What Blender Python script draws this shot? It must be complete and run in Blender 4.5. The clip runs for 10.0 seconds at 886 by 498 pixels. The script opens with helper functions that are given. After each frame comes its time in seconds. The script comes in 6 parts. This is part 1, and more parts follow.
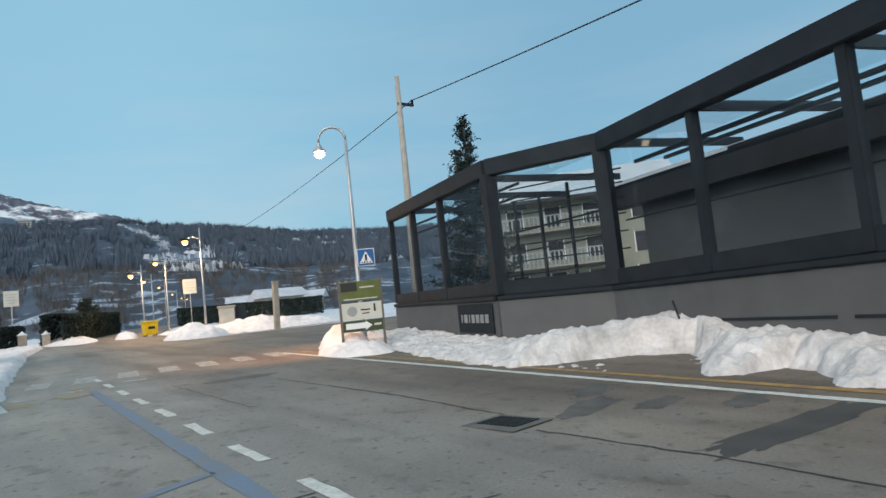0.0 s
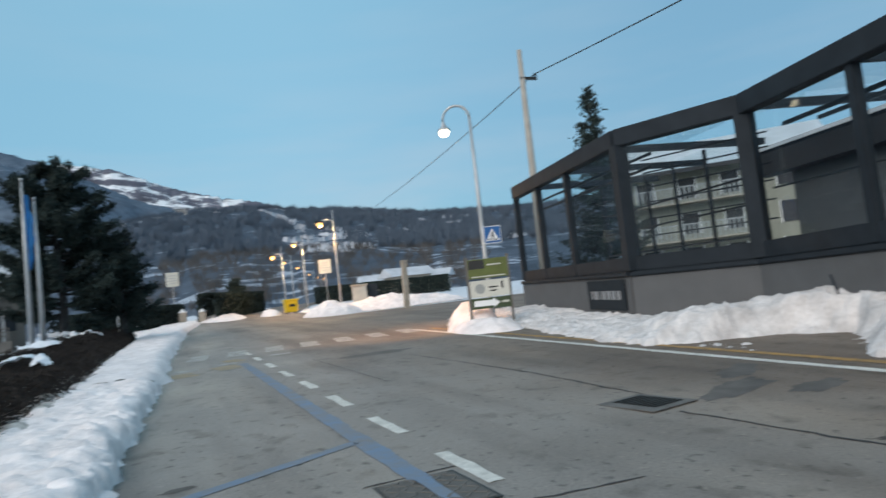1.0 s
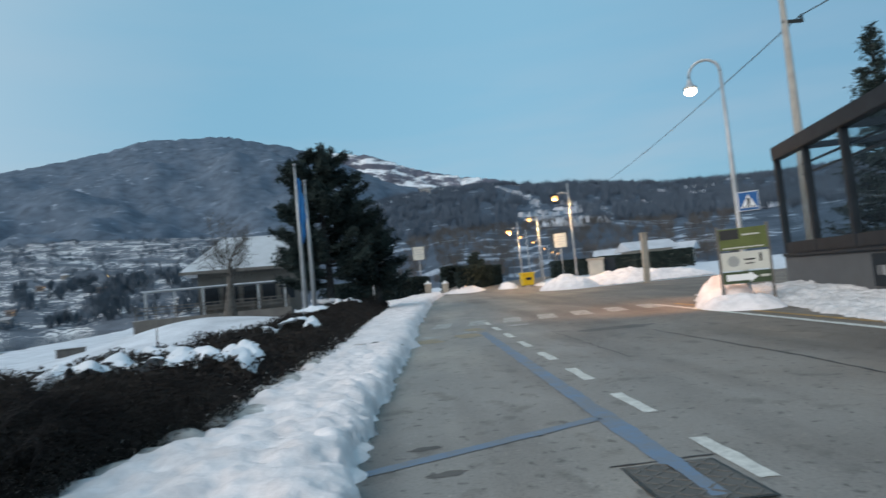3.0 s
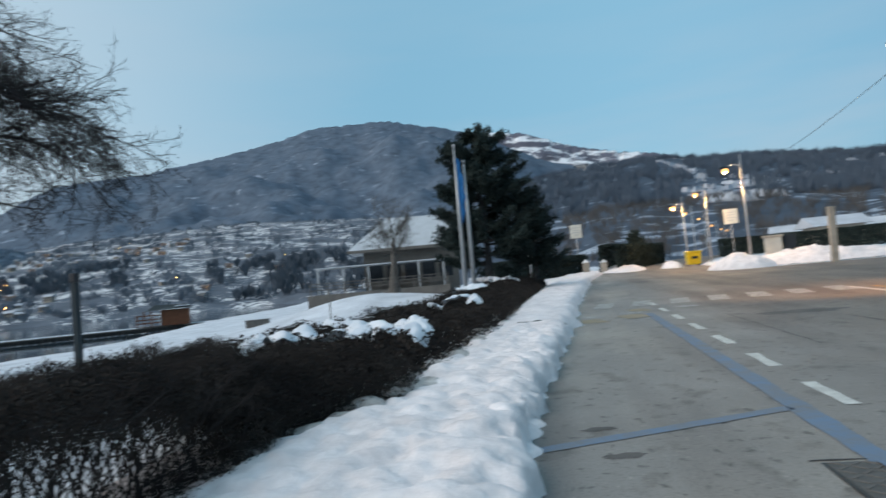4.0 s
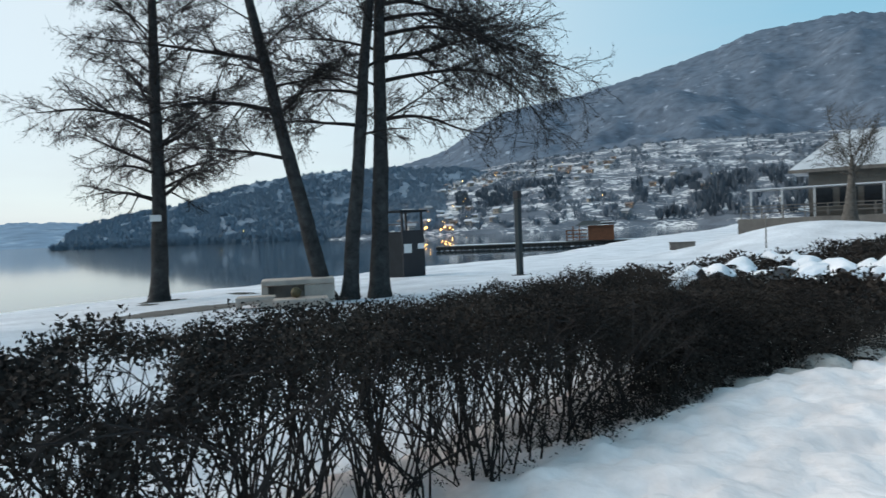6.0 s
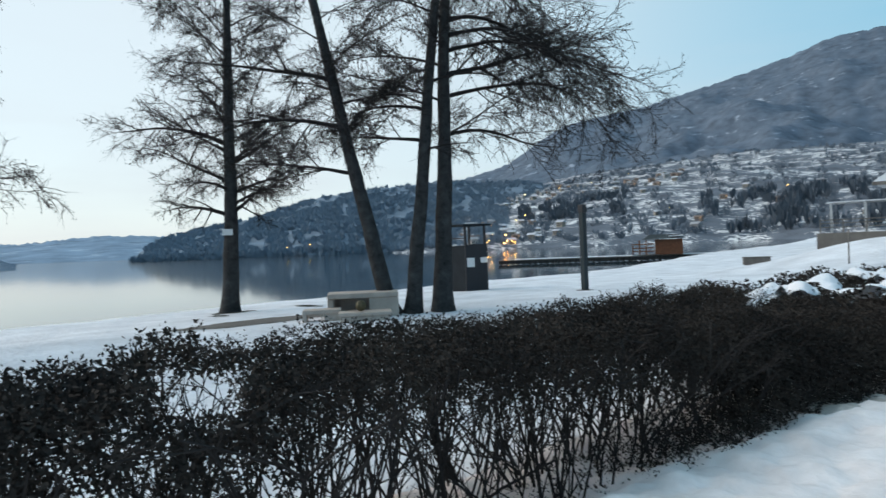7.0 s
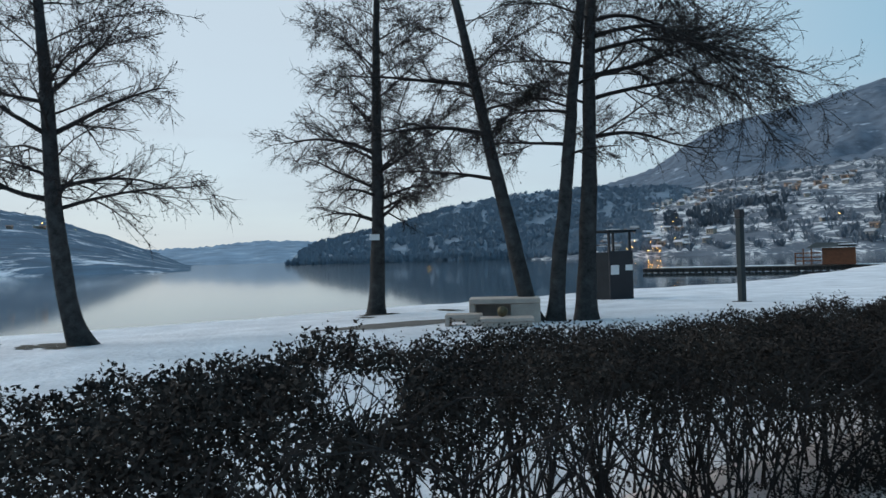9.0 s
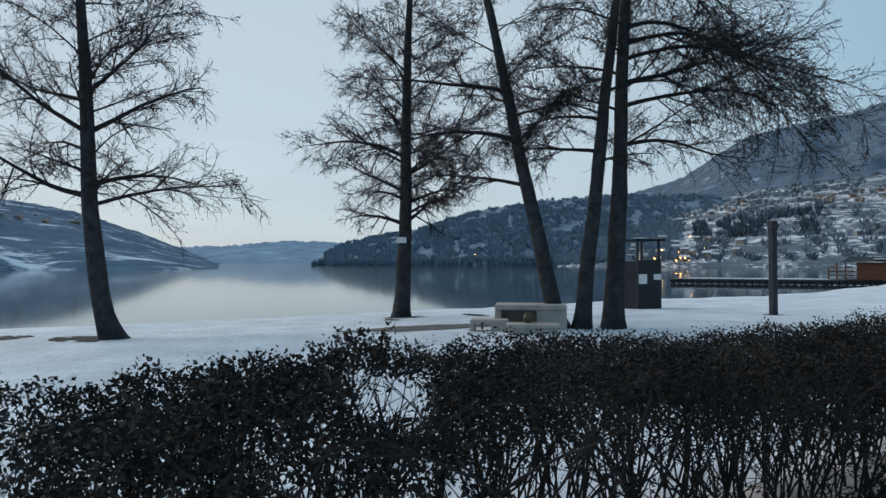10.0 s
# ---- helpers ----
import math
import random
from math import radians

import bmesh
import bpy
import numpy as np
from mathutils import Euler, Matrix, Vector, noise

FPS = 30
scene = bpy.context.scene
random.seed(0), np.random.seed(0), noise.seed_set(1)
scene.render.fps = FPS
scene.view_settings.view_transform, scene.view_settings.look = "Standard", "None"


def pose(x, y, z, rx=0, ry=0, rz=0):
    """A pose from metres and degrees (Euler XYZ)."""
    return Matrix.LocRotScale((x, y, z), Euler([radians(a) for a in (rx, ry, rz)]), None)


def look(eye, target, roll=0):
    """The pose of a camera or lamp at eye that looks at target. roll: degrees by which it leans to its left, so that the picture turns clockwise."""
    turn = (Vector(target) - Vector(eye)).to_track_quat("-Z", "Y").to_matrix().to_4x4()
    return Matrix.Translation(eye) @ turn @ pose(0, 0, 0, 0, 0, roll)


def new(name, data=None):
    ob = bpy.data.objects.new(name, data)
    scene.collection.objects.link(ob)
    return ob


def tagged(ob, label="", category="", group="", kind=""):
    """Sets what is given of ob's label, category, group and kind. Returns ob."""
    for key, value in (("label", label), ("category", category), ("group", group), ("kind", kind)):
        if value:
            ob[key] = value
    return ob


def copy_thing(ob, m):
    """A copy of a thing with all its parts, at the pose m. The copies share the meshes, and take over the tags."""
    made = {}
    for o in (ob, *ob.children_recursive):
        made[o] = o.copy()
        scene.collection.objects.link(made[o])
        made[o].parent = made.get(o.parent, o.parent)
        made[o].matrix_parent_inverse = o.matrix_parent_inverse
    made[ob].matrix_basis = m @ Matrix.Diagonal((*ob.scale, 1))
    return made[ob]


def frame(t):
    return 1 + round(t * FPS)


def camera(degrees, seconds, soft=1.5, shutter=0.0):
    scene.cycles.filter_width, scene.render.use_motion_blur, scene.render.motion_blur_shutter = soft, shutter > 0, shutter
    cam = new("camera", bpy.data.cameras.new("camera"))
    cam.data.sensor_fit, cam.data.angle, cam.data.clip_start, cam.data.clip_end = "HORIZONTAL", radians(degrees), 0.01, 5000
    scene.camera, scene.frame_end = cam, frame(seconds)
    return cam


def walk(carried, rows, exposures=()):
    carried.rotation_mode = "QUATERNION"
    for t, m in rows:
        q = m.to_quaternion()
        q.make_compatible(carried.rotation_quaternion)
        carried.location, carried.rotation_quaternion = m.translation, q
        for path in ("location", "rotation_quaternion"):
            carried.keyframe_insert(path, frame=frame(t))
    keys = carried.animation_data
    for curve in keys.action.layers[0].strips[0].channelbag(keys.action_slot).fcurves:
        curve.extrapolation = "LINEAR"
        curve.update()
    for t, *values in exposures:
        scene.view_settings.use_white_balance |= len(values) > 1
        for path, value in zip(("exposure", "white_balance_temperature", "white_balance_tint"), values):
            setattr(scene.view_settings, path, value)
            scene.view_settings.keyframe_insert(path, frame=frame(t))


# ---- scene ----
cam = camera(68.0, 10.0, 1.5, 0.5)
PATH = [
    (0, (-0.114, -0.391, 1.627), (1.02, 1.248, 1.785), -6.0),
    (0.5, (-0.124, -0.337, 1.63), (0.928, 1.358, 1.767), -6.2),
    (1, (-0.13, -0.268, 1.616), (0.672, 1.559, 1.748), -6.4),
    (1.5, (-0.124, -0.187, 1.606), (0.492, 1.711, 1.729), -6.2),
    (2, (-0.092, -0.098, 1.58), (0.389, 1.839, 1.701), -5.9),
    (2.5, (-0.094, -0.007, 1.57), (0.26, 1.957, 1.692), -6.3),
    (3, (-0.112, 0.068, 1.552), (0.002, 2.06, 1.682), -5.6),
    (4.5, (-0.345, 0.025, 1.586), (-1.018, 1.907, 1.657), -4.3),
    (5, (-0.396, 0.235, 1.623), (-1.455, 1.932, 1.638), -2.8),
    (5.5, (-0.513, 0.376, 1.652), (-1.833, 1.878, 1.607), -2.4),
    (7, (-0.644, 0.41, 1.691), (-2.213, 1.651, 1.684), -2.2),
    (7.5, (-0.687, 0.412, 1.687), (-2.34, 1.538, 1.698), -2.2),
    (8, (-0.712, 0.4, 1.691), (-2.427, 1.428, 1.711), -2.4),
    (8.5, (-0.74, 0.397, 1.684), (-2.502, 1.345, 1.706), -2.2),
    (9, (-0.773, 0.386, 1.68), (-2.565, 1.273, 1.706), -1.6),
    (9.5, (-0.801, 0.372, 1.68), (-2.615, 1.212, 1.716), -0.6),
    (10, (-0.811, 0.355, 1.679), (-2.636, 1.173, 1.719), -0.1),
]
walk(cam, [(t, look(eye, target, roll)) for t, eye, target, roll in PATH],
     [(0, 1.94, 6900, 10), (1, 1.88, 6650, 10), (1.5, 1.79, 6650, 10), (2.5, 1.78, 6600, 10), (3, 1.74, 6550, 10), (4.5, 1.86, 6650, 10), (5.5, 2.00, 6800, 10), (7, 2.09, 6900, 10),
      (7.5, 1.93, 6700, 10), (8.5, 1.75, 6550, 10), (9.5, 1.70, 6500, 10), (10, 1.62, 6500, 10)])

# ---------------------------------------------------------------- light
SUN_AZ = 128.0          # degrees to the left of +Y, where the sun has just gone down
world = bpy.data.worlds.new("dusk")
world.use_nodes = True
scene.world = world
wn, wl = world.node_tree.nodes, world.node_tree.links
sky = wn.new("ShaderNodeTexSky")
sky.sky_type = "NISHITA"
sky.sun_disc = False
sky.sun_elevation = radians(6.0)
sky.sun_rotation = radians(-SUN_AZ)
sky.air_density, sky.dust_density, sky.ozone_density = 1.0, 0.6, 2.5
wn["Background"].inputs["Strength"].default_value = 0.15
# the clear dusk sky: blue overhead and in the east, pale over the place where the sun went down
tc = wn.new("ShaderNodeTexCoord")
west = wn.new("ShaderNodeVectorMath")
west.operation = "DOT_PRODUCT"
west.inputs[1].default_value = (-math.sin(radians(84)) * 0.98, math.cos(radians(84)) * 0.98, 0.10)
wl.new(tc.outputs["Generated"], west.inputs[0])
spread = wn.new("ShaderNodeMapRange")
spread.inputs["From Min"].default_value = -1.0
wl.new(west.outputs["Value"], spread.inputs["Value"])
pale = wn.new("ShaderNodeValToRGB")
pale.color_ramp.interpolation = "EASE"
pale.color_ramp.elements[0].position, pale.color_ramp.elements[0].color = 0.18, (0.33, 0.69, 1.00, 1)
pale.color_ramp.elements[1].position, pale.color_ramp.elements[1].color = 1.0, (1.16, 1.37, 1.53, 1)
for pos, tone in ((0.50, (0.46, 0.94, 1.28, 1)), (0.66, (0.43, 0.90, 1.24, 1))):
    pale.color_ramp.elements.new(pos).color = tone
wl.new(spread.outputs[0], pale.inputs[0])
air = wn.new("ShaderNodeMixRGB")
air.inputs[0].default_value = 0.07
wl.new(pale.outputs[0], air.inputs[1])
wl.new(sky.outputs[0], air.inputs[2])
# thin veils of cloud low over the hills
veil, vmap, vmix = wn.new("ShaderNodeTexNoise"), wn.new("ShaderNodeMapping"), wn.new("ShaderNodeMixRGB")
vmap.inputs["Scale"].default_value = (1.6, 1.6, 9.0)
wl.new(tc.outputs["Generated"], vmap.inputs["Vector"])
wl.new(vmap.outputs[0], veil.inputs["Vector"])
veil.inputs["Scale"].default_value, veil.inputs["Detail"].default_value = 1.4, 5
vsep, vlow, vden, vfac = wn.new("ShaderNodeSeparateXYZ"), wn.new("ShaderNodeMapRange"), wn.new("ShaderNodeMapRange"), wn.new("ShaderNodeMath")
wl.new(tc.outputs["Generated"], vsep.inputs[0])
wl.new(vsep.outputs["Z"], vlow.inputs["Value"])
vlow.inputs["From Min"].default_value, vlow.inputs["From Max"].default_value = 0.12, 0.32
vlow.inputs["To Min"].default_value, vlow.inputs["To Max"].default_value = 0.5, 0.12
wl.new(veil.outputs[0], vden.inputs["Value"])
vden.inputs["From Min"].default_value, vden.inputs["From Max"].default_value = 0.42, 0.72
vfac.operation = "MULTIPLY"
wl.new(vlow.outputs[0], vfac.inputs[0])
wl.new(vden.outputs[0], vfac.inputs[1])
wl.new(vfac.outputs[0], vmix.inputs[0])
wl.new(air.outputs[0], vmix.inputs[1])
vmix.inputs[2].default_value = (1.02, 1.14, 1.30, 1)
wl.new(vmix.outputs[0], wn["Background"].inputs["Color"])
sun = new("sun", bpy.data.lights.new("sun", "SUN"))
sun.data.energy, sun.data.angle, sun.data.color = 0.65, radians(60), (1.0, 0.9, 0.82)
sun.matrix_world = look((0, 0, 0), (math.sin(radians(SUN_AZ)), -math.cos(radians(SUN_AZ)), -0.7))

# ---------------------------------------------------------------- materials


def mat(name, color, rough=0.7, vary=0.25, scale=4.0, fine=60.0, bump=0.2, dist=0.01, metal=0.0, tint=None, spec=0.4):
    """A procedural surface: a base colour broken up at two scales, with fine relief."""
    m = bpy.data.materials.new(name)
    m.use_nodes = True
    n, l = m.node_tree.nodes, m.node_tree.links
    b = n["Principled BSDF"]
    b.inputs["Roughness"].default_value = rough
    b.inputs["Metallic"].default_value = metal
    b.inputs["Specular IOR Level"].default_value = spec
    co = n.new("ShaderNodeTexCoord")
    big, small = n.new("ShaderNodeTexNoise"), n.new("ShaderNodeTexNoise")
    for t, s, d in ((big, scale, 4), (small, fine, 6)):
        t.inputs["Scale"].default_value, t.inputs["Detail"].default_value = s, d
        l.new(co.outputs["Object"], t.inputs["Vector"])
    add = n.new("ShaderNodeMath")
    add.operation = "MULTIPLY_ADD"
    l.new(small.outputs[0], add.inputs[0])
    add.inputs[1].default_value = 0.45
    l.new(big.outputs[0], add.inputs[2])
    ramp = n.new("ShaderNodeValToRGB")
    ramp.color_ramp.elements[0].position, ramp.color_ramp.elements[1].position = 0.45, 1.0
    c = np.array(color)
    e = np.array(tint) if tint else np.clip(c * (1 + vary), 0, 0.95)
    ramp.color_ramp.elements[0].color = (*(c * (1 - vary)), 1)
    ramp.color_ramp.elements[1].color = (*e, 1)
    l.new(add.outputs[0], ramp.inputs[0])
    l.new(ramp.outputs[0], b.inputs["Base Color"])
    if bump:
        bp = n.new("ShaderNodeBump")
        bp.inputs["Strength"].default_value, bp.inputs["Distance"].default_value = bump, dist
        l.new(small.outputs[0], bp.inputs["Height"])
        l.new(bp.outputs[0], b.inputs["Normal"])
    return m


def glow(name, color, strength):
    m = bpy.data.materials.new(name)
    m.use_nodes = True
    b = m.node_tree.nodes["Principled BSDF"]
    b.inputs["Base Color"].default_value = (*color, 1)
    b.inputs["Emission Color"].default_value = (*color, 1)
    b.inputs["Emission Strength"].default_value = strength
    return m


def nodes_of(m):
    return m.node_tree.nodes, m.node_tree.links, m.node_tree.nodes["Principled BSDF"]


def hill_mat(name, wood, snow, amount, scale, steps=0.0, low=0.0, level=60.0):
    """Bare winter woods with snow lying in clearings and on terraces."""
    m = mat(name, wood, 0.95, 0.35, scale * 2.2, scale * 30, 0.0, spec=0.05)
    n, l, b = nodes_of(m)
    base = b.inputs["Base Color"].links[0].from_socket
    co = n.new("ShaderNodeTexCoord")
    mp = n.new("ShaderNodeMapping")
    mp.inputs["Scale"].default_value = (1, 1, 2.6)
    l.new(co.outputs["Object"], mp.inputs["Vector"])
    a = n.new("ShaderNodeTexNoise")
    a.inputs["Scale"].default_value, a.inputs["Detail"].default_value = scale, 12
    a.inputs["Roughness"].default_value = 0.68
    l.new(mp.outputs[0], a.inputs["Vector"])
    r = n.new("ShaderNodeValToRGB")
    r.color_ramp.elements[0].position, r.color_ramp.elements[1].position = 1 - amount, min(1, 1 - amount + 0.07)
    val = a.outputs[0]
    if steps:
        w = n.new("ShaderNodeTexWave")
        w.bands_direction = "Z"
        w.inputs["Scale"].default_value, w.inputs["Distortion"].default_value = steps, 14
        w.inputs["Detail"].default_value, w.inputs["Detail Scale"].default_value = 3, 0.9
        l.new(co.outputs["Object"], w.inputs["Vector"])
        q = n.new("ShaderNodeMath")
        q.operation = "MULTIPLY_ADD"
        l.new(w.outputs["Fac"], q.inputs[0])
        q.inputs[1].default_value = 0.17
        l.new(val, q.inputs[2])
        val = q.outputs[0]
    if low:
        sp, mr, ad = n.new("ShaderNodeSeparateXYZ"), n.new("ShaderNodeMapRange"), n.new("ShaderNodeMath")
        l.new(co.outputs["Object"], sp.inputs[0])
        l.new(sp.outputs["Z"], mr.inputs["Value"])
        mr.inputs["From Min"].default_value, mr.inputs["From Max"].default_value = 0, level
        mr.inputs["To Min"].default_value, mr.inputs["To Max"].default_value = low, 0
        l.new(mr.outputs[0], ad.inputs[0])
        l.new(val, ad.inputs[1])
        val = ad.outputs[0]
    l.new(val, r.inputs[0])
    mix = n.new("ShaderNodeMixRGB")
    l.new(r.outputs[0], mix.inputs[0])
    l.new(base, mix.inputs[1])
    mix.inputs[2].default_value = (*snow, 1)
    l.new(mix.outputs[0], b.inputs["Base Color"])
    return m


SNOW = mat("snow", (0.74, 0.76, 0.80), 0.75, 0.06, 1.2, 22, 0.5, 0.03, spec=0.25)
GROUNDSNOW = mat("trodden_snow", (0.56, 0.59, 0.64), 0.8, 0.16, 0.7, 6, 1.0, 0.08, tint=(0.73, 0.76, 0.81), spec=0.2)
ROADSNOW = mat("ploughed_snow", (0.77, 0.70, 0.69), 0.8, 0.14, 2.5, 13, 0.45, 0.04, tint=(0.93, 0.86, 0.85), spec=0.25)
# a greyer, darker tone of the ploughed snow, used along the veranda
HEAPSNOW = mat("grey_ploughed_snow", (0.51, 0.485, 0.48), 0.8, 0.18, 2.5, 13, 0.6, 0.04, tint=(0.73, 0.70, 0.695), spec=0.2)
ASPHALT = mat("asphalt", (0.252, 0.233, 0.213), 0.72, 0.22, 0.35, 110, 0.4, 0.006, spec=0.35)
an, al, ab = nodes_of(ASPHALT)
aco = an.new("ShaderNodeTexCoord")
col = ab.inputs["Base Color"].links[0].from_socket


def overlay(n, l, col, value, lo, hi, shade):
    """Multiplies a colour by a shade where the value is high."""
    r, m = n.new("ShaderNodeMapRange"), n.new("ShaderNodeMixRGB")
    r.inputs["From Min"].default_value, r.inputs["From Max"].default_value = lo, hi
    l.new(value, r.inputs["Value"])
    m.blend_type = "MULTIPLY"
    l.new(r.outputs[0], m.inputs[0])
    l.new(col, m.inputs[1])
    m.inputs[2].default_value = (*shade, 1)
    return m.outputs[0]


for sx, sy, dt, lo, hi, shade in ((0.9, 0.10, 7, 0.46, 0.68, (0.66, 0.64, 0.64)), (2.6, 2.0, 8, 0.58, 0.70, (0.70, 0.69, 0.68)), (9.0, 7.0, 5, 0.61, 0.70, (0.52, 0.52, 0.52)), (17.0, 14.0, 3, 0.62, 0.72, (1.28, 1.26, 1.22)), (0.5, 0.14, 6, 0.48, 0.68, (1.30, 1.26, 1.20)), (38, 30, 3, 0.50, 0.72, (0.74, 0.74, 0.74))):
    mp, nz = an.new("ShaderNodeMapping"), an.new("ShaderNodeTexNoise")
    mp.inputs["Scale"].default_value = (sx, sy, 1)
    mp.inputs["Location"].default_value = (sx * 3.1, sy * 7.7, 0)
    nz.inputs["Scale"].default_value, nz.inputs["Detail"].default_value = 1.0, dt
    al.new(aco.outputs["Object"], mp.inputs["Vector"])
    al.new(mp.outputs[0], nz.inputs["Vector"])
    col = overlay(an, al, col, nz.outputs[0], lo, hi, shade)
# the traffic lane is darker and browner than the parking lane beside the snow
asep, anz, aadd = an.new("ShaderNodeSeparateXYZ"), an.new("ShaderNodeTexNoise"), an.new("ShaderNodeMath")
al.new(aco.outputs["Object"], asep.inputs[0])
anz.inputs["Scale"].default_value, anz.inputs["Detail"].default_value = 0.6, 5
al.new(aco.outputs["Object"], anz.inputs["Vector"])
aadd.operation = "MULTIPLY_ADD"
al.new(anz.outputs[0], aadd.inputs[0])
aadd.inputs[1].default_value = 4.0
al.new(asep.outputs["X"], aadd.inputs[2])
col = overlay(an, al, col, aadd.outputs[0], 4.2, 8.5, (0.72, 0.63, 0.56))
al.new(col, ab.inputs["Base Color"])
WHITE = mat("road_paint_white", (0.55, 0.54, 0.5), 0.7, 0.3, 9, 70, 0.3, 0.004)
ORANGE = mat("road_paint_orange", (0.26, 0.18, 0.10), 0.75, 0.3, 5, 50, 0.3, 0.004, tint=(0.44, 0.25, 0.07))
WORNWHITE = mat("road_paint_worn", (0.22, 0.21, 0.20), 0.75, 0.25, 6, 45, 0.3, 0.004, tint=(0.47, 0.46, 0.43))
BLUE = mat("road_paint_blue", (0.20, 0.198, 0.195), 0.75, 0.1, 3.0, 24, 0.3, 0.004, tint=(0.13, 0.205, 0.31))
PATCH = mat("fresh_asphalt_patch", (0.04, 0.039, 0.04), 0.8, 0.3, 3, 80, 0.3, 0.005)
IRON = mat("cast_iron", (0.05, 0.048, 0.045), 0.55, 0.3, 8, 80, 0.3, 0.004, metal=0.6)
DARKSTEEL = mat("dark_grey_coated_metal", (0.020, 0.026, 0.033), 0.6, 0.25, 2, 50, 0.08, 0.003, spec=0.16)
PLASTER = mat("grey_plaster", (0.102, 0.105, 0.110), 0.85, 0.12, 1.5, 60, 0.25, 0.006)
GALV = mat("galvanised_steel", (0.42, 0.43, 0.44), 0.45, 0.15, 6, 60, 0.1, 0.002, metal=0.55)
CONCRETE = mat("weathered_concrete", (0.34, 0.30, 0.25), 0.85, 0.25, 3, 50, 0.4, 0.008)
GREYBARK = mat("grey_bark", (0.10, 0.095, 0.088), 0.95, 0.4, 9, 40, 0.8, 0.02, spec=0.1)
BARK = mat("dark_bark", (0.040, 0.038, 0.038), 0.95, 0.5, 5, 26, 0.8, 0.02, spec=0.1, tint=(0.072, 0.072, 0.073))
TWIG = mat("dark_twigs", (0.030, 0.027, 0.027), 0.95, 0.35, 9, 40, 0.0, spec=0.1)
LEAF = mat("dark_hedge_leaves", (0.028, 0.026, 0.027), 0.85, 0.4, 1.6, 30, 0.0, tint=(0.058, 0.049, 0.043), spec=0.08)
NEEDLE = mat("pine_needles", (0.026, 0.038, 0.035), 0.8, 0.5, 1.5, 30, 0.0, spec=0.15)
TIMBER = mat("brown_boards", (0.17, 0.065, 0.032), 0.7, 0.3, 3, 40, 0.3, 0.006)
GREYWOOD = mat("weathered_wood", (0.13, 0.12, 0.11), 0.85, 0.3, 3, 40, 0.4, 0.008)
# Aerial haze is painted into these hill colours as blue and grey, the peak apart.
HILL_FAR = hill_mat("hazy_far_hill", (0.16, 0.24, 0.33), (0.30, 0.40, 0.50), 0.42, 0.004)
HILL_MAIN = hill_mat("hazy_mountain_woods", (0.100, 0.130, 0.172), (0.30, 0.36, 0.44), 0.40, 0.016)
HILL_PEAK = hill_mat("snowy_peak", (0.12, 0.12, 0.15), (0.78, 0.78, 0.8), 0.50, 0.006)
HILL_WOOD = hill_mat("hazy_ridge_slope", (0.075, 0.095, 0.125), (0.36, 0.41, 0.48), 0.27, 0.022, 0.05, 0.10, 75)
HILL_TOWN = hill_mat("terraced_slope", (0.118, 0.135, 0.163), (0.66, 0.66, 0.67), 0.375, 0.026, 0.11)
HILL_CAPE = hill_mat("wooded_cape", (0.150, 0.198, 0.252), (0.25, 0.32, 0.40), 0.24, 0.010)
HILL_WEST = hill_mat("hazy_western_slope", (0.048, 0.100, 0.158), (0.46, 0.55, 0.64), 0.44, 0.024)
WATER = mat("lake_water", (0.012, 0.03, 0.045), 0.065, 0.1, 0.02, 0.9, 0.012, 0.02, spec=0.5)
WATER.node_tree.nodes["Principled BSDF"].inputs["IOR"].default_value = 1.33

# ---------------------------------------------------------------- building helpers


def mesh_ob(name, verts, faces, material, parent=None, smooth=False):
    me = bpy.data.meshes.new(name)
    me.from_pydata([tuple(map(float, v)) for v in verts] if not isinstance(verts, np.ndarray) else verts.tolist(), [],
                   faces.tolist() if isinstance(faces, np.ndarray) else faces)
    me.materials.append(material)
    if smooth:
        me.polygons.foreach_set("use_smooth", [True] * len(me.polygons))
    ob = new(name, me)
    if parent:
        ob.parent = parent
    return ob


def part(name, bm, material, parent=None, label=""):
    """Links a bmesh as one mesh object under a thing or a part."""
    me = bpy.data.meshes.new(name)
    bm.normal_update()
    bm.to_mesh(me)
    bm.free()
    me.materials.append(material)
    ob = new(name, me)
    if parent:
        ob.parent = parent
    return tagged(ob, label)


def thing(name, m, label, category, group="", kind=""):
    ob = new(name)
    ob.empty_display_size = 0.2
    ob.matrix_world = m
    return tagged(ob, label, category, group, kind)


def box(x0, x1, y0, y1, z0, z1, bevel=0.0, bm=None):
    own = bmesh.new() if bm is None else bm
    r = bmesh.ops.create_cube(own, size=1, matrix=Matrix.LocRotScale(((x0 + x1) / 2, (y0 + y1) / 2, (z0 + z1) / 2), None, (x1 - x0, y1 - y0, z1 - z0)))
    if bevel:
        es = list({e for v in r["verts"] for e in v.link_edges})
        bmesh.ops.bevel(own, geom=es, offset=bevel, segments=2, affect="EDGES", profile=0.5)
    return own


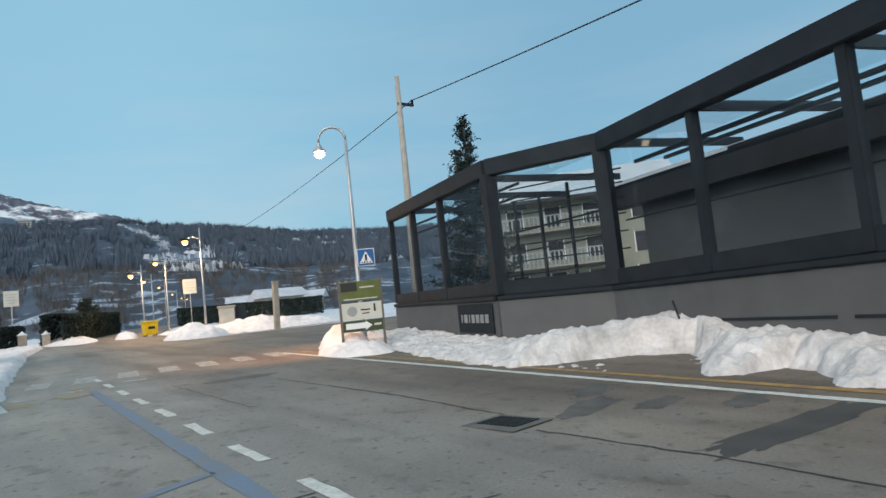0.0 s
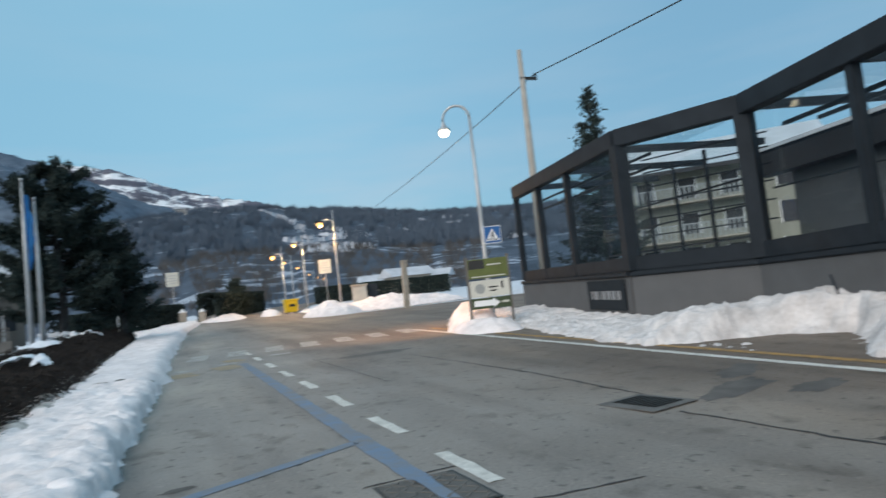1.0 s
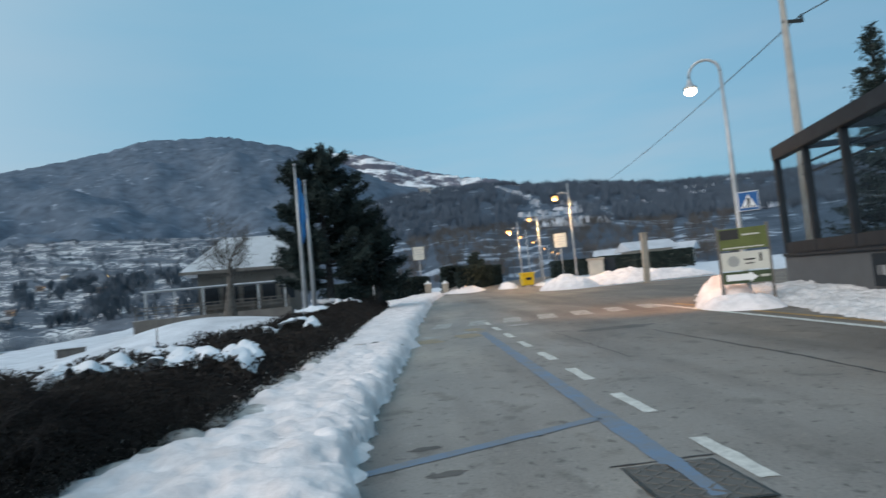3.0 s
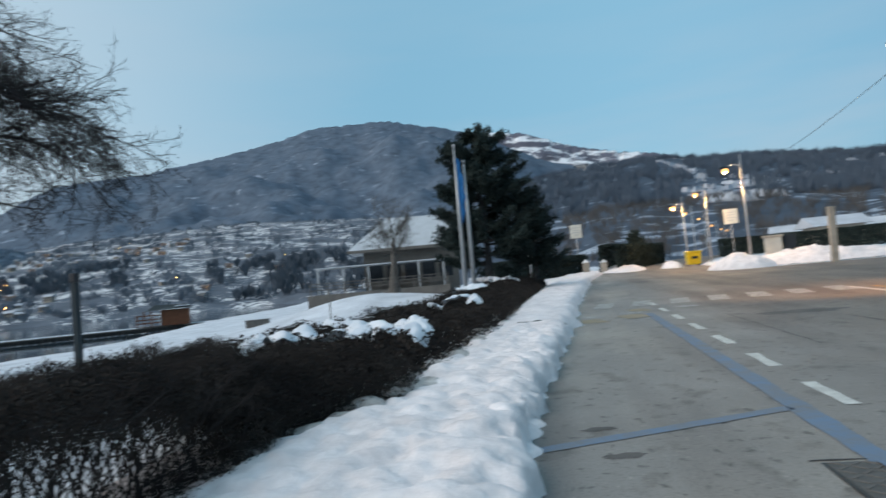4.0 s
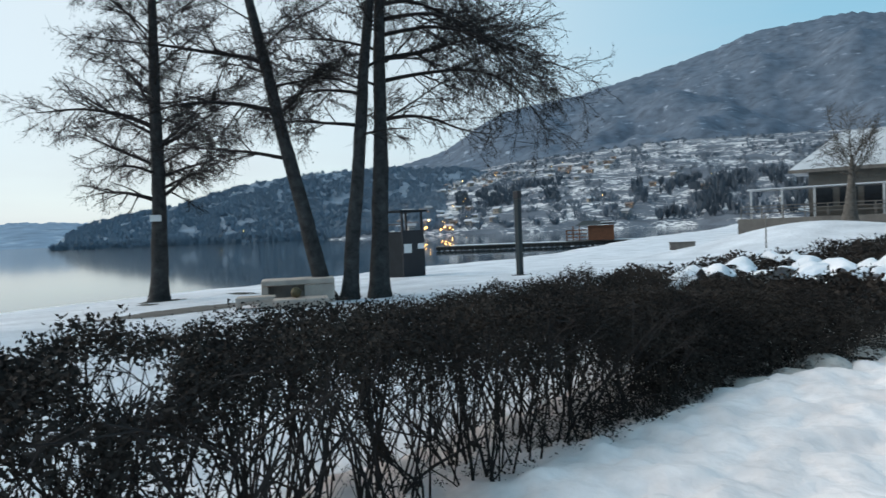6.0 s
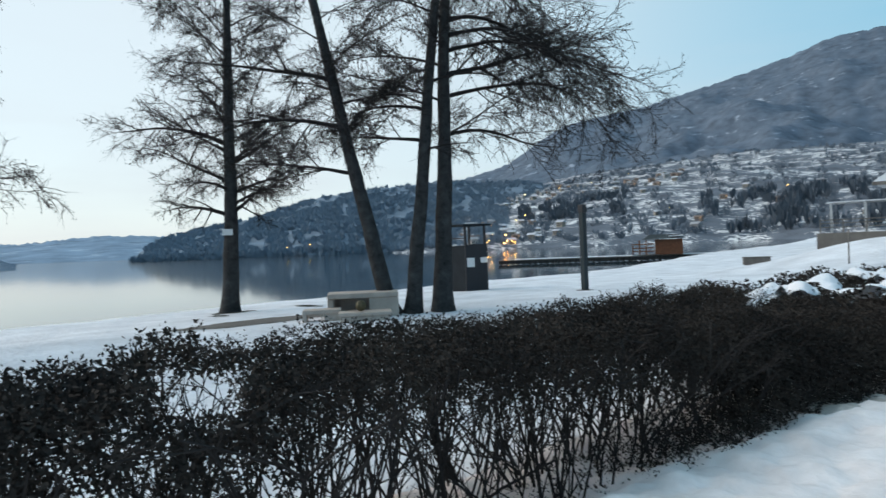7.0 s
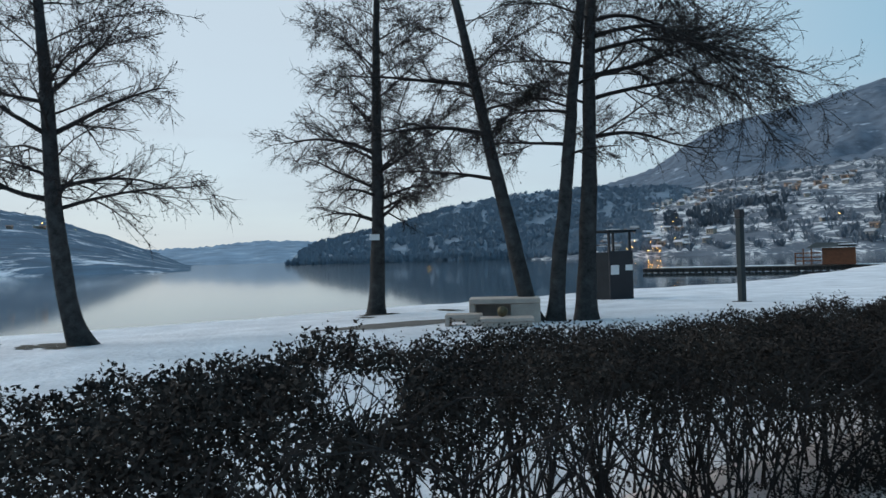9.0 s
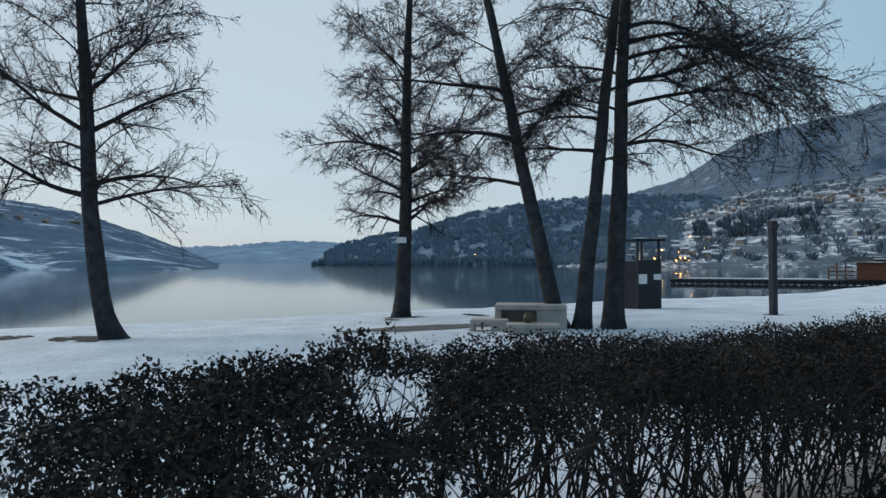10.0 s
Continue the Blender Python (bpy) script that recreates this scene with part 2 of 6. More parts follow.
def tube(points, radii, sides=8, bm=None, cap=True):
    """A round bar along points."""
    own = bmesh.new() if bm is None else bm
    pts = [Vector(p) for p in points]
    rings, up = [], None
    for i, p in enumerate(pts):
        d = (pts[min(i + 1, len(pts) - 1)] - pts[max(i - 1, 0)]).normalized()
        if up is None:
            up = d.orthogonal()
        u = (up - d * up.dot(d)).normalized()
        v = d.cross(u)
        up = u
        r = radii[i] if hasattr(radii, "__len__") else radii
        rings.append([own.verts.new(p + u * (r * math.cos(a)) + v * (r * math.sin(a))) for a in np.linspace(0, 2 * math.pi, sides, endpoint=False)])
    for a, b in zip(rings, rings[1:]):
        for k in range(sides):
            own.faces.new((a[k], a[(k + 1) % sides], b[(k + 1) % sides], b[k])).smooth = True
    if cap:
        own.faces.new(rings[0][::-1])
        own.faces.new(rings[-1])
    return own


def lathe(profile, sides=20, bm=None):
    """A turned form from (radius, height) pairs."""
    return tube([(0, 0, z) for r, z in profile], [max(r, 1e-4) for r, z in profile], sides, bm)


def sheet(xs, ys, height, keep=None):
    """Vertices and quads of a height field."""
    gx, gy = np.meshgrid(xs, ys)
    gz = height(gx, gy)
    v = np.stack([gx.ravel(), gy.ravel(), gz.ravel()], 1)
    nx, ny = len(xs), len(ys)
    i = (np.arange(ny - 1)[:, None] * nx + np.arange(nx - 1)).ravel()
    f = np.stack([i, i + 1, i + nx + 1, i + nx], 1)
    if keep is not None:
        k = keep(gx, gy, gz).ravel()
        f = f[k[f].any(1)]
        used = np.unique(f)
        m = np.zeros(len(v), int)
        m[used] = np.arange(len(used))
        v, f = v[used], m[f]
    return v, f


_rng = np.random.RandomState(5)
_tab = _rng.rand(512, 512)


def vnoise(x, y, s=1.0, seed=0):
    """Smooth value noise from 0 to 1 over arrays."""
    x, y = np.asarray(x) * s + seed * 17.3, np.asarray(y) * s + seed * 9.7
    xi, yi = np.floor(x).astype(int), np.floor(y).astype(int)
    fx, fy = x - xi, y - yi
    fx, fy = fx * fx * (3 - 2 * fx), fy * fy * (3 - 2 * fy)
    g = lambda a, b: _tab[a % 512, b % 512]
    return (g(xi, yi) * (1 - fx) + g(xi + 1, yi) * fx) * (1 - fy) + (g(xi, yi + 1) * (1 - fx) + g(xi + 1, yi + 1) * fx) * fy


def fbm(x, y, s=1.0, octaves=4, seed=0):
    return sum(vnoise(x, y, s * 2**k, seed + k) * 0.5**k for k in range(octaves)) / (2 - 0.5 ** (octaves - 1))


def smooth01(t):
    t = np.clip(t, 0, 1)
    return t * t * (3 - 2 * t)


# ---------------------------------------------------------------- ground, road, lake
SLOPE = 0.022
LAKE = -1.6


def rise(y):
    """The road's gentle climb."""
    return SLOPE * np.clip(y, -40, 110)


def shore(y):
    return np.interp(y, [-60, -4, 4, 8, 13, 25, 33, 51, 75, 110, 200, 600], [-26, -24.3, -24.4, -25.6, -26, -29, -29.5, -32, -35, -43, -78, -230])


def land(x, y):
    x, y = np.asarray(x, float), np.asarray(y, float)
    s = shore(y)
    bank = np.interp(x, [-400, -15, -5], [-18, 0.0, 0.10]) * 0 + 0.0 - 0.3 * np.clip((-15 - x) / (-15 - s), 0, 1)
    t = smooth01((-4.6 - x) / 10.0)
    z = rise(y) * (1 - t) + (bank + np.interp(y, [10, 25, 36, 54, 63, 97], [0.05, -0.1, -0.15, 0.38, 0.46, 0.48]) * rise(y)) * t
    drop = smooth01((s - x) / 1.6)
    z = z * (1 - drop) + (LAKE - 1.2) * drop
    z = z + 0.10 * (fbm(x, y, 0.35, 3, 3) - 0.5) * smooth01((-5 - x) / 3)
    z = z + 1.3 * np.exp(-(((x + 11.5) / 4.5) ** 2 + ((y - 34) / 5.0) ** 2))
    return z


def ground_height(x, y):
    z = land(x, y)
    return z - 0.10 * smooth01((x + 3.4) / 0.6) * (x < 70)


gxs = np.concatenate([np.linspace(-420, -60, 30), np.linspace(-58, -28, 31), np.linspace(-27.5, -4, 60), np.linspace(-3.5, 16, 30), np.linspace(18, 60, 22), np.linspace(70, 420, 20)])
gys = np.concatenate([np.linspace(-400, -30, 20), np.linspace(-27, 60, 146), np.linspace(63, 130, 24), np.linspace(140, 700, 30)])
v, f = sheet(gxs, gys, ground_height)
ground = tagged(mesh_ob("ground", v, f, GROUNDSNOW, None, True), "snow-covered ground sloping gently down to a lake shore", "ground", kind="structure")

lv = [(-4000, -3000, LAKE), (400, -3000, LAKE), (400, 3000, LAKE), (-4000, 3000, LAKE)]
tagged(mesh_ob("water", lv, [(0, 1, 2, 3)], WATER), "calm dark lake water mirroring sky and hills", "lake", kind="structure")


def road_left(y):
    return np.interp(y, [0, 12, 21, 45, 56, 89, 120], [-1.6, -1.5, -1.1, 0.4, 1.7, 9.4, 24])


def road_right(y):
    return np.interp(y, [-30, 23.9, 24, 43, 61, 90, 120], [14.4, 14.4, 10.6, 10.6, 11.3, 19, 34])


def ribbon(y0, y1, step, left, right, columns, lift):
    ys = np.arange(y0, y1 + 1e-6, step)
    u = np.linspace(0, 1, columns)
    L, R = left(ys)[:, None], right(ys)[:, None]
    gx = L + (R - L) * u
    gy = np.repeat(ys[:, None], columns, 1)
    v = np.stack([gx.ravel(), gy.ravel(), (rise(gy) + lift).ravel()], 1)
    i = (np.arange(len(ys) - 1)[:, None] * columns + np.arange(columns - 1)).ravel()
    return v, np.stack([i, i + 1, i + columns + 1, i + columns], 1)


v, f = ribbon(-30, 120, 1.0, road_left, road_right, 20, 0.0)
road = tagged(mesh_ob("road", v, f, ASPHALT, None, True), "worn grey asphalt road with patches and tyre marks", "road", kind="structure")
v, f = ribbon(24, 42, 1.0, lambda y: 10.6 + 0 * y, lambda y: 60 + 0 * y, 20, -0.004)
tagged(mesh_ob("side_road", v, f, ASPHALT, None, True), "grey asphalt side road joining the main road", "road", kind="structure")


def marking(name, x0, x1, y0, y1, material, label, turn=0.0, lift=0.006, group=""):
    """A painted field lying on the road, with slightly worn, uneven edges."""
    rs = np.random.RandomState(int(abs(x0 * 97 + y0 * 131)) % 9999)
    cx, cy = (x0 + x1) / 2, (y0 + y1) / 2
    n = max(2, int((y1 - y0) / 0.25))
    m = max(2, int((x1 - x0) / 0.25))
    u, w = np.meshgrid(np.linspace(-0.5, 0.5, m + 1), np.linspace(-0.5, 0.5, n + 1))
    px, py = u * (x1 - x0), w * (y1 - y0)
    px = px + rs.normal(0, 0.008, px.shape)
    py = py + rs.normal(0, 0.008, py.shape)
    c, s = math.cos(radians(turn)), math.sin(radians(turn))
    gx, gy = cx + px * c - py * s, cy + px * s + py * c
    v = np.stack([gx.ravel(), gy.ravel(), (rise(gy) + lift).ravel()], 1)
    i = (np.arange(n)[:, None] * (m + 1) + np.arange(m)).ravel()
    ob = mesh_ob(name, v, np.stack([i, i + 1, i + m + 2, i + m + 1], 1), material)
    return tagged(ob, label, "road marking", group)


for k in range(8):
    y = 4.47 + 2.19 * k
    marking("road_dash", 2.11, 2.26, y, y + 1.12, WHITE, "short worn white dash of a broken line on asphalt", group="dashes of the broken line")
marking("road_edge_line", 7.63, 7.79, -6, 21.2, WHITE, "long white edge line painted on asphalt", turn=-0.6, group="")
marking("orange_edge_line", 8.15, 8.33, -6, 20.9, ORANGE, "faded orange line beside the white edge line", turn=-0.4)
marking("blue_bay_line", 1.62, 1.83, -4, 17.4, BLUE, "worn blue parking bay line along the road", turn=0)
marking("blue_bay_divider", -0.78, 1.76, 6.02, 6.18, BLUE, "worn blue line dividing two parking bays", turn=25)
for k in range(7):
    x = 0.55 + 1.12 * k
    marking("crossing_stripe", x, x + 0.55, 20.0, 22.0, WORNWHITE, "worn white stripe of the pedestrian crossing", group="stripes of the crossing", turn=-8)

FADED = mat("faded_yellow_paint", (0.22, 0.205, 0.18), 0.75, 0.1, 4, 26, 0.3, 0.004, tint=(0.36, 0.27, 0.15))
for x, y, w, h in ((-0.15, 15.9, 0.7, 0.9), (1.0, 16.4, 0.6, 1.0), (1.35, 18.2, 0.5, 0.8)):
    marking("faded_yellow_patch", x, x + w, y, y + h, FADED, "faded yellow paint worn into the asphalt", turn=12, group="faded yellow patches")
for x in (0.05, 1.05, 2.6):
    marking("road_dash", x, x + 0.55, 17.2 + 0.5 * x, 17.6 + 0.5 * x, WORNWHITE, "short worn white mark on asphalt", turn=-10)

# ---------------------------------------------------------------- hills


def hill(name, near, far, ridge, material, label, rough=0.05, power=1.0, base=LAKE, cols=200, rows=44, seed=1, grain=180.0):
    """A slope that climbs from a shore or foot line to a ridge; ridge: azimuth and elevation seen from the road."""
    ridge = sorted(ridge)
    a = np.linspace(ridge[0][0], ridge[-1][0], cols)
    el = np.interp(a, [r[0] for r in ridge], [r[1] for r in ridge])
    el = np.convolve(np.pad(el, 3, "edge"), np.ones(7) / 7, "valid")
    s = np.concatenate([np.linspace(0, 1, rows), [1.08, 1.3]])
    A, S = np.meshgrid(a, s)
    top = 1.7 + np.tan(np.radians(el)) * far
    foot = near * (1 + 0.25 * (fbm(A * 0.12, S * 0, 1, 3, seed + 7) - 0.5))
    D = foot + (far - foot) * S
    up = np.where(S <= 1, np.clip(S, 0, 1) ** power, 1 - 1.4 * (S - 1))
    X = -0.2 - np.sin(np.radians(A)) * D
    Y = np.cos(np.radians(A)) * D
    Z = base - 3 * (S == 0) + (top - base)[None] * up
    n = fbm(X, Y, 1 / grain, 5, seed) - 0.5
    Z = Z + n * (top - base)[None] * rough * 5 * np.clip(S * (1.02 - S) * 4, 0, 1)
    Z = Z + (fbm(A * 6, S * 6, 1.0, 3, seed + 3) - 0.5) * far * 0.006 * np.clip(S * 3 - 2, 0, 1)
    v = np.stack([X.ravel(), Y.ravel(), Z.ravel()], 1)
    i = (np.arange(len(s) - 1)[:, None] * cols + np.arange(cols - 1)).ravel()
    f = np.stack([i, i + 1, i + cols + 1, i + cols], 1)
    tagged(mesh_ob(name, v, f, material, None, True), label, "hill", kind="structure")
    grid = v.reshape(len(s), cols, 3)

    def on(az, t):
        c = np.interp(az, a, np.arange(cols))
        r = t * (rows - 1)
        c0, r0 = int(min(c, cols - 2)), int(min(r, rows - 2))
        p = grid[r0, c0] * (1 - (r - r0)) * (1 - (c - c0)) + grid[r0 + 1, c0] * (r - r0) * (1 - (c - c0))
        p = p + grid[r0, c0 + 1] * (1 - (r - r0)) * (c - c0) + grid[r0 + 1, c0 + 1] * (r - r0) * (c - c0)
        return Vector(p.tolist())
    return on


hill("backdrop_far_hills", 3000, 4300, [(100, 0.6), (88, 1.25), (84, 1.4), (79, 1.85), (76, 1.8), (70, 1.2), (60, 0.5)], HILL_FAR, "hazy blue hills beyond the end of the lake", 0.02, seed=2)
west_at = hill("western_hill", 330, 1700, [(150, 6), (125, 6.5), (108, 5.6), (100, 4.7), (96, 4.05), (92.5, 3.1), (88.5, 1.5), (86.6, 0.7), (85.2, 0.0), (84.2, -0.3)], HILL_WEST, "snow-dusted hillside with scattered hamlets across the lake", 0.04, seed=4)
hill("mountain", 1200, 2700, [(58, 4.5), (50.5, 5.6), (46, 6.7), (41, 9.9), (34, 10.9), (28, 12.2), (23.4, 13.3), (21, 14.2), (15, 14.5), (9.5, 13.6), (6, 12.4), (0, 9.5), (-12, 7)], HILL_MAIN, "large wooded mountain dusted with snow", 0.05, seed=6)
hill("snowy_peak", 2600, 3900, [(16, 9), (10, 12.0), (6, 12.9), (2.5, 12.3), (-1.4, 10.9), (-5, 9.9), (-9, 9.1), (-16, 7)], HILL_PEAK, "snow-covered summit behind the wooded mountain", 0.05, seed=8)
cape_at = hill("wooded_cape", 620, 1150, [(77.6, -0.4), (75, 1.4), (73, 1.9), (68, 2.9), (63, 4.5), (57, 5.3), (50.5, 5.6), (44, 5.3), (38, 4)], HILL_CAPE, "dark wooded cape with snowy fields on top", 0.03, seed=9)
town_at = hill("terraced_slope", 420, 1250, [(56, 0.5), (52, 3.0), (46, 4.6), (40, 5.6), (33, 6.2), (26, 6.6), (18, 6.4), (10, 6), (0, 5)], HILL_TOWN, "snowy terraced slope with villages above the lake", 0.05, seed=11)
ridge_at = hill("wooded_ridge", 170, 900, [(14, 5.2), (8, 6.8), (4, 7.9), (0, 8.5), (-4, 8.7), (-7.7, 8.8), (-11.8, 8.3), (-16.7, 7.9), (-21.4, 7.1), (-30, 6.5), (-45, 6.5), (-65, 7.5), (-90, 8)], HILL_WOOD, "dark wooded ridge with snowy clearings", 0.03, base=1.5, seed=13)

# ---------------------------------------------------------------- snow banks


def left_edge(y):
    return np.interp(y, [-6, 4.2, 5.8, 7.7, 8.4, 14.4, 17, 21, 45, 56], [-0.55, -0.57, -0.72, -0.66, -0.65, -0.24, -0.12, -0.03, 1.4, 2.7])


def hedge_front(y):
    return np.interp(y, [-8, 2.7, 3.6, 4.8, 5.7, 6.9, 9.6, 14, 24, 37, 50], [-2.92, -2.95, -2.95, -2.92, -2.88, -2.62, -2.48, -2.20, -2.12, -1.82, -1.5])


def clods(gx, gy, n, y0, y1, xa, xb, size, seed):
    """Rounded lumps of broken snow strewn over a regular grid."""
    rs = np.random.RandomState(seed)
    out = np.zeros_like(gx)
    xs, ys = gx[0], gy[:, 0]
    for k in range(n):
        y = rs.uniform(y0, y1)
        x = rs.uniform(float(xa(y)), float(xb(y)))
        r = size * rs.uniform(0.35, 1.0) ** 1.5
        i0, i1 = np.searchsorted(xs, [x - r, x + r])
        j0, j1 = np.searchsorted(ys, [y - r, y + r])
        if i1 > i0 and j1 > j0:
            q = ((gx[j0:j1, i0:i1] - x) ** 2 + ((gy[j0:j1, i0:i1] - y) * rs.uniform(0.8, 1.3)) ** 2) / (r * r)
            h = r * rs.uniform(0.35, 0.75) * np.sqrt(np.clip(1 - q, 0, None))
            out[j0:j1, i0:i1] = np.maximum(out[j0:j1, i0:i1], h)
    return out


def left_bank(x, y):
    wob = 0.24 * (fbm(x * 0, y, 1.3, 3, 21) - 0.5) + 0.16 * (fbm(x * 0, y, 4.5, 2, 22) - 0.5) + 0.12 * (fbm(x, y, 9.0, 2, 26) - 0.5)
    d = x - (hedge_front(y) - 0.9)
    w = left_edge(y) + wob - (hedge_front(y) - 0.9)
    u = d / w
    body = np.clip((1 - u) / 0.10, 0, 1) ** 0.5
    h = 0.13 + 0.13 * smooth01((u - np.interp(y, [4.5, 6.5], [0.20, 0.34])) / 0.2) * body * (0.6 + 0.9 * fbm(x, y, 0.9, 3, 23)) + 0.07 * (fbm(x, y, 3.2, 3, 24) - 0.45) * body
    y0, y1 = float(y.min()), float(y.max())
    lump = clods(x, y, int((y1 - y0) * 130), y0, y1, lambda q: hedge_front(q) - 0.2, lambda q: left_edge(q) - 0.06, 0.22, 27)
    lump = np.maximum(lump, clods(x, y, int((y1 - y0) * 5), y0, y1, lambda q: left_edge(q) - 0.25, lambda q: left_edge(q) + 0.08, 0.07, 28))
    base = np.where(u < 1, h, -0.05)
    return rise(y) + base + lump * np.where(u < 1, 0.52, 0.9) + 0.085 * (fbm(x, y, 6, 4, 25) - 0.5)


for name, ya, yb, st in (("snow_bank", -6.0, 14.0, 0.04), ("snow_bank", 14.0, 60.0, 0.14), ("snow_bank", -34.0, -6.0, 0.14)):
    v, f = sheet(np.arange(-4.4, 3.2 if yb > 20 else 0.5, st), np.arange(ya, yb + st / 2, st), left_bank, lambda x, y, z: (x < left_edge(y) + 0.35) & (x > hedge_front(y) - 0.95) & (z > rise(y) - 0.02))
    tagged(mesh_ob(name, v, f, ROADSNOW, None, True), "lumpy ploughed snow bank between road edge and hedge", "snow bank", kind="stuff")



def dirty_lumps(x, y):
    """A few grimy clods of old snow lying at the hedge foot."""
    lump = clods(x, y, 60, 5.2, 13.5, lambda q: hedge_front(q) + 0.28, lambda q: hedge_front(q) + 0.62, 0.30, 133)
    return rise(y) + 0.22 + lump * 0.85 + 0.06 * (fbm(x, y, 6, 3, 134) - 0.5)


v, f = sheet(np.arange(-3.1, -1.7, 0.03), np.arange(5.0, 13.8, 0.03), dirty_lumps, lambda x, y, z: z > rise(y) + 0.29)
tagged(mesh_ob("dirty_snow", v, f, mat("grimy_snow", (0.40, 0.36, 0.33), 0.85, 0.3, 5, 22, 0.7, 0.03, tint=(0.66, 0.62, 0.59), spec=0.15), None, True), "grimy brownish snow clods at the foot of the hedge", "snow", kind="stuff")

C0, L0, I0, R0 = Vector((11.2, 13.45)), Vector((13.15, 22.25)), Vector((12.3, 10.35)), Vector((9.1, 0.3))


def wall_x(y):
    return np.interp(y, [R0.y, I0.y, C0.y, L0.y], [R0.x, I0.x, C0.x, L0.x])


def right_front(y):
    return np.interp(y, [-2, 3.1, 3.7, 4.2, 5.0, 5.25, 5.6, 6.1, 6.6, 7.4, 8.3, 8.8, 9.1, 9.6, 10.4, 13.8, 15.2, 16.4, 18.5, 21, 23], [8.5, 8.35, 8.45, 9.15, 9.7, 8.75, 8.5, 9.2, 9.9, 10.7, 10.35, 9.4, 8.6, 8.2, 8.2, 8.7, 9.2, 9.5, 8.9, 9.1, 10.4])


def right_bank(x, y):
    front = right_front(y) + 0.35 * (fbm(x, y, 1.1, 3, 31) - 0.5) + 0.4 * (fbm(x, y, 3.5, 3, 32) - 0.5)
    top = np.interp(y, [-2, 3, 4.5, 6.3, 8.3, 9.5, 10.7, 11.6, 13, 16, 18, 19.5, 21, 23], [0.32, 0.30, 0.36, 0.42, 0.58, 0.48, 0.30, 0.16, 0.12, 0.14, 0.20, 0.24, 0.22, 0.1])
    u = (x - front) / np.clip((wall_x(y) - front) * 0.7, 0.6, 1.5)
    body = smooth01(u * 1.3) ** 0.8
    h = top * body * (0.6 + 0.8 * fbm(x, y, 1.1, 3, 33)) + 0.10 * (fbm(x, y, 3.5, 3, 34) - 0.5) * np.clip(u * 4, 0, 1)
    lump = clods(x, y, 4600, -2, 23.5, lambda q: right_front(q) + 0.02, lambda q: right_front(q) + 2.4, 0.17, 36)
    lump = np.maximum(lump, clods(x, y, 170, -1, 10, lambda q: right_front(q) - 0.25, lambda q: right_front(q) + 0.3, 0.10, 37))
    lump = np.maximum(lump, clods(x, y, 34, 7.4, 9.1, lambda q: 8.35 + 0 * q, lambda q: 9.0 + 0 * q, 0.13, 38))
    return rise(y) + np.where(u > 0, h + 0.03, -0.05) + lump * np.where(u > 0, 0.65, 0.8) + 0.11 * (fbm(x, y, 9, 3, 35) - 0.5)


v, f = sheet(np.arange(8.0, 15.2, 0.05), np.arange(-2, 24, 0.05), right_bank, lambda x, y, z: (z > rise(y) - 0.02) & (x < wall_x(y) + 0.25) & (x > 8.1))
tagged(mesh_ob("snow_bank", v, f, HEAPSNOW, None, True), "lumpy ploughed snow heap along the glass veranda wall", "snow bank", kind="stuff")


def heap(name, cx, cy, rx, ry, h, seed, label):
    """A shovelled heap of snow."""
    def z(x, y):
        q = ((x - cx) / rx) ** 2 + ((y - cy) / ry) ** 2
        return rise(y) - 0.06 + h * np.clip(1.1 - q, 0, None) ** 0.7 * (0.6 + 0.8 * fbm(x, y, 1.4, 3, seed)) + 0.1 * (fbm(x, y, 4, 2, seed + 1) - 0.5)
    v, f = sheet(np.linspace(cx - rx * 1.1, cx + rx * 1.1, 60), np.linspace(cy - ry * 1.1, cy + ry * 1.1, 60), z, lambda x, y, z: ((x - cx) / rx) ** 2 + ((y - cy) / ry) ** 2 < 1.09)
    return tagged(mesh_ob(name, v, f, ROADSNOW, None, True), label, "snow heap", kind="stuff")


heap("snow_heap", 8.7, 17.2, 0.95, 1.3, 0.42, 49, "heap of ploughed snow burying the board posts")
heap("snow_heap", 8.75, 18.15, 0.85, 0.8, 0.78, 50, "snow heaped against the back of the board")
heap("snow_heap", 10.7, 44.3, 1.9, 2.6, 0.85, 41, "heap of shovelled snow at the street corner")
heap("snow_heap", 8.7, 58.5, 0.8, 2.0, 0.6, 43, "heap of shovelled snow beside the yellow bin")
heap("snow_heap", 16.5, 47.5, 5.5, 2.2, 0.8, 45, "long snow heap beside the side road")
heap("snow_heap", 5.0, 66.0, 2.2, 9.0, 0.5, 47, "low snow heap along the far kerb")

# ---------------------------------------------------------------- fine branches


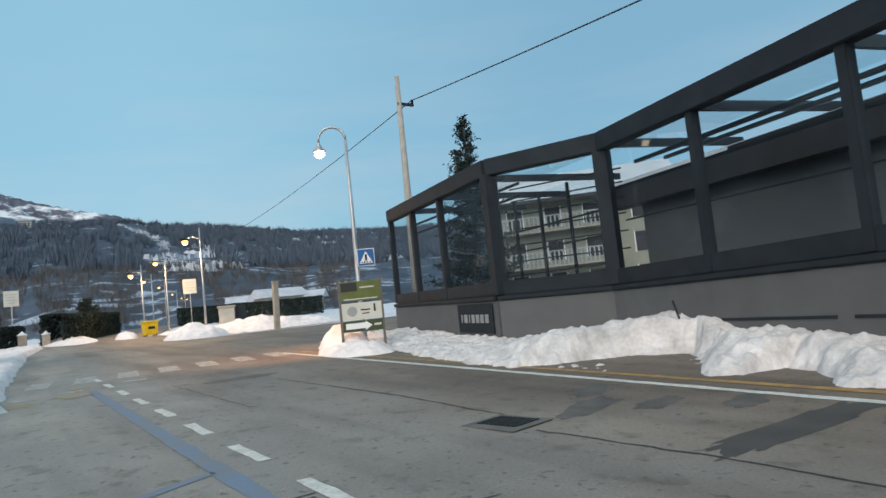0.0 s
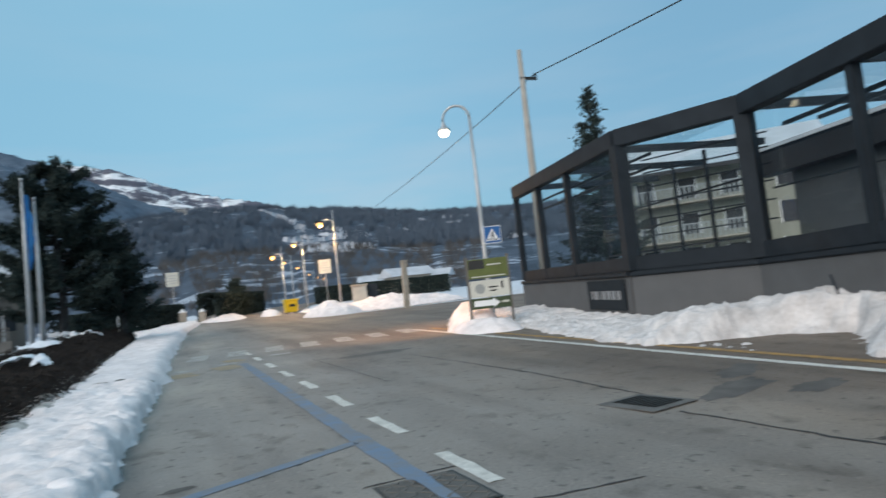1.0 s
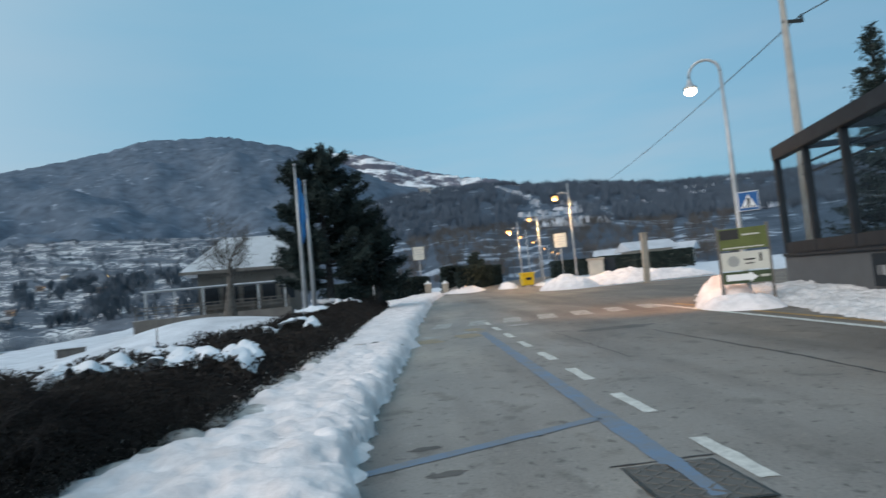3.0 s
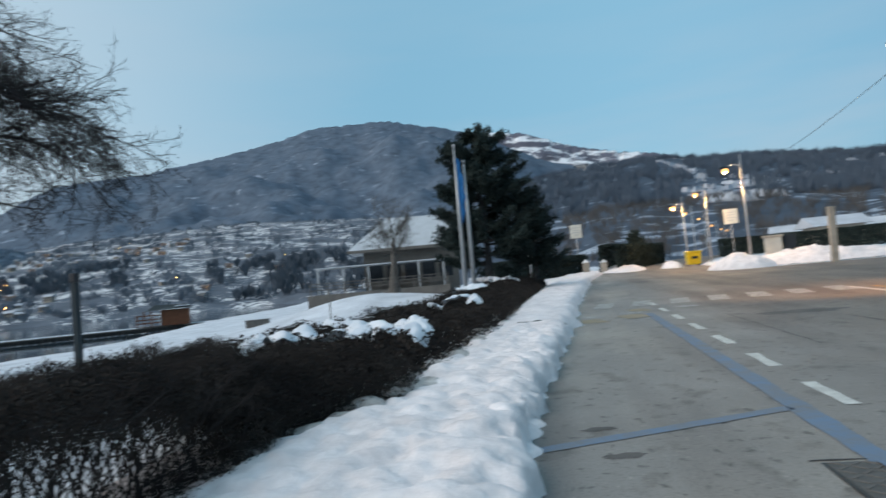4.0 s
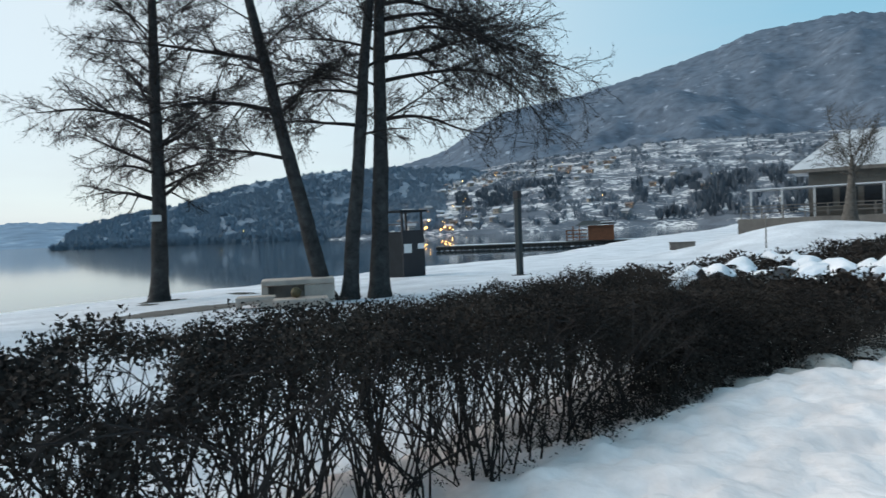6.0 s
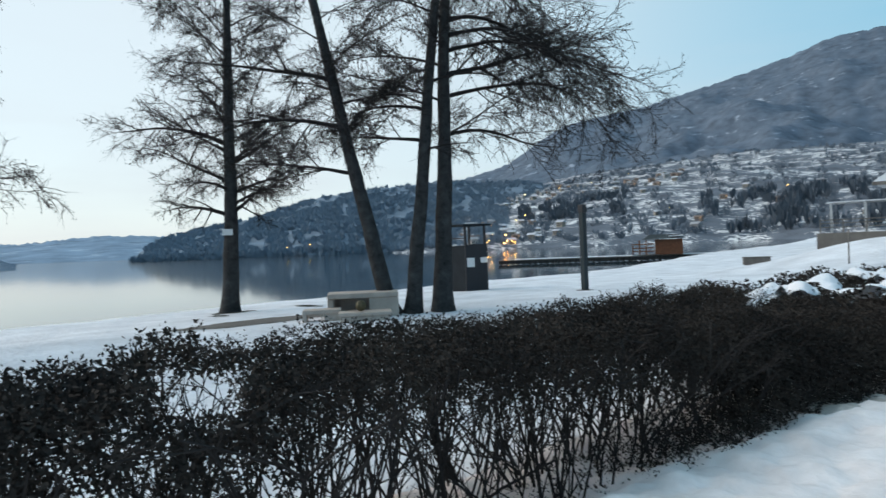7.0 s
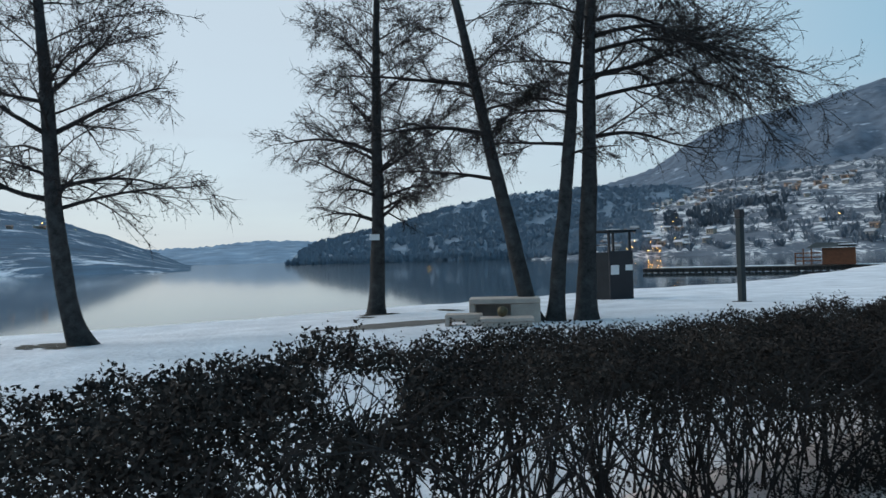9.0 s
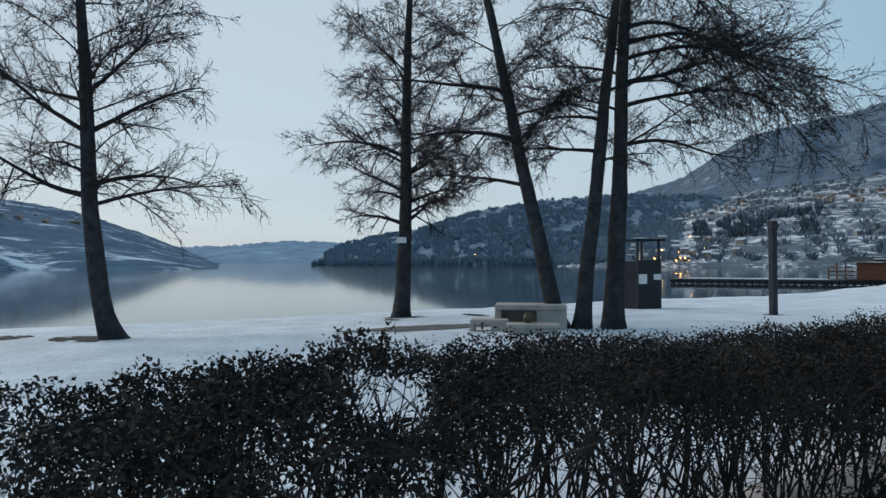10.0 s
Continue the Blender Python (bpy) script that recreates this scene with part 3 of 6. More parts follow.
def tubes(polys, sides=4):
    """Vertices and quads of many thin bars; polys: (points k x 3, radii k)."""
    vs, fs, off = [], [], 0
    ang = np.linspace(0, 2 * np.pi, sides, endpoint=False)
    ca, sa = np.cos(ang), np.sin(ang)
    for p, r in polys:
        p = np.asarray(p, float)
        d = np.gradient(p, axis=0)
        d /= np.linalg.norm(d, axis=1, keepdims=True) + 1e-9
        ref = np.array([0.31, 0.87, 0.38]) if abs(d[0, 2]) > 0.6 else np.array([0.1, 0.2, 0.97])
        u = np.cross(d, ref)
        u /= np.linalg.norm(u, axis=1, keepdims=True) + 1e-9
        w = np.cross(d, u)
        r = np.asarray(r, float)[:, None, None]
        vs.append((p[:, None] + r * (u[:, None] * ca[:, None] + w[:, None] * sa[:, None])).reshape(-1, 3))
        k = len(p)
        i = off + (np.arange(k - 1)[:, None] * sides + np.arange(sides)).ravel()
        j = off + (np.arange(k - 1)[:, None] * sides + (np.arange(sides) + 1) % sides).ravel()
        fs.append(np.stack([i, j, j + sides, i + sides], 1))
        off += k * sides
    return np.concatenate(vs), np.concatenate(fs)


def grow(p, d, length, r, level, rs, out, droop=0.0, tip=0.2):
    """One limb, arching smoothly outward, and the branches that grow from it, mostly in flat sprays."""
    k = max(5, int(length / 0.26)) if level < 2 else 4
    pts, q = [np.array(p, float)], np.array(d, float)
    q /= np.linalg.norm(q)
    bend, step = rs.normal(0, (0.035, 0.06, 0.10)[level], 3), length / (k - 1)
    for i in range(k - 1):
        if rs.rand() < 0.22:
            bend = rs.normal(0, (0.07, 0.10, 0.14)[level], 3)
        q = q + bend + rs.normal(0, 0.035, 3) + np.array([0, 0, -droop * (0.15 + 1.7 * i / k) * step / 0.26])
        q /= np.linalg.norm(q)
        pts.append(pts[-1] + q * step)
    pts = np.array(pts)
    rad = r * (1 - (1 - tip) * np.linspace(0, 1, k) ** 0.8)
    out.append((pts, np.maximum(rad, 0.0055)))
    if level >= 2:
        return
    n = int(length * (3.6, 5.0)[level] + 2)
    for i in range(n):
        t = (0.16 + 0.84 * (i + rs.rand()) / n) if level == 0 else rs.uniform(0.12, 1.0)
        s = min(t, 0.999) * (k - 1)
        a = int(min(s, k - 2))
        at = pts[a] + (pts[a + 1] - pts[a]) * (s - a)
        axis = pts[a + 1] - pts[a]
        axis /= np.linalg.norm(axis)
        flat = np.cross(axis, (0, 0, 1.0))
        flat /= np.linalg.norm(flat) + 1e-9
        side = flat * (1 if (i + level) % 2 else -1) * rs.uniform(0.3, 1.0) + np.array([0, 0, rs.normal(-0.05, 0.75)])
        way = axis * rs.uniform(0.5, 1.0) + side * rs.uniform(0.5, 1.0)
        way /= np.linalg.norm(way)
        ln = length * rs.uniform(0.26, 0.62) * (1.15 - 0.60 * t)
        if ln > 0.16:
            grow(at, way, ln, max(0.0065, rad[a] * rs.uniform(0.42, 0.6)), level + 1, rs, out, droop * 1.25, 0.25)


def twigs(out, n, rs, ln=0.30, cones=0.5):
    """Fine twigs strewn along the thin branches, each a tapered sliver, with small cones near the tips."""
    seg, w = [], []
    for pts, rad in out:
        for a, b, r in zip(pts, pts[1:], rad):
            if r < 0.016:
                seg.append((*a, *b))
                w.append(np.linalg.norm(b - a))
    seg, w = np.array(seg), np.array(w)
    pick = rs.choice(len(seg), n, p=w / w.sum())
    t = rs.rand(n, 1)
    p = seg[pick, :3] * (1 - t) + seg[pick, 3:] * t
    axis = seg[pick, 3:] - seg[pick, :3]
    axis /= np.linalg.norm(axis, axis=1, keepdims=True) + 1e-9
    d = axis * rs.uniform(0.4, 1.0, (n, 1)) + rs.normal(0, 0.6, (n, 3)) - np.array([0, 0, 0.10])
    d /= np.linalg.norm(d, axis=1, keepdims=True)
    q = p + d * ln * rs.uniform(0.35, 1.2, (n, 1))
    side = np.cross(d, rs.normal(0, 1, (n, 3)))
    side /= np.linalg.norm(side, axis=1, keepdims=True) + 1e-9
    oth = np.cross(d, side)
    r = 0.0055
    v = np.stack([p + r * side, p + r * (-0.5 * side + 0.87 * oth), p + r * (-0.5 * side - 0.87 * oth), q], 1).reshape(-1, 3)
    o = np.arange(n) * 4
    tris = np.concatenate([np.stack([o + a, o + b, o + 3], 1) for a, b in ((0, 1), (1, 2), (2, 0))])
    k = np.nonzero(rs.rand(n) < cones)[0]
    c = p[k] + (q[k] - p[k]) * rs.uniform(0.5, 1.0, (len(k), 1)) - np.array([0, 0, 0.02])
    s = 0.018 * rs.uniform(0.5, 1.3, (len(k), 1))
    cone = np.stack([c + s * (1, 0, -0.5), c + s * (-0.5, 0.87, -0.5), c + s * (-0.5, -0.87, -0.5), c + s * (0, 0, 1.5)], 1).reshape(-1, 3)
    e = len(v) + np.arange(len(k)) * 4
    ct = np.concatenate([np.stack([e + a, e + b, e + f], 1) for a, b, f in ((0, 1, 3), (1, 2, 3), (2, 0, 3), (2, 1, 0))])
    return np.concatenate([v, cone]), np.concatenate([tris, ct])


def bare_tree(x, y, height, r0, lean, seed, first, limbs, spread, label, crook=0.0, foot=0.0, droop=0.03, low=(), group="alders on the shore", ends=0.6, fine=15000, lift=(0.15, 0.6), ln=0.3, cones=0.5, bark=None):
    """A leafless tree: a leaning tapered trunk with limbs and many fine twigs; low: bearing, height, length and rise of single limbs."""
    rs = np.random.RandomState(seed)
    z = float(land(x, y)) - 0.15
    ob = thing("bare_tree", pose(x, y, z), label, "tree", group)
    k = 40
    t = np.linspace(0, 1, k) ** 1.25
    wob = 0.22 * (fbm(t * 3, t * 0, 1, 3, seed) - fbm(np.zeros(k), t * 0, 1, 3, seed)), 0.22 * (fbm(t * 3, t * 0 + 5, 1, 3, seed) - fbm(np.zeros(k), t * 0 + 5, 1, 3, seed))
    px = lean[0] * (t + crook * np.sin(t * 3.14)) + wob[0]
    py = lean[1] * (t + crook * np.sin(t * 3.14)) + wob[1]
    py = py + foot * (np.exp(-t * height / 0.9) - 1)
    trunk = np.stack([px, py, t * height], 1)
    rad = r0 * (1 - 0.82 * t) * (1 + 0.55 * np.exp(-t * height / 0.3))
    v, f = tubes([(trunk, rad)], 16)
    v = v + (v - np.repeat(trunk, 16, 0)) * (0.16 * (fbm(np.tile(np.arange(16), k) * 0.9, np.repeat(t * height, 16), 1.3, 3, seed + 2) - 0.5))[:, None] * 2
    mesh_ob("trunk", v, f, bark or BARK, ob, True)
    out = []
    for i in range(limbs):
        s = first / height + (1 - first / height) * (i + rs.rand() * 0.8) / limbs
        s = min(s, 0.985)
        at = np.array([np.interp(s, t, trunk[:, q]) for q in range(3)])
        ang = i * 2.4 + rs.uniform(-0.6, 0.6)
        rel = (s - first / height) / (1 - first / height)
        length = spread * (1 - ends * rel) * rs.uniform(0.6, 1.1) * (0.7 + 0.3 * min(1, rel * 5))
        grow(at, np.array([math.cos(ang), math.sin(ang), rs.uniform(*lift) + 0.5 * rel]), length, max(0.018, r0 * (1 - 0.8 * s) * rs.uniform(0.18, 0.32)), 0, rs, out, droop)
    for ang, h, length, upw in low:
        grow(np.array([np.interp(h / height, t, trunk[:, q]) for q in range(3)]), np.array([-math.sin(radians(ang)), math.cos(radians(ang)), upw]), length, r0 * rs.uniform(0.22, 0.32), 0, rs, out, droop * 1.2)
    v, f = tubes(out, 4)
    mesh_ob("branchwork", v, f, bark or TWIG, ob)
    v, f = twigs(out, fine, rs, ln, cones)
    mesh_ob("crown", v, f, TWIG, ob)
    return ob


bare_tree(-18.3, -0.35, 12.5, 0.23, (0.2, -0.6), 3, 3.2, 28, 3.7, "tall leafless alder leaning slightly over shore snow", 0.10, 0.35, fine=9000, ln=0.34,
          low=((352, 3.3, 3.5, 0.34), (12, 3.8, 2.6, 0.2), (5, 5.0, 3.2, 0.6), (342, 5.9, 3.4, 0.8), (170, 3.5, 3.2, 0.3), (190, 5.0, 3.6, 0.5)))
bare_tree(-21.8, 8.2, 14.5, 0.27, (0.2, 0.35), 7, 3.6, 46, 3.5, "straight leafless alder with a small plaque on the trunk", fine=18000, ln=0.36,
          low=((150, 5.6, 3.5, 0.5), (140, 4.4, 2.8, 0.45), (330, 4.0, 2.6, 0.5), (165, 3.3, 2.2, 0.4), (345, 5.0, 2.8, 0.55), (310, 3.4, 2.0, 0.4)))
bare_tree(-14.8, 9.88, 13.5, 0.22, (-1.9, -2.3), 11, 4.2, 22, 3.6, "leafless alder leaning over the concrete table", fine=12000, ln=0.32,
          low=((136, 3.8, 3.2, 0.15), (152, 5.0, 3.6, 0.2), (160, 6.2, 3.6, 0.35), (335, 4.9, 1.5, 0.9)))
bare_tree(-14.5, 10.3, 14.0, 0.21, (0.9, 1.3), 17, 4.2, 18, 3.2, "slender leafless alder of a close pair", fine=7000, ln=0.32, low=((150, 4.6, 2.6, 0.1), (130, 5.4, 3.0, 0.2)))
bare_tree(-14.3, 11.15, 14.5, 0.25, (0.4, 0.5), 23, 4.6, 22, 3.8, "tall leafless alder of a close pair", fine=16000, ln=0.32,
          low=((325, 4.8, 3.4, 0.3), (335, 5.8, 5.6, 0.25), (350, 6.4, 5.4, 0.2), (318, 7.0, 5.8, 0.3), (342, 7.8, 5.8, 0.35), (328, 8.7, 5.2, 0.4), (355, 9.6, 5.0, 0.4), (300, 7.4, 4.4, 0.3)))

# ---------------------------------------------------------------- hedge


def bushes(y, x):
    """Share of the full height where single bushes round off and meet in hollows."""
    return 0.90 + 0.55 * (fbm(x, y, 1.1, 2, 71) - 0.5) + 0.40 * (fbm(x, y, 3.0, 2, 72) - 0.5)


def hedge(y0, y1, clumps, leaves, seed, leaf, label, width, top, bare, dens=None):
    """A clipped hedge: clumps of bare forking stems below, a thick leafy crust above."""
    rs = np.random.RandomState(seed)
    ob = thing("hedge", pose(0, 0, 0), label, "hedge", "hedge along the road")
    out = []

    def shoot(p, d, length, r, fork, roof):
        """A stem that climbs, bends and forks."""
        n = 7
        pts, bend = [np.array(p, float)], rs.normal(0, 0.06, 3) * (1, 1, 0.2)
        d = np.array(d, float)
        for q in range(n - 1):
            if rs.rand() < 0.3:
                bend = rs.normal(0, 0.10, 3) * (1, 1, 0.2)
            d = d + bend + rs.normal(0, 0.05, 3) + np.array([0, 0, 0.03])
            d /= np.linalg.norm(d)
            pts.append(pts[-1] + d * length / (n - 1))
        pts = np.array(pts)
        if pts[-1, 2] > roof:
            pts[:, 2] = pts[0, 2] + (pts[:, 2] - pts[0, 2]) * (roof - pts[0, 2]) / (pts[-1, 2] - pts[0, 2])
        out.append((pts, np.linspace(r, r * 0.45, n)))
        if fork:
            for q in range(rs.randint(2, 5 if p[1] < 1.4 else 4)):
                a = rs.randint(1, n - 1)
                e = (pts[a + 1] - pts[a]) / (np.linalg.norm(pts[a + 1] - pts[a]) + 1e-9)
                e = e * rs.uniform(0.7, 1.2) + rs.normal(0, 0.42, 3) * (1, 1, 0.2)
                e[2] = max(e[2], 0.45)
                shoot(pts[a], e / np.linalg.norm(e), length * rs.uniform(0.3, 0.62), r * rs.uniform(0.45, 0.7), fork - 1, roof)

    for i in range(clumps):
        yc = y0 + (y1 - y0) * (i // 3 + 0.5 + rs.uniform(-0.4, 0.4)) * 3 / clumps
        w = float(width(yc))
        xc = hedge_front(yc) - 0.22 - (w - 0.5) * (0.0, 0.92, 0.45)[i % 3] * (1 + rs.uniform(-0.1, 0.1))
        if i % 3 == 2 and dens is not None and yc > 1.4 and i % 2:
            continue
        for k in range(rs.randint(4, 7)):
            y, x = yc + rs.normal(0, 0.06), xc + rs.normal(0, 0.06)
            tp, z = float(top(y)), float(rise(y))
            d = np.array([rs.normal(0, 0.20), rs.normal(0, 0.26), 1.0])
            if dens is not None and float(dens(np.array([y + d[1] * 0.6]), np.array([0.9]), np.array([x - 0.2]))[0]) < 0.3 and rs.rand() < 0.9:
                continue
            shoot((x, y, z), d, tp * rs.uniform(0.7, 1.0), rs.uniform(0.006, 0.012), 2 if dens is not None else 1, z + tp * 0.96)
    # a few shoots inside the gap, set along its slant to the camera's view
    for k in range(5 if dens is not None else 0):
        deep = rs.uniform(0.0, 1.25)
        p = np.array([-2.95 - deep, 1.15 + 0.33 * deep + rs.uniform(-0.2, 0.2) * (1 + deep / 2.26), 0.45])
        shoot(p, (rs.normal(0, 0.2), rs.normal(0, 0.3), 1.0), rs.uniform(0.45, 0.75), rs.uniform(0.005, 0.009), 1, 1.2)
    v, f = tubes(out, 4)
    mesh_ob("bare_growth", v, f, TWIG, ob)
    n = int(leaves * 2.6)
    y, u, h = rs.uniform(y0, y1, n), rs.rand(n), rs.rand(n)
    lumps = fbm(y, u * 1.5, 1.5, 3, 61) - 0.5
    tp = top(y) * (1 + np.where(y < 1.4, 0.22, 0.14) * lumps + np.where(y < 1.4, 0.22, 0.14) * (fbm(y, u * 2, 4, 2, 62) - 0.5))
    if dens is None:
        tp = top(y) * bushes(y, hedge_front(y) - u * width(y))
    # the back of the hedge stands higher than its road side where the two heights meet
    tp = tp * (1 + 0.15 * smooth01((y - 4.4) / 1.2) * (1 - smooth01((y - 10.5) / 3)) * smooth01((u - 0.55) / 0.3))
    round_off = 1 - 0.22 * np.clip((u - 0.82) / 0.18, 0, 1) ** 2 - 0.16 * np.clip((0.16 - u) / 0.16, 0, 1) ** 2
    z = h * tp * round_off
    x = hedge_front(y) - 0.02 + 0.12 * smooth01((y - 5.5) / 1.5) - u * width(y) + 0.14 * (fbm(y, z, 1.6, 3, 66) - 0.5) * (1 - u) + np.interp(y, [2.8, 4.4, 6.0, 7.0], [0.0, 0.24, 0.30, 0.50]) * np.sin(np.clip(h, 0, 1) * np.pi) * (1 - u) ** 2
    bl = bare(y) + 0.36 * (fbm(y, u * 0.7, 1.1, 3, 68) - 0.5)
    crust = smooth01((h - bl) / 0.16)
    fringe = smooth01((h - bl + 0.30) / 0.35) * np.where(y > 1.4, 0.045, 0.07)
    skirt = smooth01((0.5 - u) / 0.2) * smooth01((np.interp(y, [2.4, 3.0, 3.8, 4.8, 6.0], [0.08, 0.18, 0.28, 0.52, 0.9]) - h + 0.12 * lumps * 2) / 0.14) * smooth01((y - 2.3) / 0.7)
    prob = np.maximum(0.006 + fringe, np.maximum(crust, skirt * 0.95))
    tuft = np.where(y < 1.3, fbm(y * 1.0 + u * 0.25, z * 1.2, 3.0, 3, 64), fbm(y * 1.0 + u * 0.4, z * 1.3, 4.0, 3, 63))
    prob = prob * np.maximum(np.clip((tuft - np.where(y < 1.3, 0.46, 0.35)) * 9.0, 0.02, 1.0), np.maximum(smooth01((h - bl - 0.10) / 0.12) * (y > 1.5), np.maximum(smooth01((h - 0.7) / 0.1), skirt)))
    prob = prob * (np.where(y > 1.5, 0.8, 0.5) + np.where(y > 1.5, 0.2, 0.5) * np.maximum(smooth01((h - 0.80) / 0.15), np.maximum(smooth01((0.28 - u) / 0.2), smooth01((u - 0.85) / 0.12))))
    if dens is not None:
        prob = prob * dens(y, z, x) * np.where(y < 1.5, 0.62, 0.95)
    else:
        hollow = fbm(y, (hedge_front(y) - x) * 1.2 + 0.7 * z, 3.0, 3, 75)
        prob = prob * (0.06 + 0.94 * smooth01((hollow - 0.40) / 0.10))
    many = 9 if dens is not None else 1
    k = np.nonzero(rs.rand(n) < prob / many)[0][:leaves // many]
    c = np.stack([x[k], y[k], z[k] + rise(y[k])], 1)
    if dens is not None:
        # leaves sit in rosettes at the ends of twigs
        c = (c[:, None] + rs.normal(0, 0.020, (len(c), many, 3)) * np.where(c[:, 1] < 1.5, 1.25, 1.0)[:, None, None]).reshape(-1, 3)
    big = np.where(c[:, 1:2] < 1.5, 1.0, 0.72) if dens is not None else np.ones((len(c), 1))
    if dens is not None:
        # leafy sprigs standing up out of the clipped top
        m = 300
        sy, su = rs.uniform(y0, 2.2, m), rs.rand(m)
        st = top(sy) * (1 + 0.22 * (fbm(sy, su * 1.5, 1.5, 3, 61) - 0.5) + 0.22 * (fbm(sy, su * 2, 4, 2, 62) - 0.5)) * (1 - 0.22 * np.clip((su - 0.82) / 0.18, 0, 1) ** 2)
        foot = np.stack([hedge_front(sy) - su * width(sy), sy, st + rise(sy) - 0.06], 1)
        way = np.stack([rs.normal(0, 0.35, m), rs.normal(0, 0.45, m), np.ones(m)], 1) * rs.uniform(0.05, 0.11, (m, 1))
        open_ = dens(sy, st - 0.05, foot[:, 0]) > 0.6
        foot, way, m = foot[open_], way[open_], int(open_.sum())
        spr = (foot[:, None] + way[:, None] * rs.rand(m, 11, 1) + rs.normal(0, 0.010, (m, 11, 3))).reshape(-1, 3)
        c, big = np.concatenate([c, spr]), np.concatenate([big, np.full((len(spr), 1), 0.9)])
    a, b = rs.normal(0, 1, (len(c), 3)), rs.normal(0, 1, (len(c), 3))
    a /= np.linalg.norm(a, axis=1, keepdims=True)
    b = b - a * (a * b).sum(1, keepdims=True)
    b /= np.linalg.norm(b, axis=1, keepdims=True)
    s = leaf * big * rs.uniform(0.6, 1.3, (len(c), 1))
    quad = np.stack([c - a * s, c + b * s * 0.55, c + a * s * 1.1, c - b * s * 0.55], 1).reshape(-1, 3)
    mesh_ob("foliage", quad, np.arange(len(quad)).reshape(-1, 4), LEAF, ob)
    return ob


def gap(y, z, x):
    """Where the hedge has thinned out; two openings are slanted to fit the camera's view."""
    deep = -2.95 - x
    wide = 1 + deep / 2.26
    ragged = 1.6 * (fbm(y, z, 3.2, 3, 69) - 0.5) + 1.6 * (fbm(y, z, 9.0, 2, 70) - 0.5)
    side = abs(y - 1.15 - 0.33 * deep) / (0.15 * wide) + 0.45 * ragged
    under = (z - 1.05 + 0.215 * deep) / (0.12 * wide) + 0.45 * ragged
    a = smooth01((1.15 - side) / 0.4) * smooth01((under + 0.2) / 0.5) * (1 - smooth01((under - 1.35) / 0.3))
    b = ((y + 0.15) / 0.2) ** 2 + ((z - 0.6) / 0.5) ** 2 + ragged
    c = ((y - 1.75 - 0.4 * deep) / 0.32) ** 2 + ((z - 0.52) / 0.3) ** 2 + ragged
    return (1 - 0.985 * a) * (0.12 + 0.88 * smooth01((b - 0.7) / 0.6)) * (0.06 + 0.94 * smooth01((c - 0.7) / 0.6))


def low_top(y):
    return np.interp(y, [7.6, 8.6, 14, 20, 36], [0.84, 0.78, 0.80, 0.82, 0.9])


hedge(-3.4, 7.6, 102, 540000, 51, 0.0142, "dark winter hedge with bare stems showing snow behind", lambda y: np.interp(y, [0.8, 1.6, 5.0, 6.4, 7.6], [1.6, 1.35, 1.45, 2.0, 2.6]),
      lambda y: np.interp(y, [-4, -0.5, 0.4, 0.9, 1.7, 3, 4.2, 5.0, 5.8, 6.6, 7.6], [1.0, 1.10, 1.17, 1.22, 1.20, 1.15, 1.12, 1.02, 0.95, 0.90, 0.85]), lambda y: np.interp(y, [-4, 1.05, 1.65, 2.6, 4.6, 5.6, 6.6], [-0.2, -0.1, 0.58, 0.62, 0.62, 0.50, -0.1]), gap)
hedge(7.6, 36.0, 90, 170000, 52, 0.030, "low dark shrub hedge with patches of snow on top", lambda y: np.interp(y, [7.6, 8.5, 12, 18, 36], [2.6, 3.3, 3.5, 2.9, 1.6]),
      low_top, lambda y: -0.3 + 0 * y)


hedge(-34.0, -3.4, 60, 60000, 53, 0.045, "dark winter hedge running on along the road", lambda y: 1.6 + 0 * y, lambda y: 1.0 + 0 * y, lambda y: -0.2 + 0 * y)


def snow_cap(line, r, seed, lift=0.06):
    """An irregular pad of snow lying along the hedge top and drooping over its front."""
    px, py = np.array([p[0] for p in line]), np.array([p[1] for p in line])

    def gap_to(x, y):
        best = np.full(x.shape, 9.0)
        for x0, y0, x1, y1 in zip(px, py, px[1:], py[1:]):
            t = np.clip(((x - x0) * (x1 - x0) + (y - y0) * (y1 - y0)) / ((x1 - x0) ** 2 + (y1 - y0) ** 2), 0, 1)
            best = np.minimum(best, np.hypot(x - x0 - t * (x1 - x0), y - y0 - t * (y1 - y0)))
        return 1 - best / r + 1.8 * (fbm(x, y, 2.4, 3, seed) - 0.5) + 1.5 * (fbm(x, y, 7, 3, seed + 5) - 0.5)

    def z(x, y):
        g = gap_to(x, y)
        droop = 0.5 * np.clip(x - hedge_front(y) + 0.25, 0, None) ** 1.3
        return rise(y) + low_top(y) * (bushes(y, x) + 0.12 * smooth01((7.9 - y) / 0.5)) + lift - 0.04 + 0.075 * np.clip(g, 0, 1) ** 0.5 - droop + 0.05 * (fbm(x, y, 4.0, 3, seed + 2) - 0.5)
    v, f = sheet(np.arange(px.min() - 2 * r, px.max() + 2 * r, 0.035), np.arange(py.min() - 2 * r, py.max() + 2 * r, 0.05), z, lambda x, y, pz: gap_to(x, y) > 0)
    tagged(mesh_ob("snow_cap", v, f, SNOW, None, True), "ragged pad of snow lying on the dark hedge", "snow", "snow on the hedge")


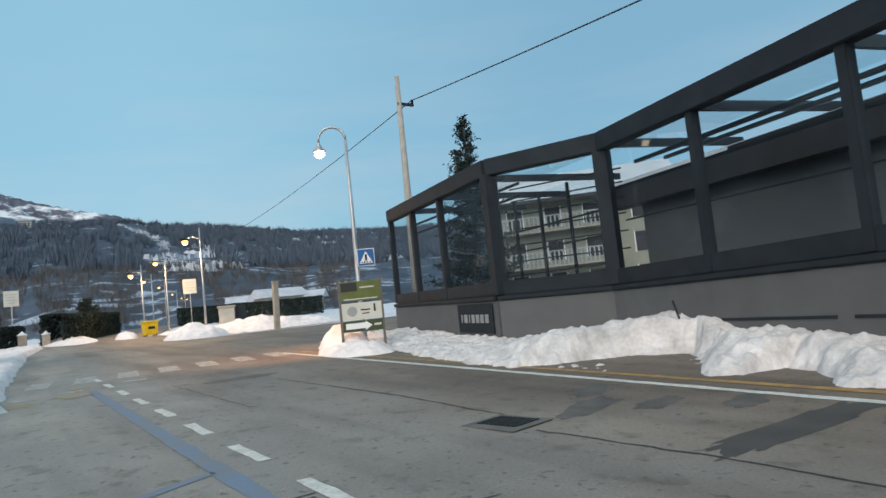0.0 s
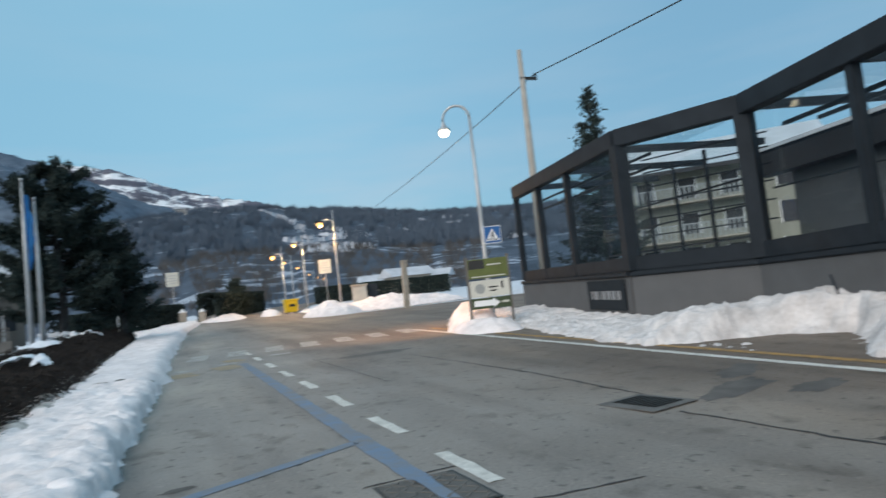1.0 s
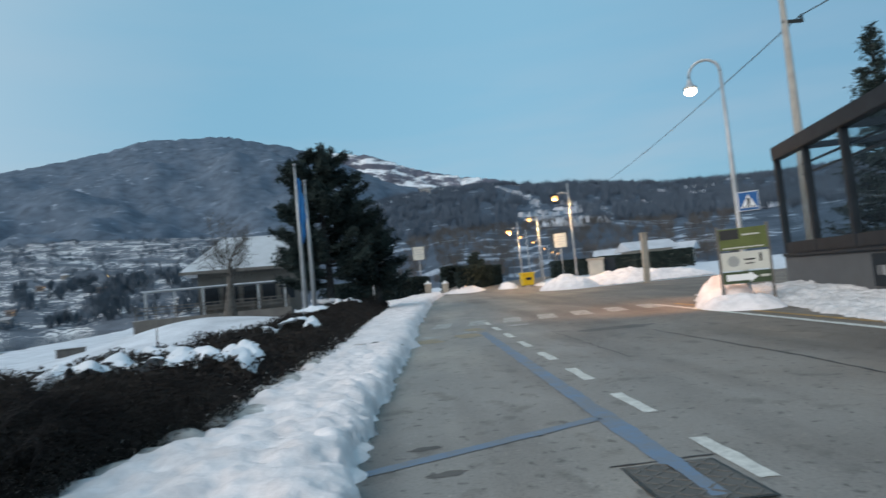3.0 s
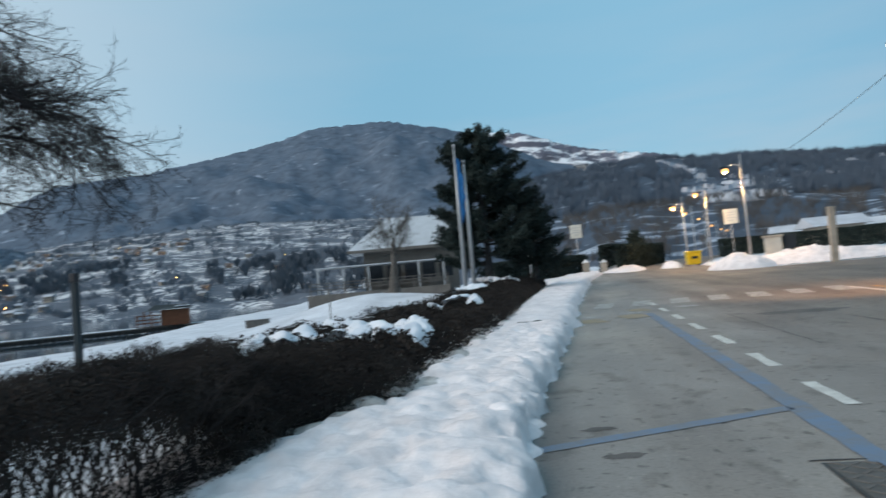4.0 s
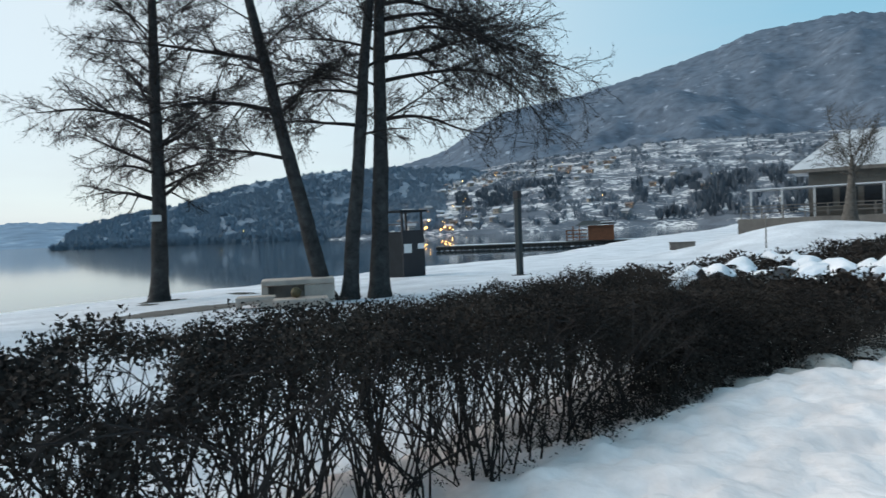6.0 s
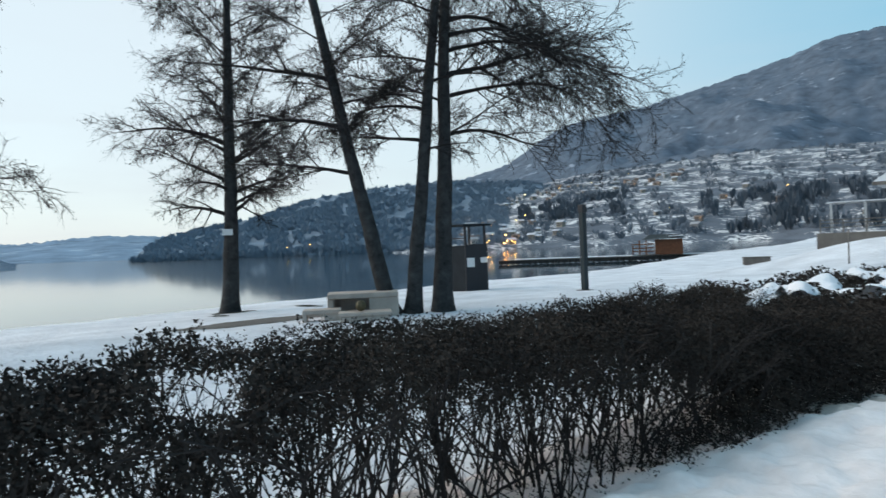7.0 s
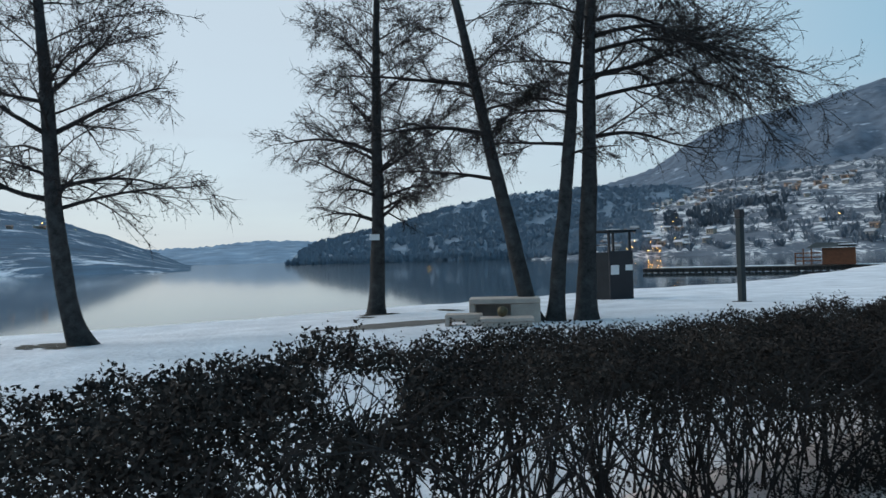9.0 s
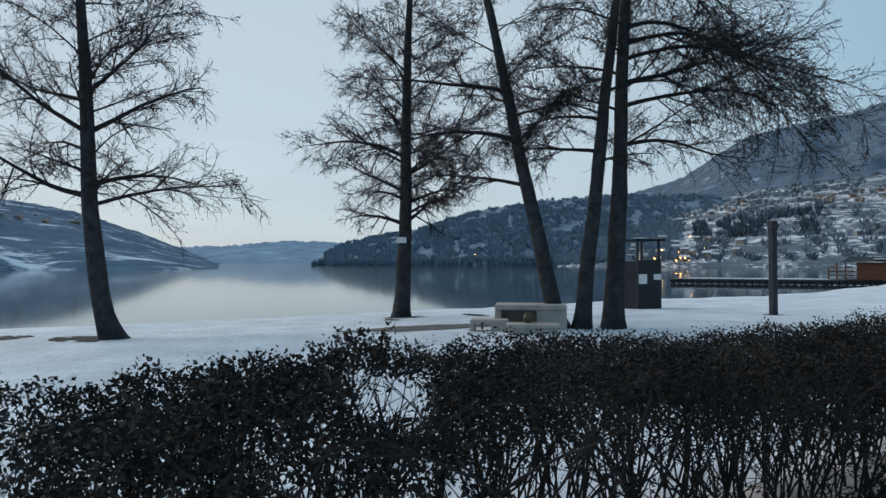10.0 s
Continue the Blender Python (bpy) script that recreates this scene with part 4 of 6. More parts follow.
CAPS = [([(-3.95, 7.0), (-4.1, 7.7), (-4.3, 9.0)], 0.12), ([(-4.15, 8.3), (-3.9, 7.9)], 0.15), ([(-4.4, 9.9), (-3.75, 9.0), (-3.4, 8.9)], 0.14), ([(-4.1, 11.6), (-3.4, 9.7), (-3.15, 8.8)], 0.15), ([(-3.6, 11.0), (-3.05, 10.1)], 0.12),
        ([(-3.2, 11.5), (-2.6, 10.3), (-2.4, 9.3)], 0.15), ([(-5.2, 12.6), (-4.6, 12.0)], 0.2), ([(-3.5, 15.7), (-3.3, 15.3)], 0.15), ([(-3.25, 16.6), (-2.9, 17.2)], 0.2), ([(-2.5, 16.4), (-2.4, 15.4)], 0.12),
        ([(-4.1, 26.0), (-3.6, 25.0)], 0.3), ([(-4.4, 34.0), (-3.0, 31.0)], 0.5)]
for k, (line, r) in enumerate(CAPS):
    snow_cap(line, r, 80 + 7 * k)


# ---------------------------------------------------------------- pine


def conifer(x, y, height, radius, r0, seed, label, low=0.15, shape=0.7, tufts=9000, size=0.35, name="pine_tree", material=None):
    rs = np.random.RandomState(seed)
    z = float(land(x, y)) - 0.1
    ob = thing(name, pose(x, y, z), label, "tree")
    t = np.linspace(0, 1, 9)
    v, f = tubes([(np.stack([0.1 * np.sin(t * 5), 0.1 * np.cos(t * 4) - 0.1, t * height * 0.97], 1), r0 * (1 - 0.85 * t))], 10)
    mesh_ob("trunk", v, f, BARK, ob, True)
    limbs, ends = [], []
    for i in range(int(70 + height * 8)):
        s = low + (1 - low) * rs.rand() ** 0.9
        ang = rs.uniform(0, 2 * np.pi)
        rel = (s - low) / (1 - low)
        ln = radius * (1 - rel) ** shape * rs.uniform(0.55, 1.1) + 0.15
        d = np.array([math.cos(ang), math.sin(ang), rs.uniform(-0.05, 0.4)])
        p0 = np.array([0, 0, s * height])
        m = p0 + d * ln * 0.5 + (0, 0, -0.05 * ln)
        q = p0 + d * ln + (0, 0, 0.1 * ln)
        limbs.append((np.array([p0, m, q]), np.array([0.05, 0.03, 0.01]) * (0.4 + ln / radius)))
        ends.append((p0, m, q, ln))
    v, f = tubes(limbs, 4)
    mesh_ob("branchwork", v, f, BARK, ob)
    e = np.array([(*a, *b, *c) for a, b, c, _ in ends])
    w = np.array([l for *_, l in ends])
    pick = rs.choice(len(ends), tufts, p=w / w.sum())
    s = rs.uniform(0.3, 1.05, (tufts, 1))
    c = np.where(s < 0.5, e[pick, :3] + (e[pick, 3:6] - e[pick, :3]) * s * 2, e[pick, 3:6] + (e[pick, 6:] - e[pick, 3:6]) * (s * 2 - 1))
    c = c + rs.normal(0, 0.16 * size / 0.35, (tufts, 3))
    a = rs.normal(0, 1, (tufts, 3)) + (0, 0, 0.3)
    a /= np.linalg.norm(a, axis=1, keepdims=True)
    b = np.cross(a, rs.normal(0, 1, (tufts, 3)))
    b /= np.linalg.norm(b, axis=1, keepdims=True)
    ln = size * rs.uniform(0.5, 1.2, (tufts, 1))
    quad = np.stack([c, c + a * ln * 0.5 + b * ln * 0.2, c + a * ln, c + a * ln * 0.5 - b * ln * 0.2], 1).reshape(-1, 3)
    mesh_ob("crown", quad, np.arange(len(quad)).reshape(-1, 4), material or NEEDLE, ob)
    return ob


conifer(-4.0, 32.5, 8.1, 3.0, 0.22, 71, "dense dark green pine with a broad rounded crown", 0.2, 0.34, 70000, 0.2)
conifer(-1.75, 34.0, 5.2, 1.6, 0.16, 72, "smaller dark pine beside the large one", 0.25, 0.4, 24000, 0.16)
conifer(22.9, 29.6, 11.6, 2.7, 0.16, 73, "slim dark spruce standing behind the glass veranda", 0.1, 1.0, 14000, 0.26, "spruce_tree")

# ---------------------------------------------------------------- glass veranda
GLASS = bpy.data.materials.new("window_glass")
GLASS.use_nodes = True
gn, gl, gb = nodes_of(GLASS)
tr, mx = gn.new("ShaderNodeBsdfTransparent"), gn.new("ShaderNodeMixShader")
lw = gn.new("ShaderNodeLayerWeight")
lw.inputs[0].default_value = 0.5
pw = gn.new("ShaderNodeMath")
pw.operation = "POWER"
gl.new(lw.outputs["Facing"], pw.inputs[0])
pw.inputs[1].default_value = 4.0
fr = gn.new("ShaderNodeMath")
fr.operation = "MULTIPLY_ADD"
gl.new(pw.outputs[0], fr.inputs[0])
fr.inputs[1].default_value, fr.inputs[2].default_value = 0.4, 0.015
gs = gn.new("ShaderNodeBsdfGlossy")
gs.inputs["Roughness"].default_value = 0.02
tr.inputs[0].default_value = (0.95, 0.98, 0.99, 1)
gl.new(fr.outputs[0], mx.inputs[0])
gl.new(tr.outputs[0], mx.inputs[1])
gl.new(gs.outputs[0], mx.inputs[2])
gl.new(mx.outputs[0], gn["Material Output"].inputs["Surface"])

veranda = thing("glass_veranda", pose(0, 0, 0), "glazed restaurant veranda with dark metal frame on grey plinth", "veranda")


def beam(name, a, b, z0, z1, thick, material, parent, label="", bevel=0.02, out=0.0):
    """A straight bar between two plan points, following half the street's climb; towards R0 its heights are bent to fit
    the camera's view.
    """
    d = b - a
    n = Vector((d.y, -d.x)).normalized()
    if n.x > 0:
        n = -n
    a, b = a + n * out, b + n * out
    bm = bmesh.new()
    vs = []
    for p in (a, b):
        g = 0.148 + 0.5 * float(rise(p.y))
        s = max(0.0, 10.35 - p.y) / 10
        for q in (n * thick / 2, -n * thick / 2):
            for z in (z0, z1):
                vs.append(bm.verts.new((p.x + q.x, p.y + q.y, g + z + (0.24 if z < 2 else -0.10) * s)))
    for f in ((0, 1, 3, 2), (4, 6, 7, 5), (0, 4, 5, 1), (2, 3, 7, 6), (1, 5, 7, 3), (0, 2, 6, 4)):
        bm.faces.new([vs[i] for i in f])
    bmesh.ops.recalc_face_normals(bm, faces=bm.faces)
    if bevel:
        bmesh.ops.bevel(bm, geom=list(bm.edges), offset=bevel, segments=2, affect="EDGES")
    return part(name, bm, material, parent, label)


def post(p, z0, z1, w, parent, d=None):
    d = d or Vector((0, 1))
    d = d.normalized()
    return beam("post", p - d * w / 2, p + d * w / 2, z0, z1, w, DARKSTEEL, parent, "", 0.015)


sides = [(C0, L0, [0.0, 0.41, 0.71, 1.0]), (I0, C0, [0.0, 0.5]), (I0, R0, [0.325, 0.65, 1.0])]
for a, b, stops in sides:
    d = b - a
    beam("plinth", a, b, -0.35, 1.20, 0.3, PLASTER, veranda, "smooth grey plastered plinth")
    beam("coping", a, b, 1.20, 1.32, 0.42, DARKSTEEL, veranda)
    beam("bottom_rail", a, b, 1.32, 1.70, 0.16, DARKSTEEL, veranda)
    beam("top_beam", a, b, 4.60, 5.06, 0.34, DARKSTEEL, veranda, "deep dark metal top beam")
    for s in stops:
        if s == 0.5 and a is I0:
            continue
        post(a + d * s, 1.34, 4.64, 0.36 if s == 0.0 else 0.20, veranda, d)
    full = sorted({0.0, 1.0, *[s for s in stops if s != 0.5]})
    for s0, s1 in zip(full, full[1:]):
        pa, pb = a + d * s0, a + d * s1
        pane = beam("pane", pa, pb, 1.68, 4.62, 0.02, GLASS, veranda, "clear glass pane", 0)
        pane.visible_shadow = False
# roof rafters and ties behind the glazing
for k, z in enumerate((4.0, 4.35)):
    beam("tie_bar", C0 + Vector((0.9, -0.2)), L0 + Vector((0.9, 0)), z, z + 0.07, 0.06, DARKSTEEL, veranda, "thin roof rail", 0)
for s in (0.15, 0.5, 0.85):
    p = C0 + (L0 - C0) * s
    beam("rafter", p, p + Vector((5.5, -1.0)), 4.70, 4.9, 0.12, DARKSTEEL, veranda, "dark roof rafter", 0)
for s in (0.0, 0.3, 0.62, 0.95):
    p = I0 + (R0 - I0) * s
    beam("rafter", p, p + Vector((4.2, -1.2)), 4.70, 4.9, 0.12, DARKSTEEL, veranda, "dark roof rafter", 0)

# glazed roof panes and the glazing on the garden side
for p, q in ((C0, L0), (I0, C0), (I0, R0)):
    w = Vector((3.4, -0.8))
    bm = bmesh.new()
    bm.faces.new([bm.verts.new((v.x, v.y, 0.148 + 0.5 * float(rise(v.y)) + z)) for v, z in ((p, 4.95), (q, 4.95), (q + w, 5.15), (p + w, 5.15))])
    rp = part("roof_pane", bm, GLASS, veranda, "clear roof glazing")
    rp.visible_shadow = False
for k in range(6):
    p = C0.lerp(L0, k / 5) + Vector((3.6, -0.8))
    post(p, 0.2, 4.7, 0.10, veranda)
for z in (1.9, 2.75, 3.5):
    beam("tie_bar", C0 + Vector((3.6, -0.8)), L0 + Vector((3.6, -0.8)), z, z + 0.06, 0.05, DARKSTEEL, veranda, "", 0)
for w, z in ((0.9, 4.28), (1.7, 4.05), (1.75, 4.36)):
    beam("tie_bar", I0 + Vector((w, -0.3 * w)), R0 + Vector((w, -0.3 * w)), z, z + 0.09, 0.07, DARKSTEEL, veranda, "dark roof rail", 0)
beam("tie_bar", I0 + Vector((0.5, -0.1)), R0 + Vector((0.5, -0.1)), 2.86, 2.9, 0.03, DARKSTEEL, veranda, "thin dark rail", 0)
for z in (1.9, 2.35, 2.8, 3.2, 3.6, 3.95):
    beam("tie_bar", I0 + Vector((0.9, 0.2)), C0 + Vector((0.9, 0.2)), z + 0.3, z + 0.335, 0.03, DARKSTEEL, veranda, "thin dark rail", 0)
gp_ = beam("pane", C0 + Vector((3.6, -0.8)), L0 + Vector((3.6, -0.8)), 0.3, 4.7, 0.02, GLASS, veranda, "clear glass pane", 0)
gp_.visible_shadow = False

# name plate on the plinth: its lettering is drawn as bars
pl = (L0 - C0).normalized()
na = Vector((pl.y, -pl.x))
na = -na if na.x > 0 else na
plate = thing("name_plate", pose(0, 0, 0), "dark grey restaurant name plate on the grey plinth", "sign")
beam("panel", C0 + pl * 0.22, C0 + pl * 2.62, 0.32, 1.14, 0.04, mat("slate_plate", (0.020, 0.026, 0.032), 0.8, 0.2, 5, 60, 0.1, 0.003, spec=0.15), plate, "", 0.008, out=0.19)
LETTER = mat("dull_letter_metal", (0.24, 0.25, 0.26), 0.5, 0.2, 6, 40, 0.0)
for k, (s0, s1) in enumerate(((2.28, 2.36), (1.92, 2.16), (1.74, 1.80), (1.42, 1.62), (1.10, 1.32), (0.80, 1.02), (0.48, 0.70))):
    beam("bar", C0 + pl * s0, C0 + pl * s1, 0.60, 0.84, 0.01, LETTER, plate, "pale letter-sized bar", 0, out=0.215)

# ---------------------------------------------------------------- street furniture
LAMPGLOW = glow("lamp_glass_lit", (1.0, 0.88, 0.66), 1.4)
WARMGLOW = glow("sodium_lamp_lit", (1.0, 0.50, 0.16), 0.6)


def arc_lamp(x, y, h, reach, way, lit, power, color, label, r=0.07, light=True):
    """A tapered steel post whose top bends over in a hoop to a hanging bell-shaped lantern."""
    z = float(rise(y))
    ob = thing("street_lamp", pose(x, y, z), label, "street lamp", "street lamps")
    w = Vector((math.sin(radians(-way)), math.cos(radians(-way)), 0))
    part("post", tube([(0, 0, 0), (0, 0, 0.9), (0, 0, 0.95), (0, 0, h * 0.5), (0, 0, h - reach / 2)], [r * 1.6, r * 1.6, r * 1.15, r, r * 0.6], 12), GALV, ob)
    pts = [Vector((0, 0, h - reach / 2)) + w * (reach / 2) * (1 - math.cos(a)) + Vector((0, 0, 1)) * (reach / 2) * math.sin(a) for a in np.linspace(0, math.pi * 1.02, 14)]
    part("hoop", tube(pts, [r * 0.6] * 10 + [r * 0.5] * 4, 10), GALV, ob)
    e = pts[-1]
    lan = part("lantern", lathe([(0.03, 0), (0.05, -0.05), (0.07, -0.12), (0.11, -0.19), (0.19, -0.27), (0.20, -0.30), (0.18, -0.30)], 18), GALV, ob, "grey bell-shaped lantern hood")
    lan.location = e
    bulb = part("bulb", lathe([(0.02, -0.29), (0.15, -0.305), (0.165, -0.36), (0.16, -0.42), (0.13, -0.47), (0.07, -0.51), (0.02, -0.52)], 18), lit, ob, "glowing lamp glass")
    bulb.location = e
    if light:
        li = new("lamp_light", bpy.data.lights.new("lamp_light", "SPOT"))
        li.data.energy, li.data.color, li.data.shadow_soft_size = power, color, 0.2
        li.data.spot_size, li.data.spot_blend = radians(76), 0.8
        at = Vector((x, y, z)) + e + Vector((0, 0, -0.7))
        li.matrix_world = look(tuple(at), (at.x - 1.0, at.y + 2.2, z))
    return ob


arc_lamp(9.35, 18.1, 7.1, 0.85, 62, LAMPGLOW, 420, (1.0, 0.46, 0.14), "lit galvanised street lamp with hooped neck beside the crossing")


def arm_lamp(x, y, h, reach, lit, power, label, light=True):
    """A plain tapered post with a short outreach arm and a flat lit head."""
    z = float(rise(y))
    ob = thing("street_lamp", pose(x, y, z), label, "street lamp", "street lamps")
    part("post", tube([(0, 0, 0), (0, 0, h * 0.5), (0, 0, h + 0.7)], [0.085, 0.07, 0.04], 10), GALV, ob)
    part("arm", tube([(0, 0, h - 0.1), (-reach * 0.5, 0, h + 0.05), (-reach, 0, h - 0.12)], [0.04, 0.035, 0.03], 8), GALV, ob)
    part("head", box(-reach - 0.35, -reach + 0.25, -0.16, 0.16, h - 0.22, h - 0.06, 0.04), DARKSTEEL, ob)
    part("bulb", lathe([(0.02, -0.52), (0.13, -0.49), (0.21, -0.40), (0.22, -0.30), (0.17, -0.21)], 14), lit, ob, "glowing lamp glass").location = (-reach, 0, h)
    if light:
        li = new("lamp_light", bpy.data.lights.new("lamp_light", "POINT"))
        li.data.energy, li.data.color, li.data.shadow_soft_size = power, (1.0, 0.6, 0.28), 0.2
        li.location = (x - reach, y, z + h - 0.6)
    return ob


for k, (az, d, h) in enumerate(((-14.6, 50, 7.0), (-11.75, 71, 7.15), (-9.97, 66, 5.75), (-10.64, 94, 6.5), (-11.57, 118, 6.65), (-12.4, 150, 6.9), (-13.0, 178, 7.2), (-13.4, 190, 7.2))):
    x, y = -0.2 + d * math.sin(radians(-az)), d * math.cos(radians(az))
    arm_lamp(x, y, h, 1.05 if k == 0 else 0.9, WARMGLOW, 380, "lit street lamp on a grey post along the road", light=k < 3)

# dark strips laid low on the plinth as slots, and a thin rod left leaning on it
dw = (R0 - I0).normalized()
for s0, s1 in ((3.4, 6.2), (6.5, 9.4)):
    beam("slot", I0 + dw * s0, I0 + dw * s1, 0.42, 0.47, 0.02, DARKSTEEL, veranda, "narrow dark strip", 0, out=0.155)
rod = part("leaning_rod", tube([(11.05, 7.75, 0.55), (11.22, 8.05, 1.15)], 0.022, 8), DARKSTEEL)
tagged(rod, "thin black metal rod leaning in the snow against the plinth", "rod")

# ---------------------------------------------------------------- along the street


def spot(az, d):
    """A plan point from its bearing (to the left of +Y) and distance."""
    return -0.15 - d * math.sin(radians(az)), d * math.cos(radians(az))


def up(el, d):
    return 1.65 + d * math.tan(radians(el))


GREEN = mat("olive_green_board", (0.10, 0.12, 0.03), 0.5, 0.25, 2, 20, 0.05, 0.002)
DGREEN = mat("dark_green_board", (0.04, 0.06, 0.025), 0.5, 0.25, 2, 20, 0.05, 0.002)
PALE = mat("pale_board", (0.55, 0.54, 0.48), 0.5, 0.1, 2, 20, 0.05, 0.002)
BLACKISH = mat("black_print", (0.02, 0.02, 0.02), 0.5, 0.2, 4, 30, 0.0)
SIGNBLUE = mat("sign_blue", (0.012, 0.10, 0.30), 0.4, 0.1, 4, 30, 0.0)
SIGNWHITE = mat("sign_white", (0.75, 0.75, 0.75), 0.4, 0.05, 4, 30, 0.0)
YELLOW = mat("yellow_plastic", (0.62, 0.42, 0.01), 0.45, 0.15, 3, 30, 0.05, 0.003)

# advertising board by the crossing; its own x runs along the board, -y looks at the road
board = thing("advert_board", pose(8.94, 17.28, float(rise(17.3)), 0, 0, -27), "two-panel green and white advertising board on wooden posts in snow", "sign board")
for x in (-0.62, 0.62):
    part("post", box(x - 0.04, x + 0.04, -0.03, 0.05, -0.1, 2.2, 0.006), GREYWOOD, board)
up_p = part("upper_panel", box(-0.58, 0.60, -0.05, -0.02, 1.53, 2.11, 0.005), GREEN, board, "olive green printed panel")
part("print", box(-0.56, -0.08, -0.056, -0.051, 1.82, 2.08, 0), BLACKISH, up_p, "dark picture patch")
part("print", box(0.0, 0.42, -0.056, -0.051, 1.90, 1.94, 0), PALE, up_p, "pale unreadable line")
part("print", box(-0.5, 0.5, -0.056, -0.051, 1.57, 1.60, 0), PALE, up_p, "pale unreadable line")
mid_p = part("middle_panel", box(-0.58, 0.60, -0.05, -0.02, 0.97, 1.47, 0.005), PALE, board, "white printed panel")
bm = bmesh.new()
bmesh.ops.create_circle(bm, cap_ends=True, radius=0.15, segments=24, matrix=pose(-0.28, -0.053, 1.22, 90))
part("emblem", bm, mat("grey_print", (0.3, 0.31, 0.3), 0.5, 0.1), mid_p, "round grey emblem")
part("print", box(-0.02, 0.26, -0.056, -0.051, 1.23, 1.27, 0), BLACKISH, mid_p, "unreadable line")
part("print", box(0.0, 0.22, -0.056, -0.051, 1.13, 1.16, 0), BLACKISH, mid_p, "unreadable line")
part("print", box(0.36, 0.42, -0.056, -0.051, 1.18, 1.40, 0), BLACKISH, mid_p, "small black figure")
low_p = part("arrow_panel", box(-0.58, 0.60, -0.05, -0.02, 0.62, 0.94, 0.005), DGREEN, board, "dark green panel with a white arrow")
bm = bmesh.new()
bm.faces.new([bm.verts.new((x, -0.054, z)) for x, z in ((-0.5, 0.70), (0.08, 0.70), (0.08, 0.64), (0.28, 0.78), (0.08, 0.92), (0.08, 0.87), (-0.5, 0.87))])
part("arrow", bm, SIGNWHITE, low_p, "white arrow")
part("print", box(0.34, 0.55, -0.056, -0.051, 0.76, 0.82, 0), PALE, low_p, "pale unreadable line")

# pedestrian crossing sign, clamped to the lamp post
sx, sy = 9.50, 17.75
ped = thing("crossing_sign", pose(sx, sy, 2.97, 0, 0, -26), "square blue pedestrian crossing sign with white triangle", "road sign")
part("plate", box(-0.27, 0.27, -0.012, 0.012, 0.0, 0.54, 0.012), SIGNWHITE, ped, "white-edged aluminium plate")
part("field", box(-0.25, 0.25, -0.016, -0.0125, 0.02, 0.52, 0), SIGNBLUE, ped, "blue field")
bm = bmesh.new()
bm.faces.new([bm.verts.new((x, -0.02, z)) for x, z in ((-0.21, 0.08), (0.21, 0.08), (0.0, 0.46))])
part("triangle", bm, SIGNWHITE, ped, "white triangle")
for x0, x1, z0, z1 in ((-0.15, -0.11, 0.09, 0.14), (-0.07, -0.03, 0.09, 0.16), (0.01, 0.05, 0.09, 0.16), (0.1, 0.14, 0.09, 0.14), (-0.035, 0.035, 0.17, 0.36)):
    part("pictogram_bar", box(x0, x1, -0.026, -0.0225, z0, z1, 0), BLACKISH, ped)
part("bracket", tube([(-0.28, 0.28, 0.27), (0.1, 0.03, 0.27)], 0.02, 8), GALV, ped)

# utility pole with overhead cable
ux, uy = spot(-32.5, 27.4)
CON = mat("pole_concrete", (0.34, 0.32, 0.29), 0.9, 0.2, 4, 50, 0.4, 0.008)
pole = thing("utility_pole", pose(ux, uy, float(rise(uy))), "tall tapered concrete utility pole carrying a cable", "utility pole")
part("shaft", tube([(0, 0, -0.2), (0.05, 0, 5), (0.12, 0.05, 11.0)], [0.2, 0.16, 0.10], 12), CON, pole)
part("bracket", box(0.0, 0.8, -0.05, 0.05, 9.7, 9.82, 0.01), IRON, pole, "dark cable bracket")
part("insulator", lathe([(0.03, 0), (0.07, 0.03), (0.05, 0.08), (0.07, 0.12), (0.02, 0.2)], 10), DARKSTEEL, pole).location = (0.75, 0, 9.82)
tip = Vector((ux + 0.7, uy, float(rise(uy)) + 9.95))
fx, fy = spot(-17.9, 78)
nx, ny = spot(-52.9, 17.5)


def cable(a, b, sag, r, label):
    pts = [a.lerp(b, t) - Vector((0, 0, sag * 4 * t * (1 - t))) for t in np.linspace(0, 1, 25)]
    bm = tube(pts, r, 6)
    ob = part("overhead_cable", bm, BLACKISH)
    return tagged(ob, label, "cable")


a_, b_ = tip, Vector((nx, ny, up(22.6, 17.5)))
cable(tip, tip + (b_ - tip) * 2.2, 0.15, 0.022, "black overhead cable running to the pole")
cable(tip, Vector((fx, fy, up(7.9, 78))), 0.3, 0.022, "black overhead cable running down the road")

# yellow bin
bx, by = spot(-10.3, 57)
yb = thing("waste_container", pose(bx, by, float(rise(by)) + 0.04, 0, 0, 8) @ Matrix.Diagonal((0.84, 0.84, 1.0, 1)), "yellow plastic waste container with a sloped lid", "bin")
bm = bmesh.new()
r = bmesh.ops.create_cube(bm, size=1, matrix=Matrix.LocRotScale((0, 0, 0.62), None, (1.3, 1.0, 0.95)))
for q in bm.verts:
    if q.co.z < 0.6:
        q.co.x *= 0.86
        q.co.y *= 0.86
bmesh.ops.bevel(bm, geom=list(bm.edges), offset=0.05, segments=2, affect="EDGES")
part("tub", bm, YELLOW, yb)
part("lid", box(-0.7, 0.7, -0.55, 0.55, 1.1, 1.24, 0.05), YELLOW, yb)
for x in (-0.45, 0.45):
    for y in (-0.35, 0.35):
        part("wheel", tube([(x - 0.03, y, 0.09), (x + 0.03, y, 0.09)], 0.09, 12), BLACKISH, yb)
part("label_strip", box(-0.3, 0.3, -0.52, -0.505, 0.6, 0.8, 0), DARKSTEEL, yb, "dark label patch")

